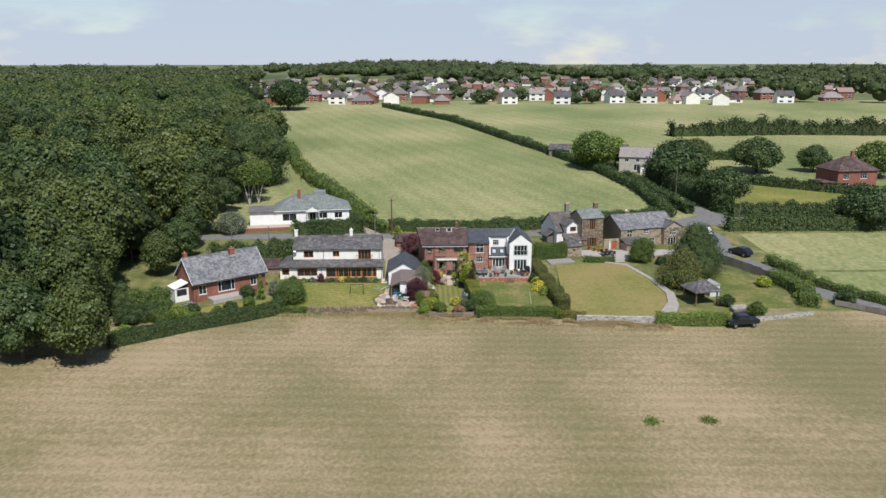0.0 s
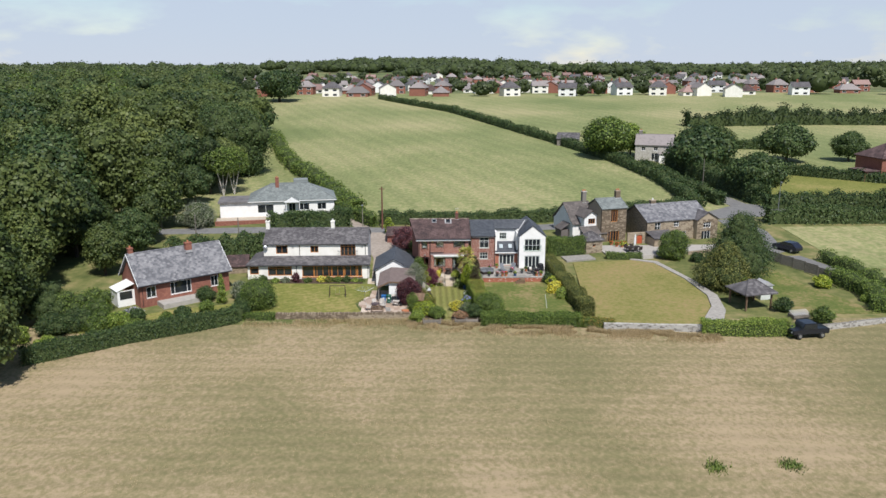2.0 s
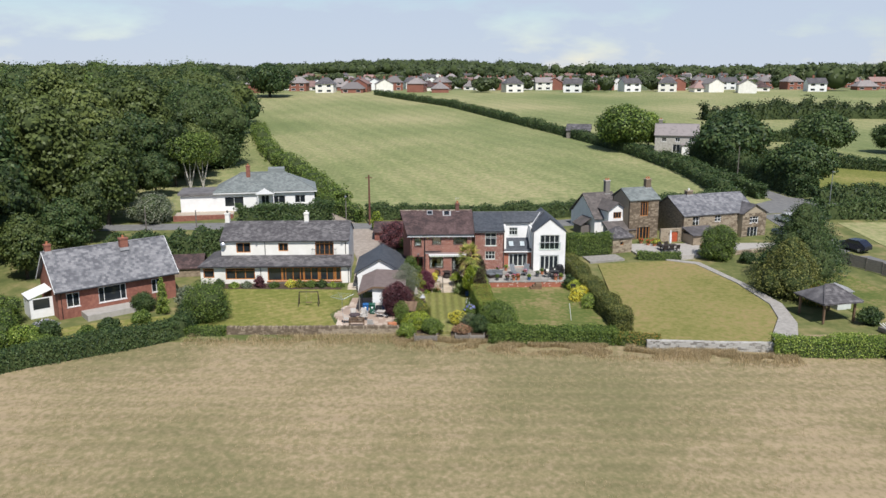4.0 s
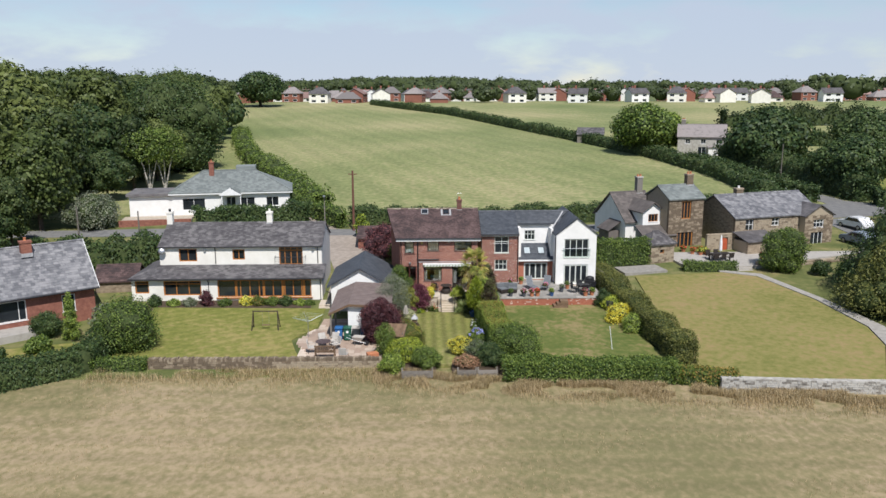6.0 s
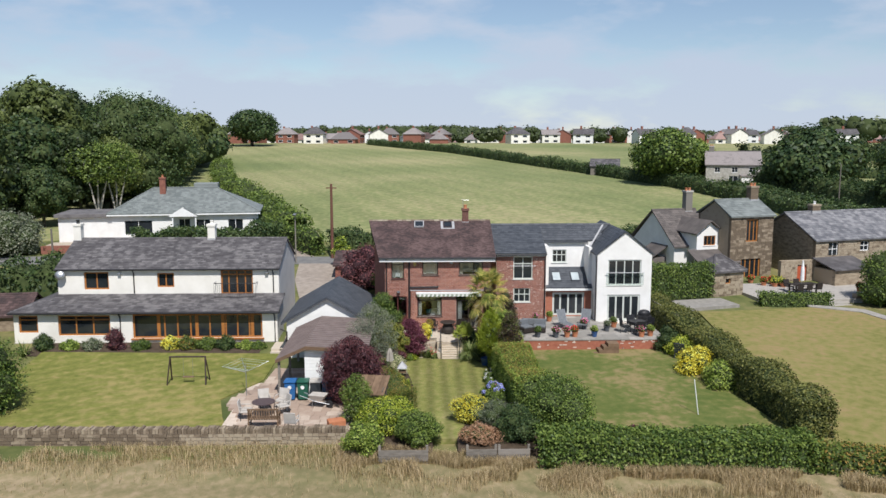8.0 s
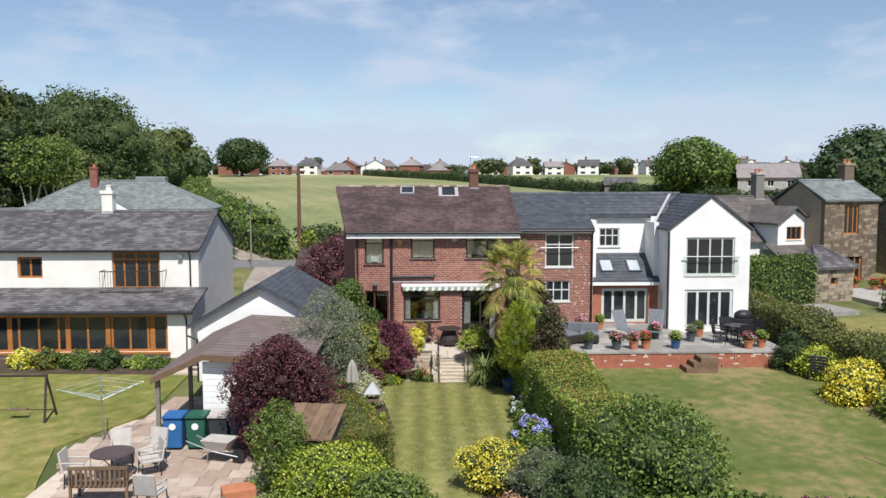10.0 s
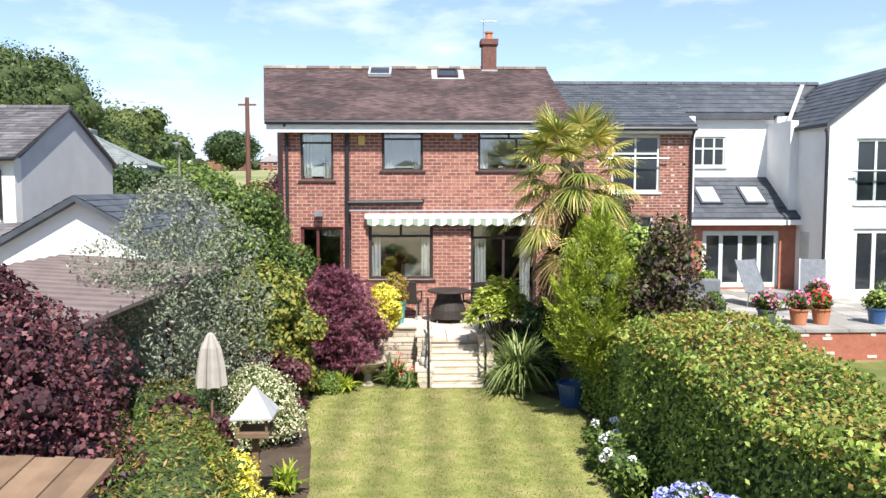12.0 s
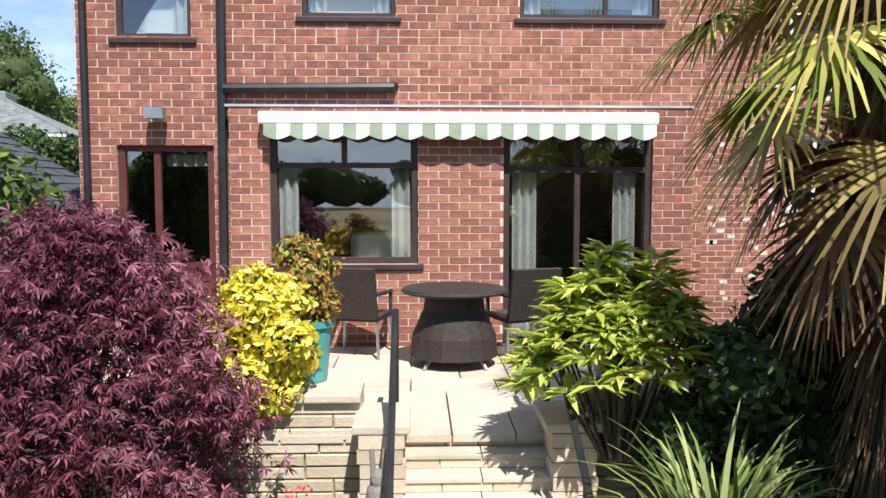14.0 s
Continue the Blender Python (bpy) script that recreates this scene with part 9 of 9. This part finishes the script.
bush(-1.6, 137.0, 4.0, 3.0, 3.6, "dark purple-leaved shrub beside the drive", LF_PURPLE, 4000, 0.16, 210, k=12)
bush(0.4, 135.5, 2.6, 2.4, 2.4, "green shrub beside the drive", LF_MID, 2600, 0.16, 211, k=10)
bush(-4.6, 145.4, 1.6, 1.4, 2.8, "yellow-green climber by the lane", LF_LIME, 1800, 0.16, 212, k=9)
bush(8.0, 120.6, 1.1, 1.0, 2.3, "bronze-leaved shrub beside the terrace", LF_PURPLE, 3000, 0.1, 213, k=9, z=0.5)

# ---- long dry grass along the boundary and tufts in the meadow ----
def blades(name, spots, ln, material, label, seed, w=0.012, zfun=None):
    rng = np.random.default_rng(seed)
    P = np.array(spots, float)
    n = len(P)
    z = np.array([(zfun or land)(a, b) for a, b in P])
    a, L = rng.uniform(0, 6.28, n), ln * rng.uniform(0.5, 1.2, n)
    lean = rng.uniform(0.1, 0.7, n)
    base = np.column_stack([P, z])
    out = np.column_stack([np.cos(a), np.sin(a), np.zeros(n)])
    across = np.column_stack([-np.sin(a), np.cos(a), np.zeros(n)]) * w
    upv = np.array([0, 0, 1.0])
    p1 = base + out * (L * lean * 0.3)[:, None] + upv * (L * 0.6)[:, None]
    p2 = base + out * (L * lean)[:, None] + upv * (L * (1 - lean * 0.3))[:, None]
    V = np.stack([base - across, base + across, p1 + across * 0.8, p1 - across * 0.8, p2 + across * 0.15, p2 - across * 0.15], 1).reshape(-1, 3)
    i = np.arange(n)[:, None] * 6
    Q = np.concatenate([i + np.array([[0, 1, 2, 3]]), i + np.array([[3, 2, 4, 5]])])
    return tagged(new(name, raw_mesh(name, V, Q, [material])), label, "grass", kind="stuff")


rng = np.random.default_rng(50)
sp = []
while len(sp) < 52000:
    x, y = rng.uniform(-20, 34), 0
    edge = np.interp(x, [-20, -0.5, 7, 19, 34], [107.0, 106.6, 105.0, 103.4, 101.4])
    y = edge - abs(rng.normal(0, 1.2)) + 0.3
    if noise.noise(Vector((x * 0.5, y * 0.8, 2))) > -0.15 and (x > -1 or rng.random() < 0.25):
        sp.append((x, y))
blades("long_grass", sp, 0.42, LF_DRY, "long dry straw-coloured grass along the field edge", 51, 0.009)
sp = [(x, y) for x, y in zip(rng.uniform(-45, 60, 60000), rng.uniform(60, 105, 60000)) if noise.noise(Vector((x * 0.2, y * 0.5, 5))) > 0.05]
blades("meadow_grass", sp, 0.13, LF_DRY, "short dry mown meadow stubble", 52, 0.012)
for x, y, s in ((23.6, 73.7, 1), (29.6, 73.8, 2)):
    blades("weed_clump", rng.normal((x, y), 0.45, (330, 2)), 0.28, LF_MID, "dark green weed clump in the meadow", s, 0.03)

LF_LAWN = leafmat("lawn blade", [(0.105, 0.12, 0.032), (0.15, 0.155, 0.05), (0.21, 0.185, 0.08)], island=0.3)
mown(LF_LAWN, 0, 0.8, 0.5, 0.83, 1.2)


def within(poly, x, y):
    c = False
    for (xa, ya), (xb, yb) in zip(poly, poly[1:] + poly[:1]):
        if (ya > y) != (yb > y) and x < (xb - xa) * (y - ya) / (yb - ya) + xa:
            c = not c
    return c


LAWN_POLY = EDGE_L + EDGE_R + [(3.9, 119.58)]
sp = [(x, y) for x, y in zip(rng.uniform(1.4, 6.8, 45000), rng.uniform(110.5, 119.7, 45000)) if within(LAWN_POLY, x, y)]
blades("lawn_blades", sp, 0.022, LF_LAWN, "short mown lawn blades", 53, 0.006, lawn_brick)

# ---- trees ----
def tree_proto(seed, hgt, w, n, leaf, material, label, k=26, name="tree"):
    rng = np.random.default_rng(seed)
    b = clumps(rng, k, w * 0.5, w * 0.5, hgt * 0.2, hgt, w * 0.14, w * 0.21)
    b.append(((0, 0, hgt * 0.55), (w * 0.36, w * 0.36, hgt * 0.34)))
    return plant(name, pose(0, 0, 0), label, "tree", b, n, leaf, leaf * 0.7, material, seed, (hgt * 0.6, w * 0.035, 6, w * 0.22), flat=0.2, loose=0.32)


def set_tree(proto, x, y, s, turn, used):
    m = pose(x, y, land(x, y) - 0.2, 0, 0, turn) @ Matrix.Diagonal((s, s, s * 1.0, 1))
    if proto not in used:
        used.add(proto)
        proto.matrix_world = m
        return proto
    o = copy_thing(proto, Matrix.Identity(4))
    o.matrix_world = m
    return o


LF_WOOD2 = leafmat("paler woodland leaf", [(0.03, 0.05, 0.013), (0.055, 0.085, 0.022), (0.09, 0.12, 0.035)], island=0.4, obj=0.9)
used = set()
for x, y, w, hgt, mt, lab in ((49.5, 221.5, 13, 10.5, LF_MID, "broad yellow-green field tree"), (65.0, 197.5, 14.5, 11.0, LF_DARK, "large dark spreading tree by the lane"), (67.5, 172.0, 10.5, 8.8, LF_DARK, "dark round tree at the lane junction"), (93.0, 214.0, 12.5, 9.5, LF_DARK, "dark green round garden tree"), (109, 214, 8, 7.5, LF_DARK, "small dark round garden tree"), (90.0, 152.6, 11.5, 8.0, LF_DARK, "dark round roadside tree"), (-67, 405, 21, 14.5, LF_DARK, "lone broad oak at the field top"), (122, 206, 11, 9.5, LF_MID, "feathery green tree by the villa"), (82, 232, 9, 7, LF_WOOD, "dark tree behind the farm"), (-92, 408, 15, 12, LF_WOOD, "broad tree at the field corner"), (75, 222, 9, 8, LF_WOOD, "dark tree in the farm garden"), (56.5, 226, 8, 8.5, LF_BRIGHT, "light green tree by the farmhouse")):
    t = tree_proto(int(abs(x) * 7 + y), hgt, w, 7500, w * 0.045, mt, lab, 34)
    t.matrix_world = pose(x, y, land(x, y) - 0.2)
woods = [tree_proto(900 + i, 12.5 + i % 3, 9.5 + i % 2 * 2.0, 4200, 0.5, (LF_WOOD, LF_DARK, LF_WOOD, LF_WOOD2, LF_WOOD2)[i], "broadleaved woodland tree in full leaf", 24) for i in range(5)]
EDGE_Y = [88, 94, 104, 118, 126, 141, 157, 172, 200, 225, 272, 360, 400, 480]
EDGE_X = [-41, -42, -47, -48, -43, -42, -47, -41, -42, -44, -52, -76, -104, -115]
rng = np.random.default_rng(61)
near, far = [], []
y = 90.0
while y < 470:
    st = 7.0 + (y - 90) * 0.011
    x = float(np.interp(y, EDGE_Y, EDGE_X)) - rng.uniform(0, 2)
    while x > -0.62 * y - 22:
        px, py = x + rng.uniform(-1.5, 1.5), y + rng.uniform(-2, 2)
        (near if py < 250 and x > -0.62 * y - 6 else far).append((px, py, rng.uniform(0.62, 1.4) * (1.0 + 0.12 * math.sin(px * 0.07)), rng.uniform(0, 360)))
        x -= st * rng.uniform(0.85, 1.2)
    y += st
for i, (x, y, s, a) in enumerate(near):
    d = -x + float(np.interp(y, EDGE_Y, EDGE_X))
    set_tree(woods[int(rng.integers(0, 5))], x, y, s * (0.72 if d < 3 else 0.95), a, used)
# tall firs at the wood's edge
for i, (x, y, hgt) in enumerate(((-43.5, 197, 16.0), (-40.0, 200, 15.5), (-47, 203, 15.0))):
    t = bush(x, y, 10, 10, hgt, "tall dark fir at the edge of the wood", LF_DARK, 8000, 0.5, 500 + i, name="fir_tree", category="tree", k=40, aspect=0.5, jit=0.3)
# birches with bare pale stems
for i, (x, y) in enumerate(((-39.0, 176.5), (-37.2, 178.0), (-40.5, 180))):
    t = thing("birch_tree", pose(x, y, land(x, y)), "thin birch with pale forked stems", "tree")
    bm = bmesh.new()
    for k in range(3):
        tube(bm, [(0, 0, 0), ((k - 1) * 0.8, 0.2, 3.5), ((k - 1) * 1.8, 0.3, 7.5)], 0.14, 7, 0.05)
    part("trunk", bm, mat("pale birch bark", [(0.3, 0.28, 0.24), (0.45, 0.42, 0.38)], 4, 0.9), t)
    rngb = np.random.default_rng(i)
    o = new("crown", crown_mesh("crown", clumps(rngb, 18, 3.0, 3.0, 4.5, 9.5, 0.9, 1.4), 2600, 0.3, 0.2, LF_MID, 520 + i, jit=0.4, core=0.35))
    o.parent = t
bush(-37.0, 150.5, 7, 5, 4.2, "large grey-green willow bush", LF_SILVER, 5000, 0.22, 530, k=14)


def wood_mass(name, spots, n_each, leaf, label, seed, material, hgt=(9, 14), wid=(7, 11)):
    """Many crowns in one mesh, for woods too far off to count."""
    rng = np.random.default_rng(seed)
    blobs = []
    for x, y in spots:
        w, hh, z = rng.uniform(*wid), rng.uniform(*hgt), land(x, y)
        blobs.append(((x, y, z + hh * 0.5), (w * 0.5, w * 0.5, hh * 0.5)))
        for k in range(4):
            a = rng.uniform(0, 6.28)
            r = w * rng.uniform(0.22, 0.34)
            blobs.append(((x + math.cos(a) * w * 0.38, y + math.sin(a) * w * 0.38, z + hh * rng.uniform(0.5, 0.85)), (r, r, r * 0.85)))
    V, Q, M, base = [], [], [], 0
    C = np.array([b[0] for b in blobs])
    R = np.array([b[1] for b in blobs])
    n = n_each * len(spots)
    pick = rng.choice(len(C), size=n, p=(R[:, 0] ** 2) / (R[:, 0] ** 2).sum())
    d = rng.normal(0, 1, (n, 3))
    d[:, 2] = np.abs(d[:, 2]) * 0.9 - 0.15
    d /= np.linalg.norm(d, axis=1)[:, None]
    p = C[pick] + d * R[pick] * (1 + rng.normal(0, 0.12, (n, 1)))
    v, q = leaves(p, d, leaf, leaf * 0.7, rng, 0, 0.2, 0.3)
    # solid cores, their dark colour giving the shade between the leaves
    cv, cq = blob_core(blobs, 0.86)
    me = raw_mesh(name, np.concatenate([v, cv]), np.concatenate([q, cq + len(v)]), [material, CORE_SHADE], np.concatenate([np.zeros(len(q)), np.ones(len(cq))]))
    return tagged(new(name, me), label, "woodland", kind="stuff")


for k, (leaf_m, lab) in enumerate(((LF_WOOD, "deep broadleaved wood stretching up the valley side"), (LF_MID, "lighter green trees scattered through the wood"), (LF_DARK, "darkest broad crowns scattered through the wood"))):
    wood_mass("woodland", [(x, y) for i, (x, y, s, a) in enumerate(far) if (0, 1, 0, 2, 2)[(i * 7 + i // 3) % 5] == k], 520, 0.95, lab, 71 + 10 * k, leaf_m, (7, 16), (7, 13))
rng = np.random.default_rng(72)
sp = [(rng.uniform(-140 - i * 0.25, 190 + i * 0.3), 445 + i * 0.55) for i in np.concatenate([rng.integers(0, 900, 150), np.full(5, -14), np.full(8, 30)])]
wood_mass("estate_trees", sp, 160, 1.3, "garden trees among the far houses", 73, LF_HAZY, (5, 9), (5, 9))
sp = [(rng.uniform(-700, -100 - (y - 480) * 0.2), y) for y in rng.uniform(480, 1000, 260)] + [(rng.uniform(200 + (y - 430) * 0.35, 900), y) for y in rng.uniform(430, 900, 300)]
wood_mass("far_woods", sp, 120, 2.4, "dark woods beyond the fields", 74, LF_HAZY, (10, 16), (11, 17))
sp = []
while len(sp) < 700:
    x, y = rng.uniform(-1000, 1100), rng.uniform(930, 1500)
    if noise.noise(Vector((x * 0.005, y * 0.006, 7))) > 0.0 or (-130 < x < 90 and y > 1250):
        sp.append((x, y))
wood_mass("hill_woods", sp, 90, 3.6, "wooded hills along the skyline", 75, LF_HAZY, (8, 13), (16, 30))

# wooded rise across the valley behind the flight
sp = [(rng.uniform(-500, 500), rng.uniform(-390, -250)) for _ in range(260)]
wood_mass("valley_woods", sp, 40, 4.0, "dark woods on the far side of the meadow", 76, LF_DARK, (14, 26), (16, 30))
